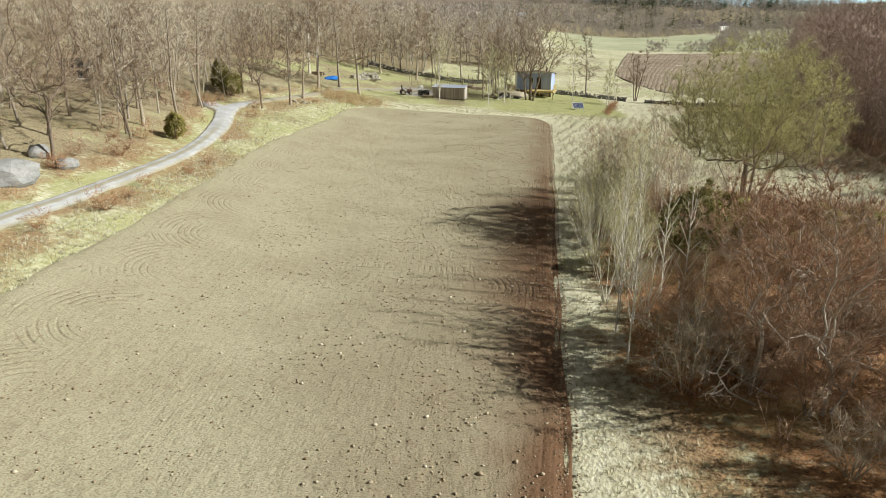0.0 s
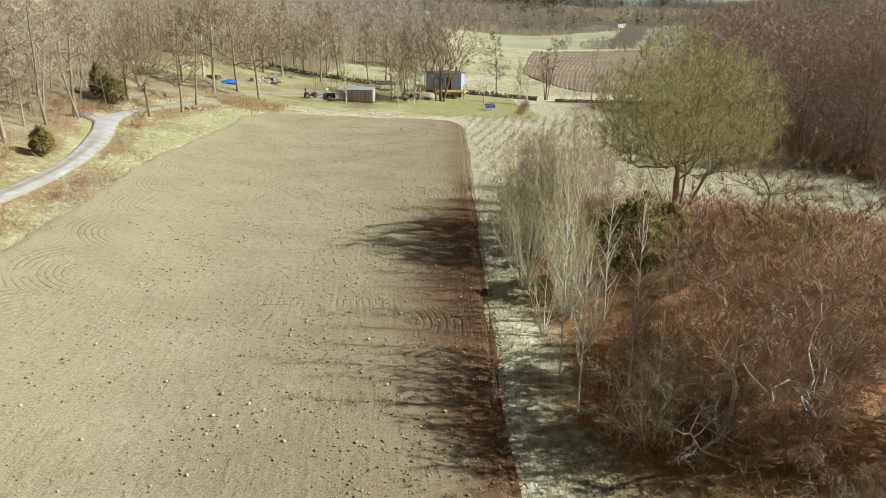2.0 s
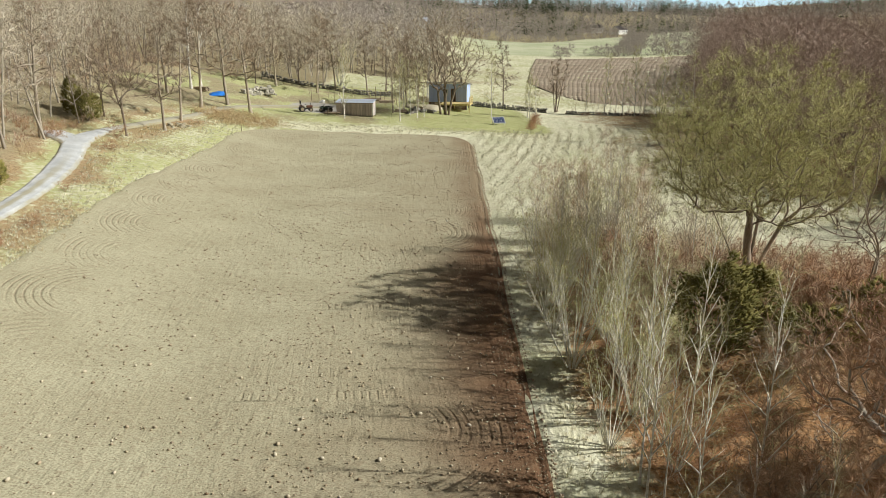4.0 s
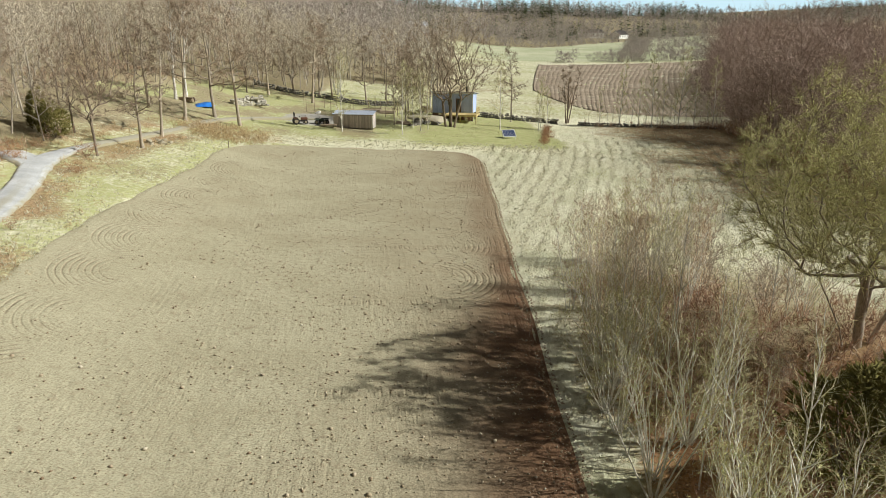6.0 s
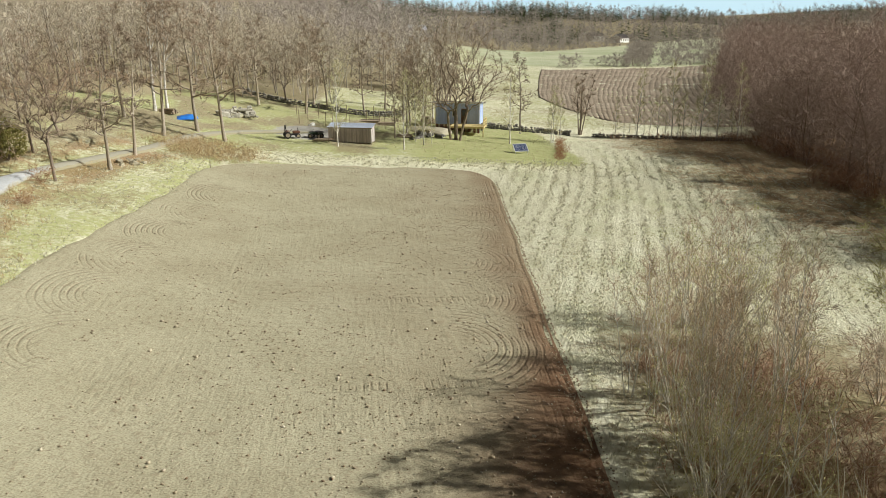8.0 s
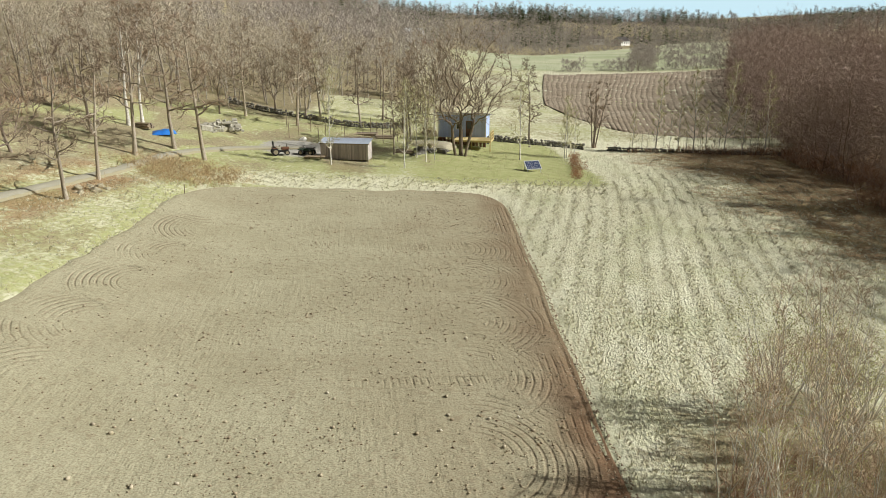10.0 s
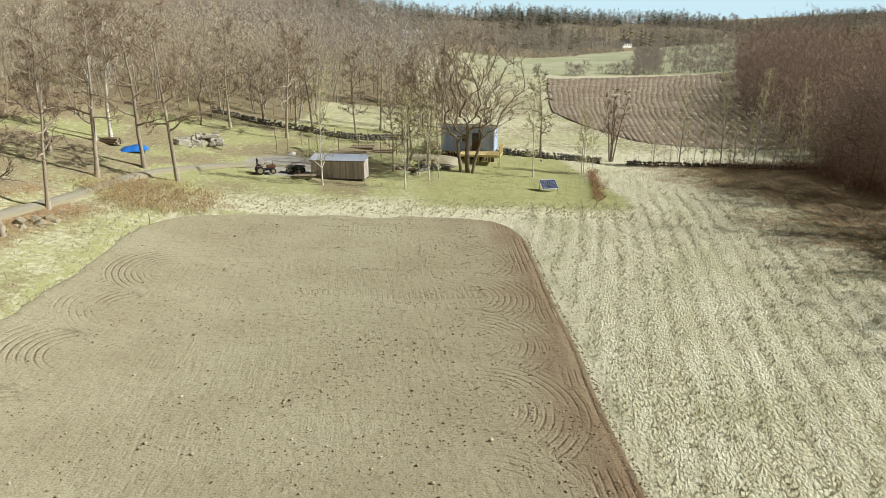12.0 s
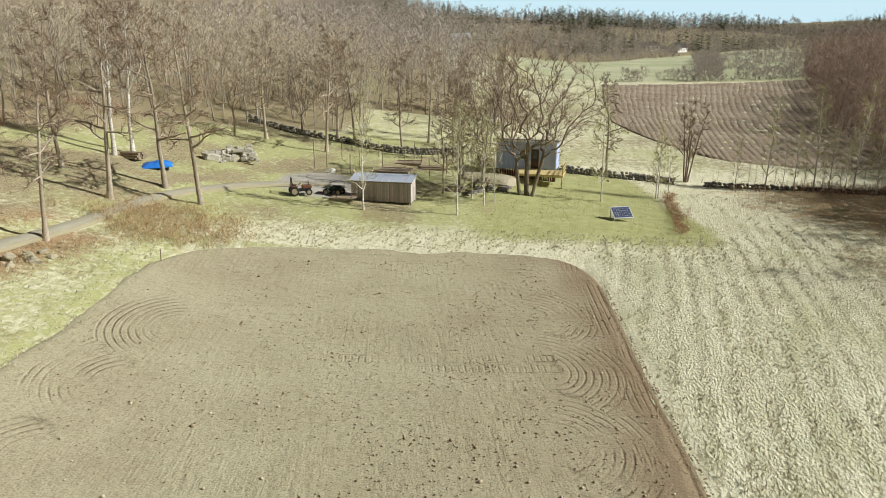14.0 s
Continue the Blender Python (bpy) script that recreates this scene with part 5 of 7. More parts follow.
# scrub
for k in range(84):
    y = rng.uniform(16, 47)
    x = field_right(y) + 3.4 + rng.uniform(0, 1) ** 1.3 * (22 - 8 * ramp(34, 44, y))
    if math.hypot(x - 14.1, y - 40.6) < 3.2 or x < 7.8 + max(0, 28 - y) * 0.45:
        continue
    key = rng.choice(("shrub", "grey_shrub", "leafy_shrub", "leafy_shrub", "grey_shrub"))
    plant(key, x, y, rng.uniform(0.6, 1.15) * (1 - 0.4 * ramp(30, 38, y)), rng.uniform(0, 360), {"shrub": "reddish bare shrub tangled in the thicket", "leafy_shrub": "low shrub holding russet dead leaves", "grey_shrub": "grey-brown bare shrub in the thicket"}[key], "shrub", "shrub", group="scrub beside the field", leaf_name="foliage")
for x, y, s in ((14.4, 19.4, 0.5), (17.4, 21.4, 0.7), (13.2, 23.6, 0.6), (12.4, 26.0, 0.6), (11.2, 30.2, 0.65), (16.0, 31.6, 0.75), (16.2, 26.6, 0.75), (19.0, 23.4, 0.9), (21.5, 29.5, 0.7)):
    plant("thorn", x, y, s, rng.uniform(0, 360), "tall bare thorn bush with dense reddish twigs", "tree", "thorn_bush", group="thorn bushes")
for k in range(24):
    x, y = rng.uniform(-24, -20.5), rng.uniform(22, 95)
    side = rng.random() < 0.4
    if side:
        x = road_x(y) - rng.uniform(2, 6)
    else:
        x = road_x(y) + rng.uniform(1.8, 3.2)
    plant("leafy_shrub", x, y, rng.uniform(0.4, 0.95), rng.uniform(0, 360), "low shrub holding russet dead leaves on the verge", "shrub", "shrub", group="verge shrubs", leaf_name="foliage")
for k in range(18):
    u = k / 17
    plant("leafy_shrub", 24.6 + 4.6 * u + rng.uniform(-0.7, 0.7), 119 + 14 * u, rng.uniform(0.3, 0.6), rng.uniform(0, 360), "russet bramble bush along the lawn's edge", "shrub", "shrub", group="bramble strip", leaf_name="foliage")


for k, (x, y, long, a) in enumerate(((9.6, 25.4, 2.6, 125), (11.6, 24.4, 3.4, 200), (12.6, 24.8, 3.6, 160), (17.4, 27.0, 3.4, 75), (13.0, 31.6, 2.8, 40), (19.2, 29.0, 4.0, 10), (15.2, 25.0, 3.0, 100), (12.6, 28.0, 2.6, 170))):
    w = Wood()
    r_ = random.Random(400 + k)
    main = line(r_, Vector((0, 0, 0.1)), Vector((1, 0, 0.38)), long, 6, 0.16, 0.0)
    w.tube(main, [0.05, 0.045, 0.04, 0.032, 0.024, 0.016, 0], 5)
    for j in range(9):
        p, d = at(main, r_.uniform(0.2, 0.95))
        side = line(r_, p, side_way(r_, d, radians(r_.uniform(30, 75))), long * r_.uniform(0.2, 0.5), 4, 0.2, 0.05)
        w.tube(side, [0.024, 0.02, 0.015, 0.01, 0], 4)
        for _ in range(6):
            p, d = at(side, r_.uniform(0.2, 0.98))
            w.tube(line(r_, p, side_way(r_, d, radians(r_.uniform(25, 70))), long * r_.uniform(0.06, 0.2), 2, 0.2, 0.05), [0.011, 0.008, 0], 3)
    ob = new("fallen_branch", big_mesh("fallen_branch", *w.arrays(), BARK_PALE, True))
    ob.matrix_world = pose(x, y, height(x, y), 0, 0, a)
    tagged(ob, "fallen pale grey branch bleached in the scrub", "branch", "fallen branches")


def juniper(x, y, tall, wide, seed, label):
    """A dense evergreen bush of many needle tufts on a short stem."""
    rng = random.Random(seed)
    stem, tufts = Wood(), Wood()
    for s in range(5):
        pts = line(rng, Vector((0, 0, -0.1)), Vector((rng.gauss(0, 0.35), rng.gauss(0, 0.35), 1)), tall * 0.8, 4, 0.12, 0.05)
        stem.tube(pts, [0.06, 0.05, 0.035, 0.02, 0], 5)
    n = int(900 * (tall / 3))
    for _ in range(n):
        t = rng.random() ** 0.8
        a = rng.uniform(0, 6.283)
        lump = 1 + 0.28 * noise.noise(Vector((math.cos(a) * 1.7, math.sin(a) * 1.7, t * 3 + seed)))
        r = wide * 0.5 * math.sin(math.pi * min(0.98, 0.12 + 0.86 * t)) ** 0.6 * lump * rng.uniform(0.55, 1.0)
        p = Vector((math.cos(a) * r, math.sin(a) * r, tall * t * lump + 0.1))
        d = Vector((math.cos(a), math.sin(a), rng.uniform(0.4, 1.6))).normalized()
        for _k in range(3):
            e = (d + Vector((rng.gauss(0, 0.45), rng.gauss(0, 0.45), rng.gauss(0, 0.3)))).normalized()
            tufts.tube([p, p + e * rng.uniform(0.18, 0.42)], [0.045, 0], 3)
    ob = empty("juniper", pose(x, y, height(x, y), 0, 0, rng.uniform(0, 360)))
    for n_, w, m in (("trunk", stem, BARK_DARK), ("crown", tufts, NEEDLE)):
        p = new(n_, big_mesh(n_, *w.arrays(), m))
        p.parent = ob
    return tagged(ob, label, "bush")


juniper(14.1, 40.6, 3.9, 3.9, 1, "dense dark green juniper under the willow")
juniper(16.4, 41.6, 2.5, 2.6, 5, "smaller green juniper in the scrub")
for x_, y_, t_, w_ in ((17.6, 38.6, 1.3, 3.4), (20.4, 38.8, 1.5, 3.8), (23.4, 39.4, 1.3, 3.6)):
    juniper(x_, y_, t_, w_, int(x_), "low spreading olive green juniper on the knoll")
juniper(-26.6, 66.8, 2.0, 1.9, 2, "small round green juniper beside the road")
juniper(-30.6, 97.5, 3.1, 3.2, 3, "dark green juniper above the road fork")
juniper(-32.6, 99.5, 3.6, 2.6, 4, "olive green juniper above the road fork")

# ---- loose stones, clods and grass ----
def pebble(seed, sx=1.0, sy=1.0, sz=0.7, n=1):
    """A lumpy stone as corners and triangles."""
    bm = bmesh.new()
    bmesh.ops.create_icosphere(bm, subdivisions=n, radius=1.0)
    for v in bm.verts:
        k = 1 + 0.28 * noise.noise(v.co * 1.1 + Vector((seed * 3.1, seed, 0))) + 0.1 * noise.noise(v.co * 3 + Vector((seed, 0, 0)))
        v.co = Vector((v.co.x * sx, v.co.y * sy, v.co.z * sz)) * k
    bm.verts.ensure_lookup_table()
    V = np.array([tuple(v.co) for v in bm.verts], np.float32)
    F = np.array([[v.index for v in f.verts] for f in bm.faces], np.int32)
    bm.free()
    return V, F


def octa(seed):
    rng = random.Random(seed)
    V = np.array([(1, 0, 0), (-1, 0, 0), (0, 1, 0), (0, -1, 0), (0, 0, 0.8), (0, 0, -0.5)], np.float32)
    V *= np.array([[rng.uniform(0.6, 1.3)] for _ in range(6)], np.float32)
    F = np.array([(0, 2, 4), (2, 1, 4), (1, 3, 4), (3, 0, 4), (2, 0, 5), (1, 2, 5), (3, 1, 5), (0, 3, 5)], np.int32)
    return V, F


def tuft(seed, blades, tall, wide):
    """Grass blades leaning out of one foot."""
    rng = random.Random(seed)
    w = Wood()
    for _ in range(blades):
        a = rng.uniform(0, 6.283)
        d = Vector((math.cos(a), math.sin(a), 0))
        s = Vector((-d.y, d.x, 0)) * 0.022
        foot = d * rng.uniform(0, wide * 0.35)
        tip = d * wide * rng.uniform(0.4, 1.0) + Vector((0, 0, tall * rng.uniform(0.5, 1.1)))
        base = len(w.v)
        w.v += [foot - s, foot + s, tip]
        w.f.append((base, base + 1, base + 2))
    return w.arrays()


rng = random.Random(77)
CLOD = island_material("soil_clods", [(0.42, 0.36, 0.25), (0.22, 0.15, 0.095), (0.54, 0.48, 0.37), (0.34, 0.265, 0.175), (0.38, 0.32, 0.22), (0.44, 0.38, 0.27)])
spots = []
for k in range(32000):
    y = rng.uniform(4, 110)
    x = field_left(y) + 1.2 + (field_right(y) - field_left(y) - 1.6) * rng.random() ** 0.62
    if y > 103 and (x < -12 or x > 10):
        continue
    if noise2(x, y, 4.0, 5.5) + rng.uniform(-0.5, 0.5) < -0.1:
        continue
    s = 0.018 + 0.062 * rng.random() ** 3.0 + (0.055 if rng.random() < 0.012 else 0)
    spots.append((x, y, height(x, y) + 0.08 + field_relief(x, y) + s * 0.2, s))
for k in range(5200):
    y = rng.uniform(6, 106)
    r = abs(rng.gauss(0, 0.55))
    x = field_right(y) - r + 0.12
    s = rng.uniform(0.02, 0.065) * (1.2 - 0.5 * min(1, r))
    spots.append((x, y, height(x, y) + 0.05 + s * 0.2 - (0.1 if 0.15 < r < 0.45 else 0), s))
ob = new("soil_clods", big_mesh("soil_clods", *scatter([octa(k) for k in range(8)], spots, rng), CLOD))
tagged(ob, "small clods and stones scattered over the harrowed soil", "clods", kind="stuff")
FIELD_STONE = island_material("pale_field_stones", [(0.60, 0.54, 0.43), (0.52, 0.45, 0.33), (0.42, 0.34, 0.24), (0.66, 0.61, 0.51)])
spots = []
while len(spots) < 760:
    y = rng.uniform(14, 104)
    x = field_left(y) + 3 + (field_right(y) - field_left(y) - 4) * rng.random() ** 0.6
    if noise2(x, y, 8.0, 3.5) + rng.uniform(-0.9, 0.9) < 0.0:
        continue
    s = 0.04 + 0.08 * rng.random() ** 2.4
    spots.append((x, y, height(x, y) + 0.08 + field_relief(x, y) + s * 0.25, s))
ob = new("field_stones", big_mesh("field_stones", *scatter([pebble(k, 1.0, 0.75, 0.6) for k in range(6)], spots, rng), FIELD_STONE))
tagged(ob, "pale stones turned up on the harrowed soil", "stones", kind="stuff")

DRY = island_material("dry_grass", [(0.70, 0.67, 0.52), (0.58, 0.54, 0.39), (0.78, 0.76, 0.64), (0.46, 0.45, 0.27), (0.66, 0.62, 0.47)])
MOWN = [tuft(100 + k, 8, 0.15, 0.26) for k in range(6)]
spots = []
for r in range(82):
    off = -18.6 + (r // 2) * 1.62 + 0.405
    y = 58.0 + rng.random()
    while y < 124:
        x = off + 0.38 * (y - 60) - 0.003 * max(0.0, y - 100) ** 2 + 0.3 * noise2(off, y, 6, 3) + rng.gauss(0, 0.22)
        inside = field_right(y) + 0.6 < x < 50 and y > 64 and thicket(x, y) < 0.4 and y < 117 + max(0, x - 28) * 1.2
        if inside and rng.random() < 0.85 - 0.4 * ramp(26, 44, x):
            spots.append((x, y, height(x, y), rng.uniform(0.7, 1.35)))
        y += rng.uniform(0.16, 0.42)
ob = new("mown_rows", big_mesh("mown_rows", *scatter(MOWN, spots, rng), DRY))
tagged(ob, "rows of pale cut dry grass on the meadow", "grass", kind="stuff")
LONG = [tuft(120 + k, 7, 0.22, 0.26) for k in range(6)]
spots = []
for k in range(9000):
    pick = rng.random() * 1.25
    if pick < 0.42:
        y = rng.uniform(14, 112)
        x = rng.uniform(road_x(y) + 1.7, field_left(y) + 0.25)
    elif pick < 0.6:
        y = rng.uniform(10, 64)
        x = field_right(y) + rng.uniform(0.3, 4.5)
    elif pick < 0.8:
        x, y = rng.uniform(-18, 26), rng.uniform(111.5, 118)
    elif pick < 1.0:
        x, y = rng.uniform(26, 56), rng.uniform(70, 138)
    else:
        y = rng.uniform(62, 116)
        x = field_right(y) + rng.uniform(0.4, 26)
    if field_left(y) + 0.3 < x < field_right(y) and y < 112.2:
        continue
    spots.append((x, y, height(x, y) - 0.02, rng.uniform(0.6, 1.2)))
for k in range(1500):
    y = rng.uniform(20, 111)
    x = field_left(y) + rng.expovariate(2.2) - 0.15
    if k % 3 == 0:
        x, y = rng.uniform(-14, 10), 111.2 - rng.expovariate(1.6)
    if noise2(x, y, 3.0, 4.8) + rng.uniform(-0.4, 0.4) > 0:
        spots.append((x, y, height(x, y) + 0.03 + field_relief(x, y), rng.uniform(0.35, 0.9)))
ob = new("dry_grass", big_mesh("dry_grass", *scatter(LONG, spots, rng), DRY))
tagged(ob, "tufts of long dry grass on verges and meadow", "grass", kind="stuff")

TURF = island_material("olive_turf", [(0.45, 0.45, 0.22), (0.50, 0.48, 0.28), (0.42, 0.41, 0.21), (0.48, 0.41, 0.25), (0.56, 0.53, 0.34)])
SHORT = [tuft(140 + k, 7, 0.07, 0.2) for k in range(6)]
spots = []
while len(spots) < 6000:
    x, y = rng.uniform(-30, 29), rng.uniform(113, 156)
    if math.hypot((x + 8.5) / 1.3, y - 130) < 5.5 or (y < 130 and abs(x - road_x(y)) < 1.2):
        continue
    spots.append((x, y, height(x, y) - 0.01, rng.uniform(0.7, 1.5)))
ob = new("yard_grass", big_mesh("yard_grass", *scatter(SHORT, spots, rng), TURF))
tagged(ob, "short olive and brown grass round the yard", "grass", kind="stuff")


# ---- boulders and stone walls ----
def boulder(x, y, sx, sy, sz, seed, label, turn=0, name="boulder", sink=0.35, mat=None):
    bm = bmesh.new()
    bmesh.ops.create_icosphere(bm, subdivisions=3, radius=1.0)
    cuts = random.Random(int(seed * 31) + 5)
    planes = [(Vector((cuts.gauss(0, 1), cuts.gauss(0, 1), cuts.gauss(0.3, 0.8))).normalized(), cuts.uniform(0.55, 0.85)) for _ in range(11)]
    for v in bm.verts:
        for n_, c_ in planes:
            over = v.co.dot(n_) - c_
            if over > 0:
                v.co -= n_ * over * 0.9
        p = v.co.copy()
        k = 1 + 0.30 * noise.noise(p * 0.9 + Vector((seed * 2.3, 1, seed))) + 0.12 * noise.noise(p * 2.6 + Vector((seed, seed, 0))) + 0.05 * noise.noise(p * 7)
        v.co = Vector((p.x * sx, p.y * sy, max(p.z, -0.5) * sz)) * k
    me = bpy.data.meshes.new(name)
    bm.to_mesh(me)
    bm.free()
    me.materials.append(mat or STONE)
    ob = new(name, me)
    ob.matrix_world = pose(x, y, height(x, y) + sz * (0.5 - sink), 0, 0, turn)
    return tagged(ob, label, "rock")


GREY_ROCK = material("grey_granite", (0.27, 0.28, 0.285), (0.37, 0.375, 0.375), 0.9, 0.92, bump=0.05, c3=(0.20, 0.20, 0.19), fine=5)
PALE_ROCK = material("pale_bedrock", (0.36, 0.33, 0.24), (0.46, 0.42, 0.32), 0.7, 0.92, bump=0.04, c3=(0.24, 0.22, 0.15), fine=6)
boulder(-29.6, 44.4, 2.7, 2.0, 1.15, 1, "large grey boulder among leaf litter", 20, mat=GREY_ROCK)
boulder(-28.3, 50.2, 1.0, 0.85, 0.7, 2, "grey boulder at the foot of an oak", 60, mat=GREY_ROCK)
boulder(-31.0, 51.6, 1.0, 0.8, 0.9, 3, "grey boulder behind an oak", 10, mat=GREY_ROCK)
boulder(10.6, 137.0, 3.9, 3.2, 0.8, 4, "bare pale rock outcrop in front of the cottage", -20, "rock_outcrop", mat=PALE_ROCK)
boulder(8.6, 134.0, 1.4, 1.0, 0.7, 5, "low mossy rock under young birches", 40)
for k, (x, y, r_) in enumerate(((-22.0, 103.2, 0.6), (-22.8, 102.0, 0.42), (-22.7, 103.9, 0.5), (-21.4, 104.2, 0.38), (-23.3, 103.1, 0.45), (-22.1, 104.8, 0.42))):
    boulder(x, y, r_, r_ * 0.8, r_ * 0.6, 6 + 50 * k, "pale lichened stone in a heap beside the track", 15 + 60 * k, mat=PALE_ROCK)
boulder(-6.9, 135.3, 0.55, 0.4, 0.42, 8, "white stone beside the gravel yard", 30, mat=material("white_stone", (0.72, 0.71, 0.68), (0.82, 0.81, 0.78), 2, 0.8, bump=0.02))
boulder(24.7, 141.2, 0.3, 0.25, 0.25, 12, "small pale stone on the lawn", 30, mat=PALE_ROCK)

for k, (x, y, r_) in enumerate(((7.6, 130.4, 0.5), (8.3, 131.2, 0.65), (9.4, 132.4, 0.45), (6.9, 129.6, 0.4), (10.8, 132.6, 0.7), (9.9, 133.6, 0.55), (11.6, 133.8, 0.5))):
    boulder(x, y, r_ * 1.2, r_, r_ * 0.7, 20 + k, "mossy grey stone at the foot of the outcrop", 40 * k)
STONES = []
for k in range(8):
    r = random.Random(200 + k)
    V_, F_ = pebble(200 + k, r.uniform(0.8, 1.3), r.uniform(0.7, 1.0), r.uniform(0.55, 0.8))
    STONES.append((V_, F_, big_mesh("stone", V_, F_, STONE)))


def stone_wall(name, pts, tall, label, parts, seed):
    """A dry stone wall: single stones piled along a line."""
    rng = random.Random(seed)
    x0, y0 = pts[0]
    ob = empty(name, pose(x0, y0, height(x0, y0)))
    rest = []
    dense = smooth_line(pts, 40)
    length = 0
    for a, b in zip(dense, dense[1:]):
        length += (b - a).length
        while length > 0.36:
            length -= 0.36
            top = tall * rng.uniform(0.65, 1.1)
            z = 0.0
            while z < top:
                for side in (-1, 1):
                    s = rng.uniform(0.16, 0.30)
                    d = (b - a).normalized()
                    p = a + Vector((d.y, -d.x, 0)) * (side * rng.uniform(0.1, 0.26) * (1.2 - z / tall * 0.7)) + d * rng.uniform(-0.15, 0.15)
                    rest.append((p.x, p.y, height(p.x, p.y) + z + s * 0.4, s))
                z += rng.uniform(0.24, 0.34)
    rng.shuffle(rest)
    for k, (x, y, z, s) in enumerate(rest[:parts]):
        st = new("stone", STONES[k % 8][2])
        st.parent = ob
        st.matrix_local = ob.matrix_world.inverted() @ pose(x, y, z, rng.uniform(-20, 20), rng.uniform(-20, 20), rng.uniform(0, 360)) @ Matrix.Diagonal((s, s, s, 1))
    if rest[parts:]:
        V_, F_ = scatter([(a, b) for a, b, _ in STONES], rest[parts:], rng)
        V_ = V_ - np.array([x0, y0, height(x0, y0)], np.float32)
        st = new("stones", big_mesh("stones", V_, F_, STONE))
        st.parent = ob
        tagged(st, kind="stuff")
    return tagged(ob, label, "wall")


stone_wall("stone_wall", [(19.6, 145.2), (24.3, 144.2), (28.5, 143.6), (33.2, 142.2)], 0.8, "low dry stone wall of grey fieldstones behind the lawn", 230, 1)
stone_wall("stone_wall", [(-19.5, 158.0), (-15.0, 156.4), (-9.0, 153.6), (-1.3, 149.4), (3.4, 149.6), (7.4, 151.8)], 0.8, "mossy dry stone wall behind the yard", 280, 2)
stone_wall("stone_wall", [(36.5, 142.0), (44.0, 140.6), (53.0, 138.6), (61.0, 136.6)], 0.45, "low overgrown stone row along the meadow's end", 120, 3)


# ---- woodshed ----
BOARD = material("weathered_grey_boards", (0.50, 0.45, 0.44), (0.61, 0.555, 0.54), 0.9, 0.9, bump=0.006, c3=(0.34, 0.28, 0.24), fine=9, stretch=(3, 3, 0.35), vary=0.25)
# bare sheet metal; the blue of the reflected sky is in its base colour
METAL = material("sky_tinted_sheet_roof", (0.50, 0.57, 0.72), (0.58, 0.65, 0.80), 0.6, 0.4, metal=0.15, bump=0.003, c3=(0.38, 0.40, 0.42), fine=5, spec=0.5)
NEWWOOD = material("fresh_yellow_timber", (0.62, 0.50, 0.23), (0.72, 0.60, 0.32), 0.8, 0.75, bump=0.004, c3=(0.48, 0.36, 0.15), fine=7, stretch=(1, 4, 4), vary=0.1)
TIMBER = material("aged_timber", (0.30, 0.24, 0.17), (0.40, 0.33, 0.25), 1.2, 0.9, bump=0.006, c3=(0.18, 0.13, 0.09), fine=10, stretch=(1, 1, 0.3), vary=0.2)
WHITE = material("white_paint", (0.76, 0.76, 0.74), (0.84, 0.84, 0.82), 1.0, 0.6, c3=(0.62, 0.61, 0.58), fine=8, fine_amount=0.3)
BLACK = material("black_metal", (0.025, 0.025, 0.027), (0.05, 0.05, 0.05), 3, 0.5, metal=0.3)
GLASS = material("dark_window_glass", (0.03, 0.035, 0.04), (0.05, 0.055, 0.06), 0.8, 0.08, spec=0.6)
RUBBER = material("black_rubber", (0.03, 0.03, 0.03), (0.055, 0.052, 0.05), 5, 0.85, bump=0.004)


def on_land(x, y, turn, lift=0.0):
    return pose(x, y, height(x, y) + lift, 0, 0, turn)


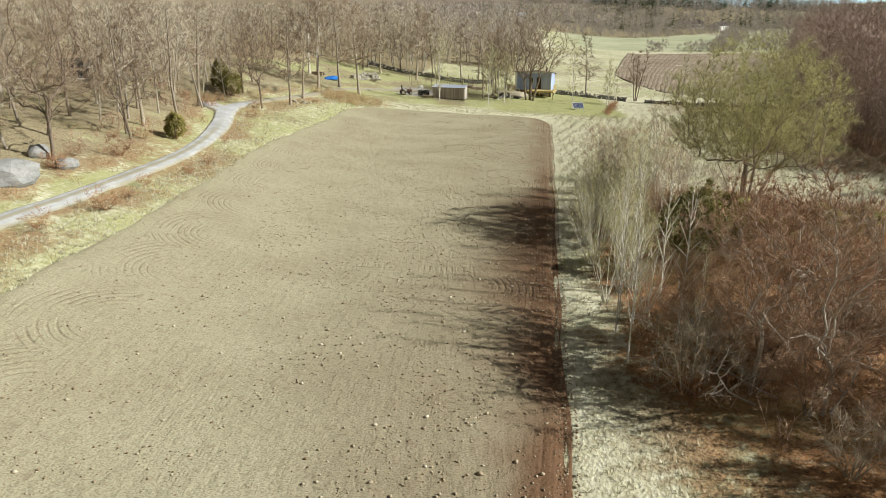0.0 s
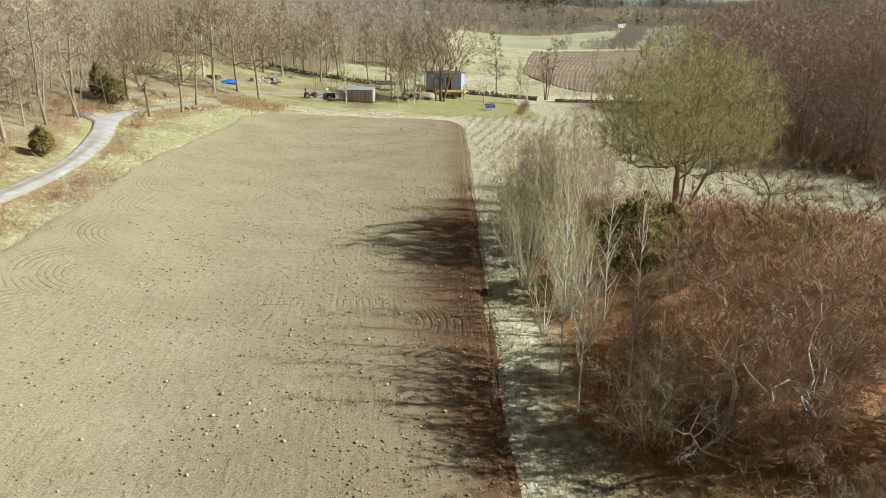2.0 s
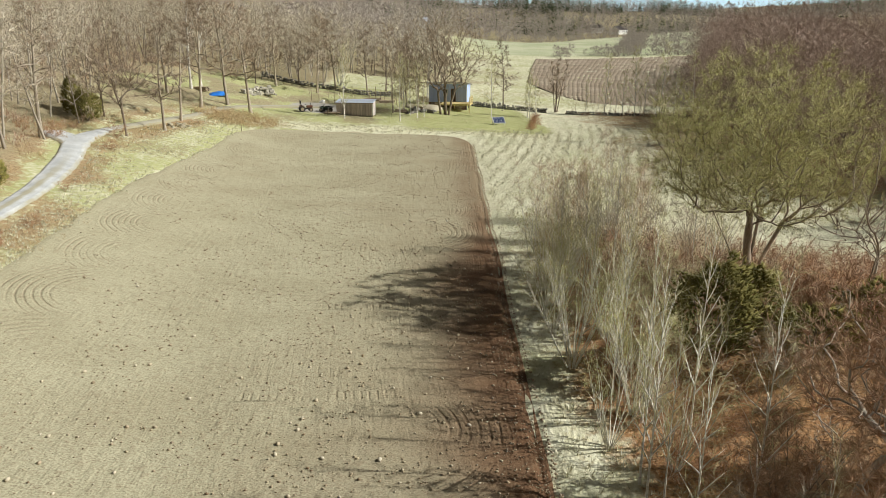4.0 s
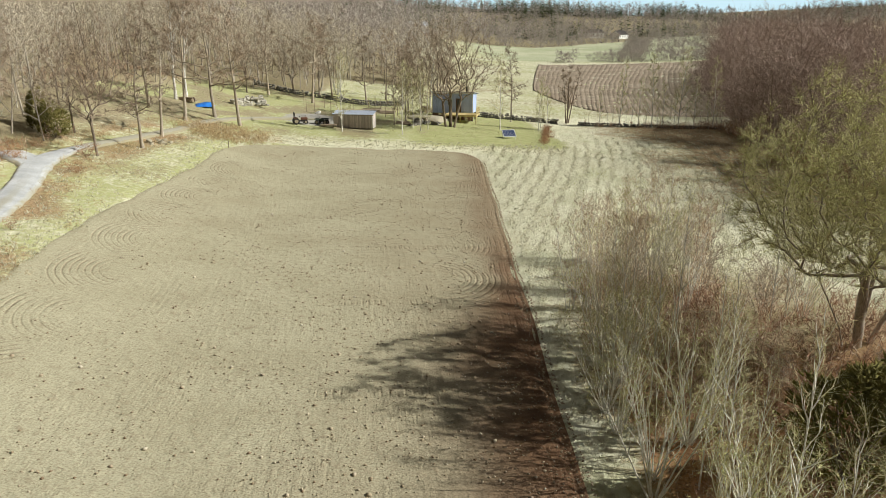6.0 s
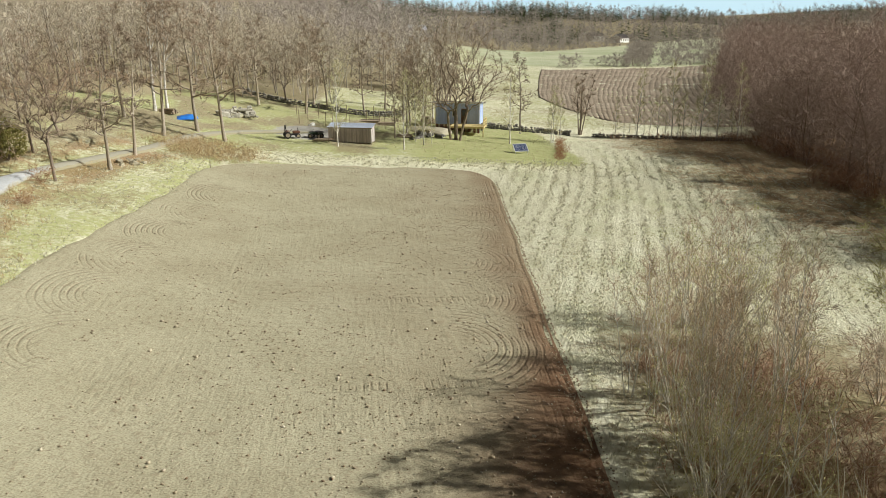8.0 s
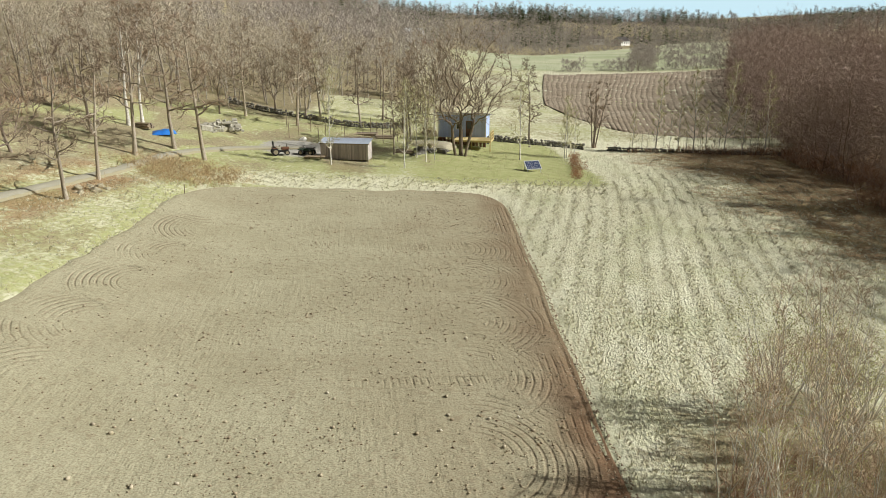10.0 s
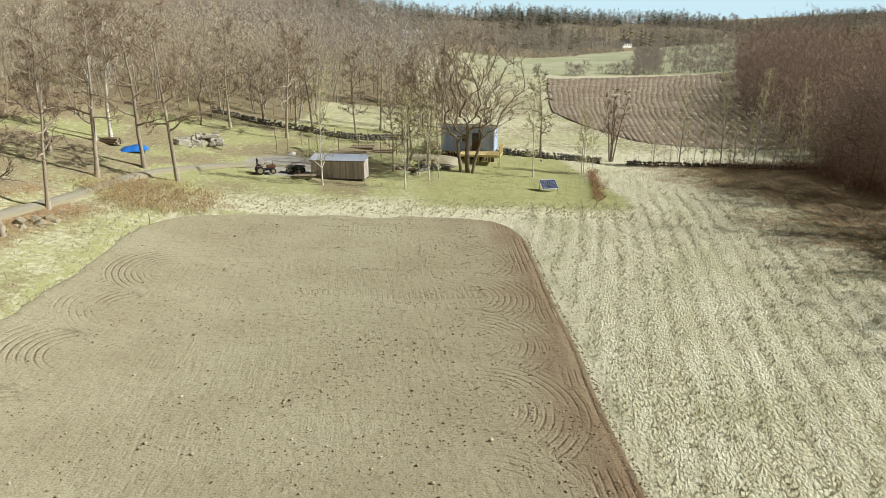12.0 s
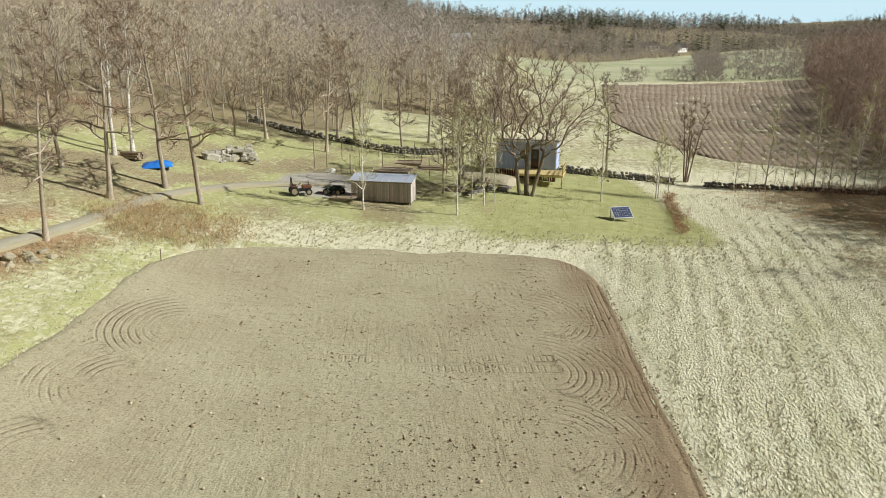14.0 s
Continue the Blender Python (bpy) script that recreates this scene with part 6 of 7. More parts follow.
def woodshed():
    """Boarded shed, 5.7 m long, its single-pitch roof higher at the back."""
    shed = empty("woodshed", on_land(-1.5, 125.5, -14.2, -0.05))
    L, D, H0, H1 = 5.7, 1.9, 1.95, 2.2
    n = 44
    for k in range(n):
        x = -L / 2 + L * (k + 0.5) / n
        part("board", boxed(x - 0.058, x + 0.058, -0.012 - 0.014 * (k % 2), 0.012 - 0.014 * (k % 2), 0.05 + 0.03 * ((k * 7) % 3) / 3, H0 - 0.03, bevel=0.004), BOARD, shed)
    for x in (L / 2,):
        for k in range(18):
            y = D * (k + 0.5) / 18
            part("board", boxed(x - 0.012, x + 0.012, y - 0.062, y + 0.062, 0.05, H0 - 0.03 + (H1 - H0) * y / D, bevel=0.004), BOARD, shed)
    part("back_wall", boxed(-L / 2, L / 2, D - 0.03, D, 0.0, H1 - 0.04), BOARD, shed)
    part("partition", boxed(-L / 2 + 0.9, -L / 2 + 0.93, 0.05, D - 0.05, 0.0, H0), BOARD, shed)
    for x in (-L / 2 + 0.06, 0, L / 2 - 0.08):
        for y, h in ((0.08, H0), (D - 0.1, H1)):
            part("post", boxed(x - 0.05, x + 0.05, y - 0.05, y + 0.05, -0.3, h - 0.05, bevel=0.006), TIMBER, shed)
    part("corner_trim", boxed(L / 2 - 0.10, L / 2 + 0.022, -0.05, -0.028, 0.05, H0, bevel=0.004), WHITE, shed, "pale painted corner board")
    for y, h in ((0.05, H0), (D - 0.05, H1)):
        part("beam", boxed(-L / 2 - 0.05, L / 2 + 0.05, y - 0.04, y + 0.04, h - 0.02, h + 0.08), TIMBER, shed)
    bm = bmesh.new()
    cols = 60
    x0, x1, y0, y1 = -L / 2 - 0.14, L / 2 + 0.16, -0.24, D + 0.2
    slope = (H1 - H0) / D
    vs = []
    for i in range(cols + 1):
        u = i % 6
        lift = 0.028 if u == 0 else (0.0 if u != 3 else 0.006)
        row = []
        for y in (y0, y1):
            row.append(bm.verts.new((x0 + (x1 - x0) * i / cols, y, H0 + 0.10 + slope * y + lift)))
        for y in (y0, y1):
            row.append(bm.verts.new((x0 + (x1 - x0) * i / cols, y, H0 + 0.075 + slope * y)))
        vs.append(row)
    for a, b in zip(vs, vs[1:]):
        bm.faces.new((a[0], b[0], b[1], a[1]))
        bm.faces.new((a[2], a[3], b[3], b[2]))
        bm.faces.new((a[0], a[2], b[2], b[0]))
        bm.faces.new((a[1], b[1], b[3], a[3]))
    bm.faces.new((vs[0][0], vs[0][1], vs[0][3], vs[0][2]))
    bm.faces.new((vs[-1][0], vs[-1][2], vs[-1][3], vs[-1][1]))
    part("roof", bm, METAL, shed, "pale sheet metal roof with reflected sky blue in its colour")
    part("fascia", boxed(x0 + 0.02, x1 - 0.02, y0 + 0.01, y0 + 0.035, H0 - 0.06, H0 + 0.06), TIMBER, shed)
    return tagged(shed, "long low woodshed of weathered boards with sheet-metal roof", "shed")


woodshed()


# ---- cottage with deck ----
BLUE = material("blue_painted_boards", (0.38, 0.48, 0.78), (0.46, 0.56, 0.84), 0.7, 0.7, bump=0.004, c3=(0.40, 0.48, 0.66), fine=8, stretch=(1, 1, 0.25), vary=0.06)
ROOFING = material("grey_roofing_felt", (0.22, 0.22, 0.225), (0.30, 0.30, 0.30), 0.8, 0.9, bump=0.01, c3=(0.14, 0.14, 0.14), fine=14)
REDWOOD = material("red_brown_boards", (0.16, 0.07, 0.05), (0.22, 0.10, 0.07), 1.0, 0.9, bump=0.004, c3=(0.09, 0.04, 0.03), fine=9, stretch=(3, 3, 0.4))


def cottage():
    """Small blue cottage on a slope: local x along the facade, facade at y = 0, facing -y; floor at z = 0."""
    base_z = 1.0
    hut = empty("cottage", pose(14.6, 139.7, base_z, 0, 0, -19.5))
    W, D, H0 = 6.7, 3.4, 3.05
    n = 46
    doors = (0.55, 1.45)
    for k in range(n):
        x = -W / 2 + W * (k + 0.5) / n
        z1 = H0
        z0 = -0.25
        if doors[0] < x < doors[1]:
            z0 = 2.1
        if -0.75 < x < -0.05:
            part("board", boxed(x - 0.07, x + 0.07, -0.02, 0.012, -0.25, 0.9, bevel=0.004), BLUE, hut)
            z0 = 2.0
        part("board", boxed(x - 0.07, x + 0.07, -0.02, 0.012, z0, z1, bevel=0.004), BLUE, hut)
    for k in range(24):
        y = D * (k + 0.5) / 24
        part("board", boxed(W / 2 - 0.014, W / 2 + 0.018, y - 0.07, y + 0.07, -0.25, H0 - 0.45 * y / D, bevel=0.004), BLUE, hut)
        part("board", boxed(-W / 2 - 0.018, -W / 2 + 0.014, y - 0.07, y + 0.07, -0.25, H0 - 0.45 * y / D, bevel=0.004), BLUE, hut)
    part("back_wall", boxed(-W / 2, W / 2, D - 0.05, D, -0.25, H0 - 0.46), BLUE, hut)
    part("inner_wall", boxed(-W / 2 + 0.05, W / 2 - 0.05, 0.35, 0.40, -0.2, H0 - 0.05), TIMBER, hut)
    for x in (-W / 2, W / 2):
        part("corner_board", boxed(x - 0.07, x + 0.07, -0.045, -0.022, -0.25, H0, bevel=0.004), WHITE, hut, "white corner board")
    part("corner_board", boxed(W / 2 + 0.02, W / 2 + 0.045, -0.03, 0.11, -0.25, H0, bevel=0.004), WHITE, hut, "white corner board")
    door = part("door", boxed(doors[0] + 0.04, doors[1] - 0.02, 0.03, 0.075, 0.0, 2.06, bevel=0.004), material("dark_brown_door", (0.07, 0.04, 0.03), (0.11, 0.065, 0.045), 1, 0.7), hut, "dark brown door")
    part("door_glass", boxed(doors[0] + 0.2, doors[1] - 0.18, 0.018, 0.03, 1.0, 1.9), GLASS, door)
    part("door_handle", rodded((doors[1] - 0.1, -0.01, 1.0), (doors[1] - 0.1, 0.03, 1.0), 0.02), BLACK, door)
    for x0, x1, z0, z1 in ((-0.78, -0.02, 0.9, 2.0),):
        win = part("window", boxed(x0, x1, 0.02, 0.035, z0, z1), GLASS, hut, "dark window pane")
        for a in ((x0, x0 + 0.07, z0, z1), (x1 - 0.07, x1, z0, z1), (x0, x1, z0, z0 + 0.07), (x0, x1, z1 - 0.07, z1)):
            part("window_frame", boxed(a[0], a[1], -0.04, 0.018, a[2], a[3], bevel=0.004), WHITE, win, "white window frame")
    bm = bmesh.new()
    sl = -0.45 / D
    box(bm, -W / 2 - 0.35, W / 2 + 0.35, -0.45, D + 0.3, 0, 0.12, bevel=0.01)
    bmesh.ops.transform(bm, matrix=Matrix.Translation((0, 0, H0)) @ Matrix.Rotation(math.atan(sl), 4, "X"), verts=bm.verts)
    part("roof", bm, ROOFING, hut, "dark grey low-pitched roof")
    bm = boxed(-W / 2 - 0.36, W / 2 + 0.36, -0.49, -0.452, H0 - 0.12, H0 + 0.07, bevel=0.004)
    part("fascia", bm, WHITE, hut, "white fascia board")
    ch = part("chimney", rodded((2.0, 2.0, H0 - 0.3), (2.0, 2.0, H0 + 0.75), 0.14, sides=14), BLACK, hut, "black flue pipe")
    part("cap", rodded((2.0, 2.0, H0 + 0.79), (2.0, 2.0, H0 + 0.91), 0.26, 0.05, sides=14), BLACK, ch)
    for k in range(34):
        x = -W / 2 + 0.1 + (W - 0.2) * k / 33
        part("plinth_board", boxed(x - 0.075, x + 0.075, 0.05, 0.09, -1.9, -0.26), REDWOOD, hut)
    for x in (-W / 2 + 0.1, W / 2 - 0.1):
        for y in (0.3, D - 0.3):
            part("pier", boxed(x - 0.15, x + 0.15, y - 0.15, y + 0.15, -2.4, -0.25, bevel=0.02), STONE, hut)
    # deck
    deck_m = hut.matrix_world.copy()
    deck = empty("deck", deck_m)
    dx0, dx1, dy0 = -0.6, 4.5, -3.0
    m = 20
    for k in range(m):
        y = dy0 + (-0.06 - dy0) * (k + 0.5) / m
        part("deck_board", boxed(dx0, dx1, y - 0.068, y + 0.068, -0.16, -0.13, bevel=0.004), NEWWOOD, deck)
    for y in (dy0 + 0.05, dy0 + 1.4, -0.25):
        part("joist", boxed(dx0, dx1, y - 0.03, y + 0.03, -0.36, -0.162), NEWWOOD, deck)
    part("rim_board", boxed(dx0, dx1, dy0 - 0.03, dy0, -0.38, -0.125, bevel=0.004), NEWWOOD, deck)
    part("rim_board", boxed(dx1, dx1 + 0.03, dy0, -0.1, -0.38, -0.125, bevel=0.004), NEWWOOD, deck)
    for x in (dx0 + 0.05, 1.9, dx1 - 0.05):
        gx_, gy_ = (deck_m @ Vector((x, dy0 + 0.05, 0))).xy
        part("support_post", boxed(x - 0.06, x + 0.06, dy0 + 0.01, dy0 + 0.13, height(gx_, gy_) - base_z - 0.3, -0.162, bevel=0.006), NEWWOOD, deck)
    for x in (dx1 - 0.04,):
        part("rail_post", boxed(x - 0.045, x + 0.045, dy0 + 0.0, dy0 + 0.09, -0.128, 0.95, bevel=0.006), NEWWOOD, deck)
    for y in (dy0 + 1.0, dy0 + 2.0, -0.2):
        part("rail_post", boxed(dx1 - 0.09, dx1, y - 0.045, y + 0.045, -0.128, 0.95, bevel=0.006), NEWWOOD, deck)
    part("handrail", boxed(dx1 - 0.11, dx1 + 0.03, dy0, -0.1, 0.952, 0.99, bevel=0.006), NEWWOOD, deck)
    for z in (0.2, 0.55):
        part("rail_board", boxed(dx1 - 0.02, dx1 + 0.01, dy0 + 0.05, -0.1, z, z + 0.1, bevel=0.004), NEWWOOD, deck)
    tagged(deck, "raised deck of fresh yellow timber with a railing at one end", "deck")
    return tagged(hut, "small blue-painted wooden cottage on a stone-strewn slope", "cottage")


cottage()


# ---- solar panel ----
def solar_panel():
    CELL = material("blue_black_cells", (0.06, 0.08, 0.15), (0.09, 0.11, 0.19), 2, 0.25, spec=0.6)
    ALU = material("white_aluminium", (0.72, 0.73, 0.74), (0.80, 0.81, 0.82), 2, 0.4, metal=0.3)
    p = empty("solar_panel", on_land(20.6, 123.2, 6))
    t = Matrix.Translation((0, 0, 0.72)) @ Matrix.Rotation(radians(33), 4, "X")
    W, D = 1.85, 1.4
    part("backing", boxed(-W / 2, W / 2, -D / 2, D / 2, -0.02, 0.012, turn=t), ALU, p)
    for i in range(8):
        for j in range(6):
            x, y = -W / 2 + 0.05 + (W - 0.1) * (i + 0.5) / 8, -D / 2 + 0.05 + (D - 0.1) * (j + 0.5) / 6
            part("cell", boxed(x - 0.103, x + 0.103, y - 0.101, y + 0.101, 0.0125, 0.017, turn=t), CELL, p)
    for a in ((-W / 2 - 0.02, W / 2 + 0.02, -D / 2 - 0.06, -D / 2), (-W / 2 - 0.02, W / 2 + 0.02, D / 2, D / 2 + 0.04), (-W / 2 - 0.03, -W / 2, -D / 2, D / 2), (W / 2, W / 2 + 0.03, -D / 2, D / 2)):
        part("frame_rail", boxed(a[0], a[1], a[2], a[3], -0.04, 0.03, bevel=0.004, turn=t), ALU, p)
    for x in (-W / 2 + 0.08, W / 2 - 0.08):
        for y in (-D / 2 + 0.1, D / 2 - 0.1):
            top = t @ Vector((x, y, -0.02))
            part("leg", rodded((top.x, top.y, -0.25), tuple(top), 0.045, sides=8), ALU, p)
    return tagged(p, "free-standing solar panel on white legs on the lawn", "solar panel")


solar_panel()


# ---- machines in the yard ----
def wheel(parent, name, x, y, r, w):
    tyre = bmesh.new()
    ring = [(-w / 2, r * 0.62), (-w / 2, r * 0.9), (-w / 2 + w * 0.18, r), (w / 2 - w * 0.18, r), (w / 2, r * 0.9), (w / 2, r * 0.62)]
    rows = []
    for k in range(18):
        a = 2 * math.pi * k / 18
        rows.append([tyre.verts.new((x + o, y + math.sin(a) * q * (1.0 if k % 2 else 0.97), r + math.cos(a) * q * (1.0 if k % 2 else 0.97))) for o, q in ring])
    for k in range(18):
        for j in range(len(ring)):
            b = (j + 1) % len(ring)
            tyre.faces.new((rows[k][j], rows[(k + 1) % 18][j], rows[(k + 1) % 18][b], rows[k][b]))
    wh = part(name, tyre, RUBBER, parent)
    bm = bmesh.new()
    rod(bm, (x - w * 0.4, y, r), (x + w * 0.4, y, r), r * 0.6, sides=14)
    rod(bm, (x - w * 0.5, y, r), (x + w * 0.5, y, r), r * 0.2, sides=8)
    part("rim", bm, material("dusty_rim", (0.35, 0.30, 0.22), (0.42, 0.36, 0.27), 3, 0.7), wh)
    return wh


def small_tractor():
    RUST = material("faded_red_brown_paint", (0.15, 0.07, 0.045), (0.20, 0.10, 0.065), 2, 0.65, c3=(0.13, 0.07, 0.045), fine=12)
    t = empty("tractor", on_land(-8.9, 126.0, -75))
    t.scale = (0.85, 0.85, 0.85)
    for x in (-0.55, 0.55):
        wheel(t, "rear_wheel", x, -0.7, 0.52, 0.30)
        wheel(t, "front_wheel", x, 0.85, 0.36, 0.22)
    part("chassis", boxed(-0.28, 0.28, -0.9, 1.1, 0.42, 0.68, bevel=0.03), BLACK, t)
    part("hood", boxed(-0.27, 0.27, 0.15, 1.2, 0.68, 1.08, bevel=0.07), RUST, t)
    part("grille", boxed(-0.2, 0.2, 1.2, 1.215, 0.72, 1.0), BLACK, t)
    part("seat", boxed(-0.24, 0.24, -0.75, -0.35, 0.85, 0.95, bevel=0.04), BLACK, t)
    part("seat_back", boxed(-0.24, 0.24, -0.83, -0.75, 0.9, 1.3, bevel=0.03), BLACK, t)
    for x in (-0.55, 0.55):
        part("fender", boxed(x - 0.17, x + 0.17, -1.1, -0.3, 1.03, 1.08, bevel=0.02), RUST, t)
        part("rollbar_post", boxed(x * 0.85 - 0.035, x * 0.85 + 0.035, -0.98, -0.9, 0.6, 1.95), BLACK, t)
    part("rollbar_top", boxed(-0.5, 0.5, -0.98, -0.9, 1.9, 1.97), BLACK, t)
    for x in (-0.25, 0, 0.25):
        part("guard_bar", rodded((x, -0.94, 1.4), (x, -0.94, 1.92), 0.02), BLACK, t)
    part("steering_wheel", rodded((0, -0.05, 1.22), (0, -0.08, 1.25), 0.17, sides=16), BLACK, t)
    part("exhaust", rodded((0.18, 0.85, 1.05), (0.18, 0.85, 1.55), 0.035), BLACK, t)
    return tagged(t, "small faded red-brown tractor with roll bar on gravel", "tractor")


def quad_bike():
    GREEN = material("dark_green_plastic", (0.03, 0.05, 0.035), (0.05, 0.075, 0.05), 2, 0.45)
    q = empty("quad_bike", on_land(-5.9, 126.9, 70))
    for x in (-0.42, 0.42):
        for y in (-0.62, 0.62):
            wheel(q, "wheel", x, y, 0.31, 0.26)
    part("frame", boxed(-0.2, 0.2, -0.75, 0.75, 0.35, 0.5, bevel=0.03), BLACK, q)
    part("engine_cover", boxed(-0.22, 0.22, -0.3, 0.5, 0.5, 0.78, bevel=0.06), GREEN, q)
    part("seat", boxed(-0.17, 0.17, -0.7, 0.1, 0.78, 0.9, bevel=0.05), BLACK, q)
    for y0, y1 in ((-1.0, -0.35), (0.3, 0.98)):
        part("mudguard", boxed(-0.55, 0.55, y0, y1, 0.66, 0.72, bevel=0.03), GREEN, q)
        for x in (-0.4, -0.13, 0.13, 0.4):
            part("rack_bar", rodded((x, y0, 0.84), (x, y1, 0.84), 0.014), BLACK, q)
        for x in (-0.4, 0.4):
            part("rack_leg", rodded((x, (y0 + y1) / 2, 0.7), (x, (y0 + y1) / 2, 0.84), 0.014), BLACK, q)
    part("handlebar", rodded((-0.4, 0.35, 1.08), (0.4, 0.35, 1.08), 0.018), BLACK, q)
    part("steering_stem", rodded((0, 0.45, 0.75), (0, 0.35, 1.08), 0.025), BLACK, q)
    for x in (-0.3, 0.3):
        part("headlight", rodded((x, 0.97, 0.62), (x, 1.0, 0.62), 0.06, sides=12), WHITE, q, "pale round headlight")
    return tagged(q, "dark green quad bike parked beside the woodshed", "quad bike")


small_tractor()
quad_bike()


def pallet():
    p = empty("flat_trailer", on_land(-4.9, 125.0, -10))
    for k in range(7):
        part("deck_board", boxed(-1.15, 1.15, -0.55 + k * 0.158, -0.55 + k * 0.158 + 0.14, 0.30, 0.33, bevel=0.004), TIMBER, p)
    part("side_rail", boxed(-1.2, 1.2, -0.6, -0.56, 0.2, 0.38), TIMBER, p)
    part("side_rail", boxed(-1.2, 1.2, 0.56, 0.6, 0.2, 0.38), TIMBER, p)
    for x in (-0.68, 0.68):
        wheel(p, "wheel", x, 0.0, 0.2, 0.14)
    part("axle", rodded((-0.68, 0, 0.2), (0.68, 0, 0.2), 0.03), BLACK, p)
    part("drawbar", boxed(-2.0, -1.15, -0.04, 0.04, 0.2, 0.27), BLACK, p)
    return tagged(p, "low flat timber trailer at the shed's end", "trailer")


pallet()


# ---- tarpaulin, log piles, ruin ----
def log_pile(x, y, turn, n, rows, length, label, seed):
    rng = random.Random(seed)
    p = empty("log_pile", on_land(x, y, turn))
    for j in range(rows):
        for i in range(n - j):
            r = rng.uniform(0.08, 0.14)
            cx = (i - (n - j) / 2) * 0.25 + rng.uniform(-0.03, 0.03)
            z = 0.1 + j * 0.2
            part("log", rodded((cx, -length / 2 + rng.uniform(-0.15, 0.15), z), (cx + rng.uniform(-0.05, 0.05), length / 2 + rng.uniform(-0.15, 0.15), z + rng.uniform(-0.03, 0.03)), r, r * 0.9, sides=8), TIMBER, p)
    return tagged(p, label, "log pile")


log_pile(-24.6, 129.0, 60, 5, 3, 2.2, "dark stacked logs beside the blue tarpaulin", 1)
log_pile(6.0, 131.2, 75, 4, 2, 2.0, "pile of cut branches behind the woodshed", 2)
log_pile(10.9, 146.0, 20, 8, 5, 2.4, "tall stack of dark logs beside the cottage", 3)
log_pile(9.2, 136.5, 40, 3, 2, 3.0, "felled trunks lying against the rock", 4)
log_pile(4.0, 141.0, 80, 5, 2, 2.6, "heap of pruned branches in the garden", 6)


def tarpaulin(x, y, turn, w, d, h, seed):
    T = material("blue_tarpaulin", (0.02, 0.16, 0.62), (0.04, 0.24, 0.75), 1.2, 0.35, bump=0.02, fine=4, spec=0.5)
    ob = empty("tarpaulin", on_land(x, y, turn))
    bm = bmesh.new()
    N = 26
    vs = []
    for j in range(N):
        for i in range(N):
            u, v = i / (N - 1) * 2 - 1, j / (N - 1) * 2 - 1
            fall = max(0, 1 - abs(u) ** 2.6) * max(0, 1 - abs(v) ** 2.2)
            z = h * fall ** 0.6 * (1 + 0.25 * u) + 0.10 * noise.noise(Vector((u * 2.5, v * 2.5, seed))) + 0.05 * noise.noise(Vector((u * 7, v * 7, seed))) + 0.06
            vs.append(bm.verts.new((u * w / 2 * (1 + 0.08 * noise.noise(Vector((v * 2, 3, seed)))), v * d / 2, max(z, 0.03))))
    for j in range(N - 1):
        for i in range(N - 1):
            bm.faces.new((vs[j * N + i], vs[j * N + i + 1], vs[(j + 1) * N + i + 1], vs[(j + 1) * N + i]))
    sheet = part("sheet", bm, T, ob)
    sheet.data.shade_smooth()
    bm = bmesh.new()
    for k in range(5):
        rod(bm, (-w * 0.3 + k * 0.35, -d * 0.35, 0.14), (-w * 0.3 + k * 0.35, d * 0.35, 0.14), 0.12, sides=8)
    part("covered_logs", bm, TIMBER, ob)
    return tagged(ob, "crumpled bright blue tarpaulin over a wood stack", "tarpaulin")


tarpaulin(-22.1, 127.6, 18, 2.8, 2.2, 0.5, 3)


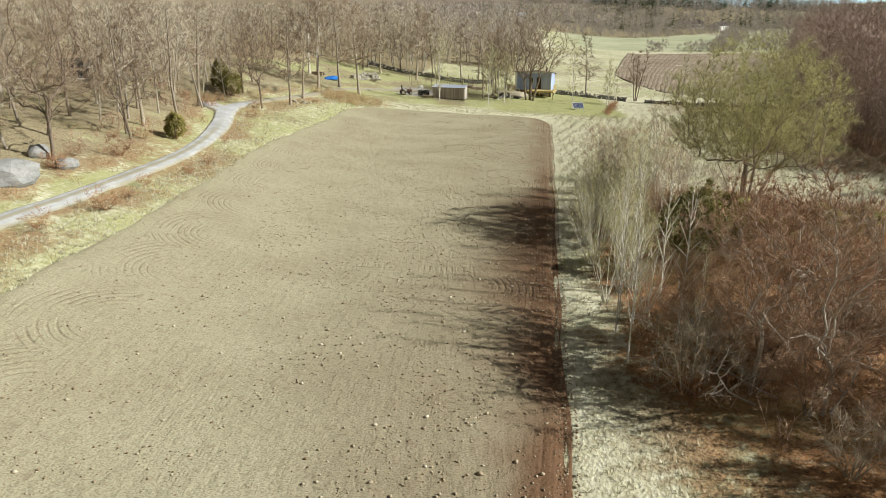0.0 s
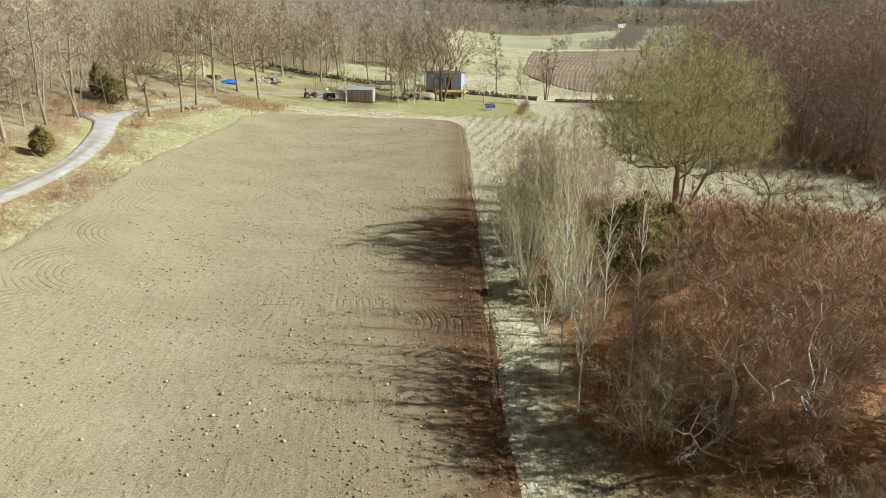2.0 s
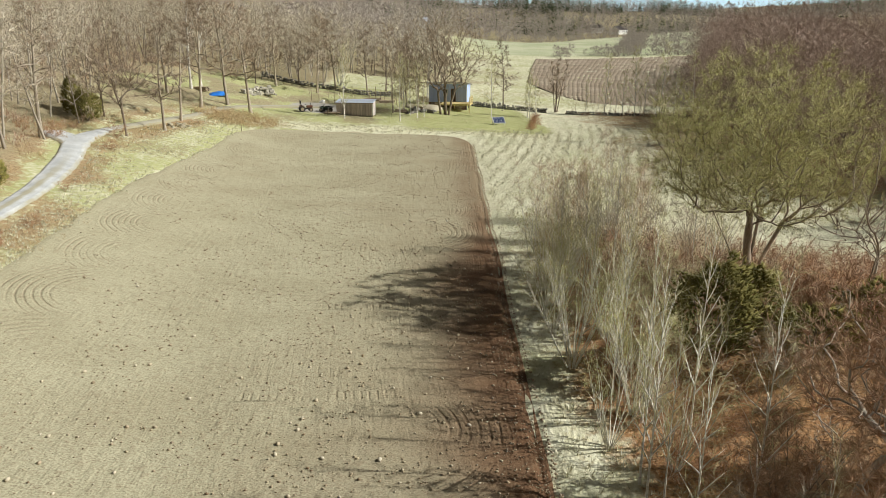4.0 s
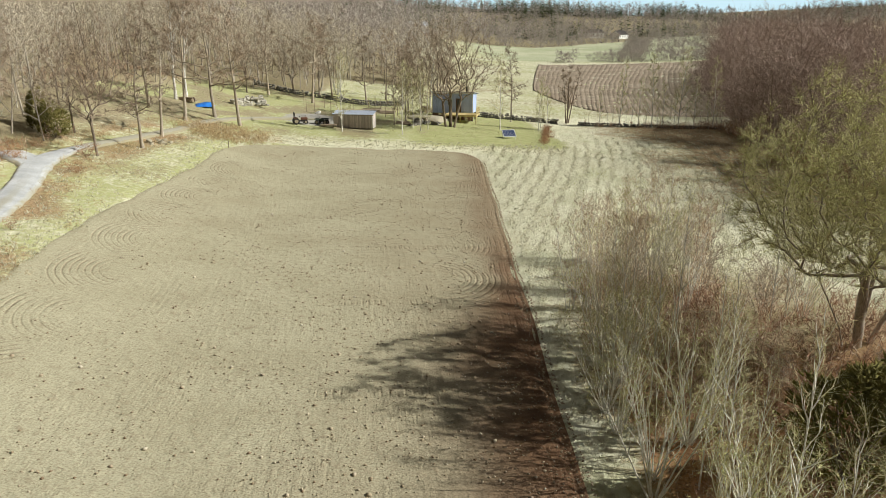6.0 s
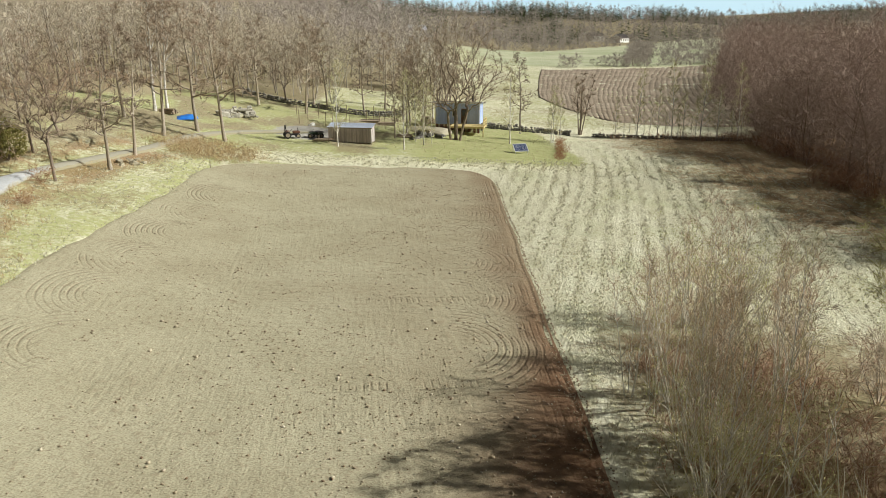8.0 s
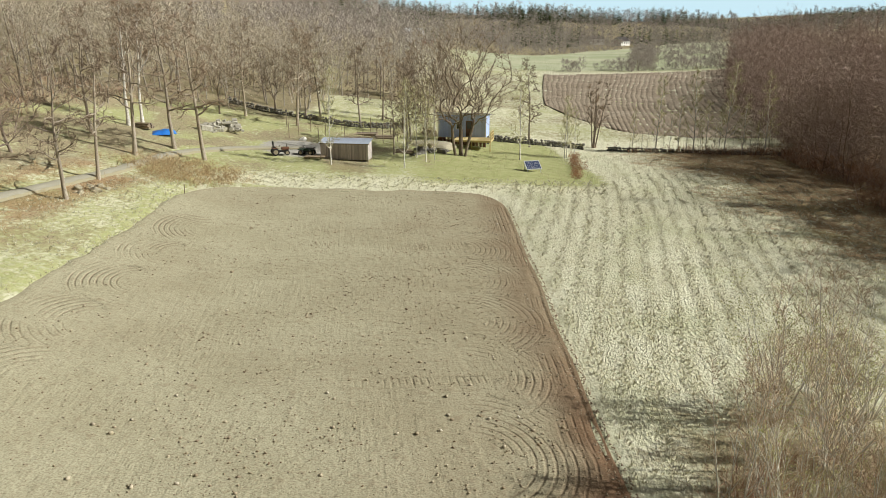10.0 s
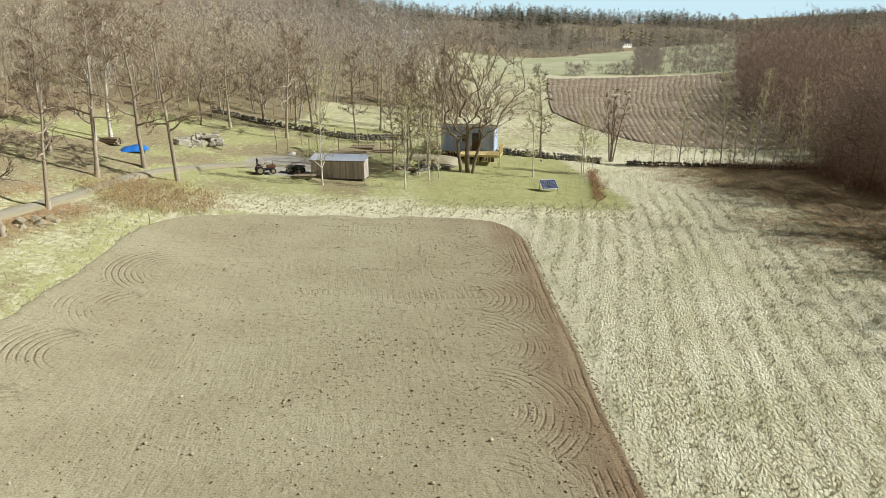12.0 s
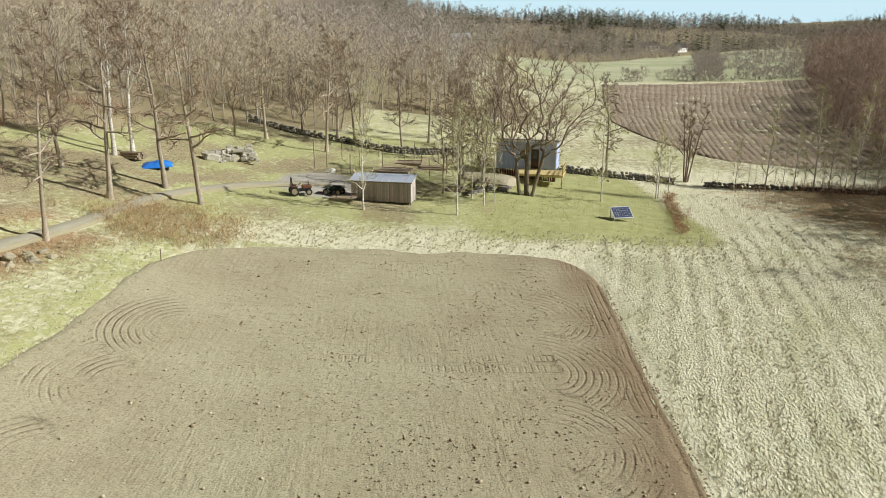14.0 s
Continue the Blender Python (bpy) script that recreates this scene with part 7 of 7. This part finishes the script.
def stone_cellar():
    """A half-fallen cellar of big pale blocks set into the slope."""
    rng = random.Random(9)
    ob = empty("stone_cellar", on_land(-17.0, 134.8, 24))
    ob.scale = (0.72, 0.8, 0.85)
    PALE = material("pale_lichened_blocks", (0.38, 0.36, 0.30), (0.52, 0.50, 0.44), 1.2, 0.92, bump=0.03, c3=(0.26, 0.24, 0.18), fine=8, vary=0.2)
    meshes = []
    for k in range(7):
        bm = bmesh.new()
        bmesh.ops.create_cube(bm, size=2.0)
        bmesh.ops.bevel(bm, geom=bm.edges[:], offset=0.22, segments=1, affect="EDGES")
        for v in bm.verts:
            v.co = Vector((v.co.x * (0.75 + 0.08 * k), v.co.y * 0.75, v.co.z * 0.5)) + noise.noise_vector(v.co * 0.8 + Vector((k * 3.0, 0, 0))) * 0.28
        me = bpy.data.meshes.new("stone")
        bm.to_mesh(me)
        bm.free()
        me.materials.append(PALE)
        meshes.append(me)

    def put(x, y, z, s):
        st = new("stone", rng.choice(meshes))
        st.parent = ob
        st.matrix_local = pose(x, y, z, rng.uniform(-14, 14), rng.uniform(-14, 14), rng.uniform(-30, 30)) @ Matrix.Diagonal((s, s, s, 1))

    bm = bmesh.new()
    bmesh.ops.create_icosphere(bm, subdivisions=4, radius=1.0)
    for v in bm.verts:
        k = 1 + 0.22 * noise.noise(v.co * 1.6 + Vector((4, 0, 2))) + 0.07 * noise.noise(v.co * 5)
        v.co = Vector((v.co.x * 4.0 * k, 1.9 + v.co.y * 2.3 * k, max(v.co.z, -0.3) * 1.25 * k))
    mound = part("earth_mound", bm, material("stony_turf", (0.36, 0.34, 0.24), (0.48, 0.45, 0.35), 0.8, 0.95, bump=0.05, c3=(0.24, 0.21, 0.13), fine=5), ob, "stony earth mound with dry turf")
    mound.data.shade_smooth()
    for row in range(3):
        for k in range(8):
            x = -3.3 + k * 0.86 + 0.3 * (row % 2)
            if 0.7 < x < 1.6 and row < 2:
                continue
            put(x + rng.uniform(-0.12, 0.12), -0.25 + 0.3 * row + rng.uniform(-0.1, 0.1), 0.2 + row * 0.42, rng.uniform(0.36, 0.56))
    for k in range(16):
        put(rng.uniform(-3.6, 3.6), rng.uniform(0.6, 3.2), 0.95 + rng.uniform(-0.2, 0.25), rng.uniform(0.25, 0.5))
    for k in range(8):
        put(rng.uniform(-4.2, 3.8), rng.uniform(-1.6, -0.7), 0.1, rng.uniform(0.16, 0.32))
    put(-2.6, -0.2, 0.65, 0.85)
    part("lintel", boxed(0.3, 2.0, -0.35, 0.3, 0.98, 1.26, bevel=0.05), PALE, ob)
    return tagged(ob, "half-collapsed cellar of pale stones built into the slope", "ruin")


stone_cellar()

# ---- posts and garden ----
rng = random.Random(31)
for x, y, h in ((-8.6, 136.3, 2.0), (-7.5, 138.0, 2.2), (-6.1, 141.5, 2.1), (-4.9, 136.0, 2.0), (-4.0, 138.4, 2.2), (-1.5, 140.0, 2.0), (1.0, 141.0, 2.1), (3.0, 142.5, 2.0), (5.0, 144.0, 2.1), (-9.5, 144.0, 1.9), (3.6, 137.2, 2.0), (5.6, 139.0, 2.2), (-2.0, 145.2, 1.9), (2.2, 146.0, 2.0)):
    p = empty("fence_post", on_land(x, y, rng.uniform(0, 90)))
    part("post", rodded((0, 0, -0.3), (rng.uniform(-0.06, 0.06), rng.uniform(-0.06, 0.06), h), 0.055, 0.045, sides=8), TIMBER, p)
    tagged(p, "thin weathered wooden fence post round the garden", "post", "garden fence posts")
for x, y, w, d, a in ((-0.5, 138.2, 4.2, 2.6, -14), (1.5, 143.0, 3.0, 2.0, -10)):
    bed = empty("garden_bed", on_land(x, y, a))
    part("soil", boxed(-w / 2, w / 2, -d / 2, d / 2, -0.1, 0.16, bevel=0.05), SOIL_DARK, bed)
    for s in (-1, 1):
        part("edge_board", boxed(-w / 2 - 0.04, w / 2 + 0.04, s * (d / 2 + 0.02) - 0.02, s * (d / 2 + 0.02) + 0.02, -0.1, 0.22), TIMBER, bed)
        part("edge_board", boxed(s * (w / 2 + 0.02) - 0.02, s * (w / 2 + 0.02) + 0.02, -d / 2, d / 2, -0.1, 0.22), TIMBER, bed)
    tagged(bed, "raised garden bed of dark soil with timber edges", "garden bed")
st = empty("marker_stake", on_land(-15.6, 106.4, 0))
part("stake", rodded((0, 0, -0.3), (0.03, 0, 0.9), 0.04, 0.035, sides=8), TIMBER, st)
tagged(st, "short dark stake at the field's far corner", "post")


# ---- outbuilding in the wood and far houses ----
def house(name, x, y, turn, w, d, h, roof_h, wall, roof, label, windows=3):
    hs = empty(name, on_land(x, y, turn))
    bm = bmesh.new()
    box(bm, -w / 2, w / 2, -d / 2, d / 2, -0.6, h)
    part("wall", bm, wall, hs)
    bm = bmesh.new()
    o = 0.3
    a = [bm.verts.new(v) for v in ((-w / 2 - o, -d / 2 - o, h - 0.1), (w / 2 + o, -d / 2 - o, h - 0.1), (w / 2 + o, 0, h + roof_h), (-w / 2 - o, 0, h + roof_h), (-w / 2 - o, d / 2 + o, h - 0.1), (w / 2 + o, d / 2 + o, h - 0.1))]
    bm.faces.new((a[0], a[1], a[2], a[3]))
    bm.faces.new((a[3], a[2], a[5], a[4]))
    bmesh.ops.solidify(bm, geom=bm.faces[:], thickness=0.14)
    r = part("roof", bm, roof, hs)
    for s in (-1, 1):
        bm = bmesh.new()
        v = [bm.verts.new((s * w / 2, -d / 2, h - 0.02)), bm.verts.new((s * w / 2, d / 2, h - 0.02)), bm.verts.new((s * w / 2, 0, h + roof_h - 0.1)),
             bm.verts.new((s * (w / 2 - 0.1), -d / 2, h - 0.02)), bm.verts.new((s * (w / 2 - 0.1), d / 2, h - 0.02)), bm.verts.new((s * (w / 2 - 0.1), 0, h + roof_h - 0.1))]
        bm.faces.new((v[0], v[1], v[2]))
        bm.faces.new((v[3], v[5], v[4]))
        bm.faces.new((v[0], v[2], v[5], v[3]))
        bm.faces.new((v[1], v[4], v[5], v[2]))
        part("gable", bm, wall, hs)
    for k in range(windows):
        x_ = -w / 2 + w * (k + 0.5) / windows
        win = part("window", boxed(x_ - 0.5, x_ + 0.5, -d / 2 - 0.03, -d / 2 - 0.008, h * 0.4, h * 0.8), GLASS, hs)
        part("window_frame", boxed(x_ - 0.6, x_ + 0.6, -d / 2 - 0.06, -d / 2 - 0.032, h * 0.36, h * 0.4), WHITE, win)
    if w > 6:
        part("chimney", boxed(w * 0.15, w * 0.15 + 0.7, -0.35, 0.35, h + roof_h - 0.5, h + roof_h + 0.9), STONE, r)
    return tagged(hs, label, "house")


TILE = material("dark_tile_roof", (0.10, 0.09, 0.09), (0.15, 0.13, 0.125), 0.5, 0.85)
RED = material("falu_red_boards", (0.30, 0.07, 0.04), (0.36, 0.10, 0.06), 0.5, 0.85)
house("outbuilding", -43.0, 82.5, 35, 3.4, 3.0, 2.0, 1.0, TIMBER, TILE, "small timber outbuilding half hidden in the wood", 1)
house("farmhouse", 181.5, 520, 40, 12, 7, 2.9, 2.8, WHITE, TILE, "far white house with dark roof at the wood's edge", 4)
house("farmhouse", 171, 541, 10, 10, 7, 3.6, 2.4, WHITE, TILE, "far pale house among the trees", 3)
house("farmhouse", 31.5, 403, 15, 9, 6.5, 4.6, 2.4, WHITE, METAL, "far house with pale roof and white walls", 3)
house("barn", 38.0, 400, -5, 6, 5, 2.6, 1.8, RED, TILE, "small red barn beside the far house", 1)

# ---- the pale spring sky low over the ridge, far beyond everything ----
GLOW = bpy.data.materials.new("pale_blue_sky")
GLOW.use_nodes = True
gn = GLOW.node_tree.nodes
gn.remove(gn["Principled BSDF"])
em = gn.new("ShaderNodeEmission")
em.inputs["Color"].default_value, em.inputs["Strength"].default_value = (0.64, 0.88, 0.98, 1), 1.0
GLOW.node_tree.links.new(em.outputs[0], gn["Material Output"].inputs[0])
V, F = [], []
for k in range(73):
    a = radians(-90 + 180 * k / 72)
    x, y = 2300 * math.sin(a), 2300 * math.cos(a)
    V += [(x, y, -80), (x, y, 330)]
F = [(2 * k, 2 * k + 1, 2 * k + 3, 2 * k + 2) for k in range(72)]
tagged(mesh_object("backdrop", V, F, GLOW), "pale blue hazy sky above the far ridge", "sky", kind="structure")
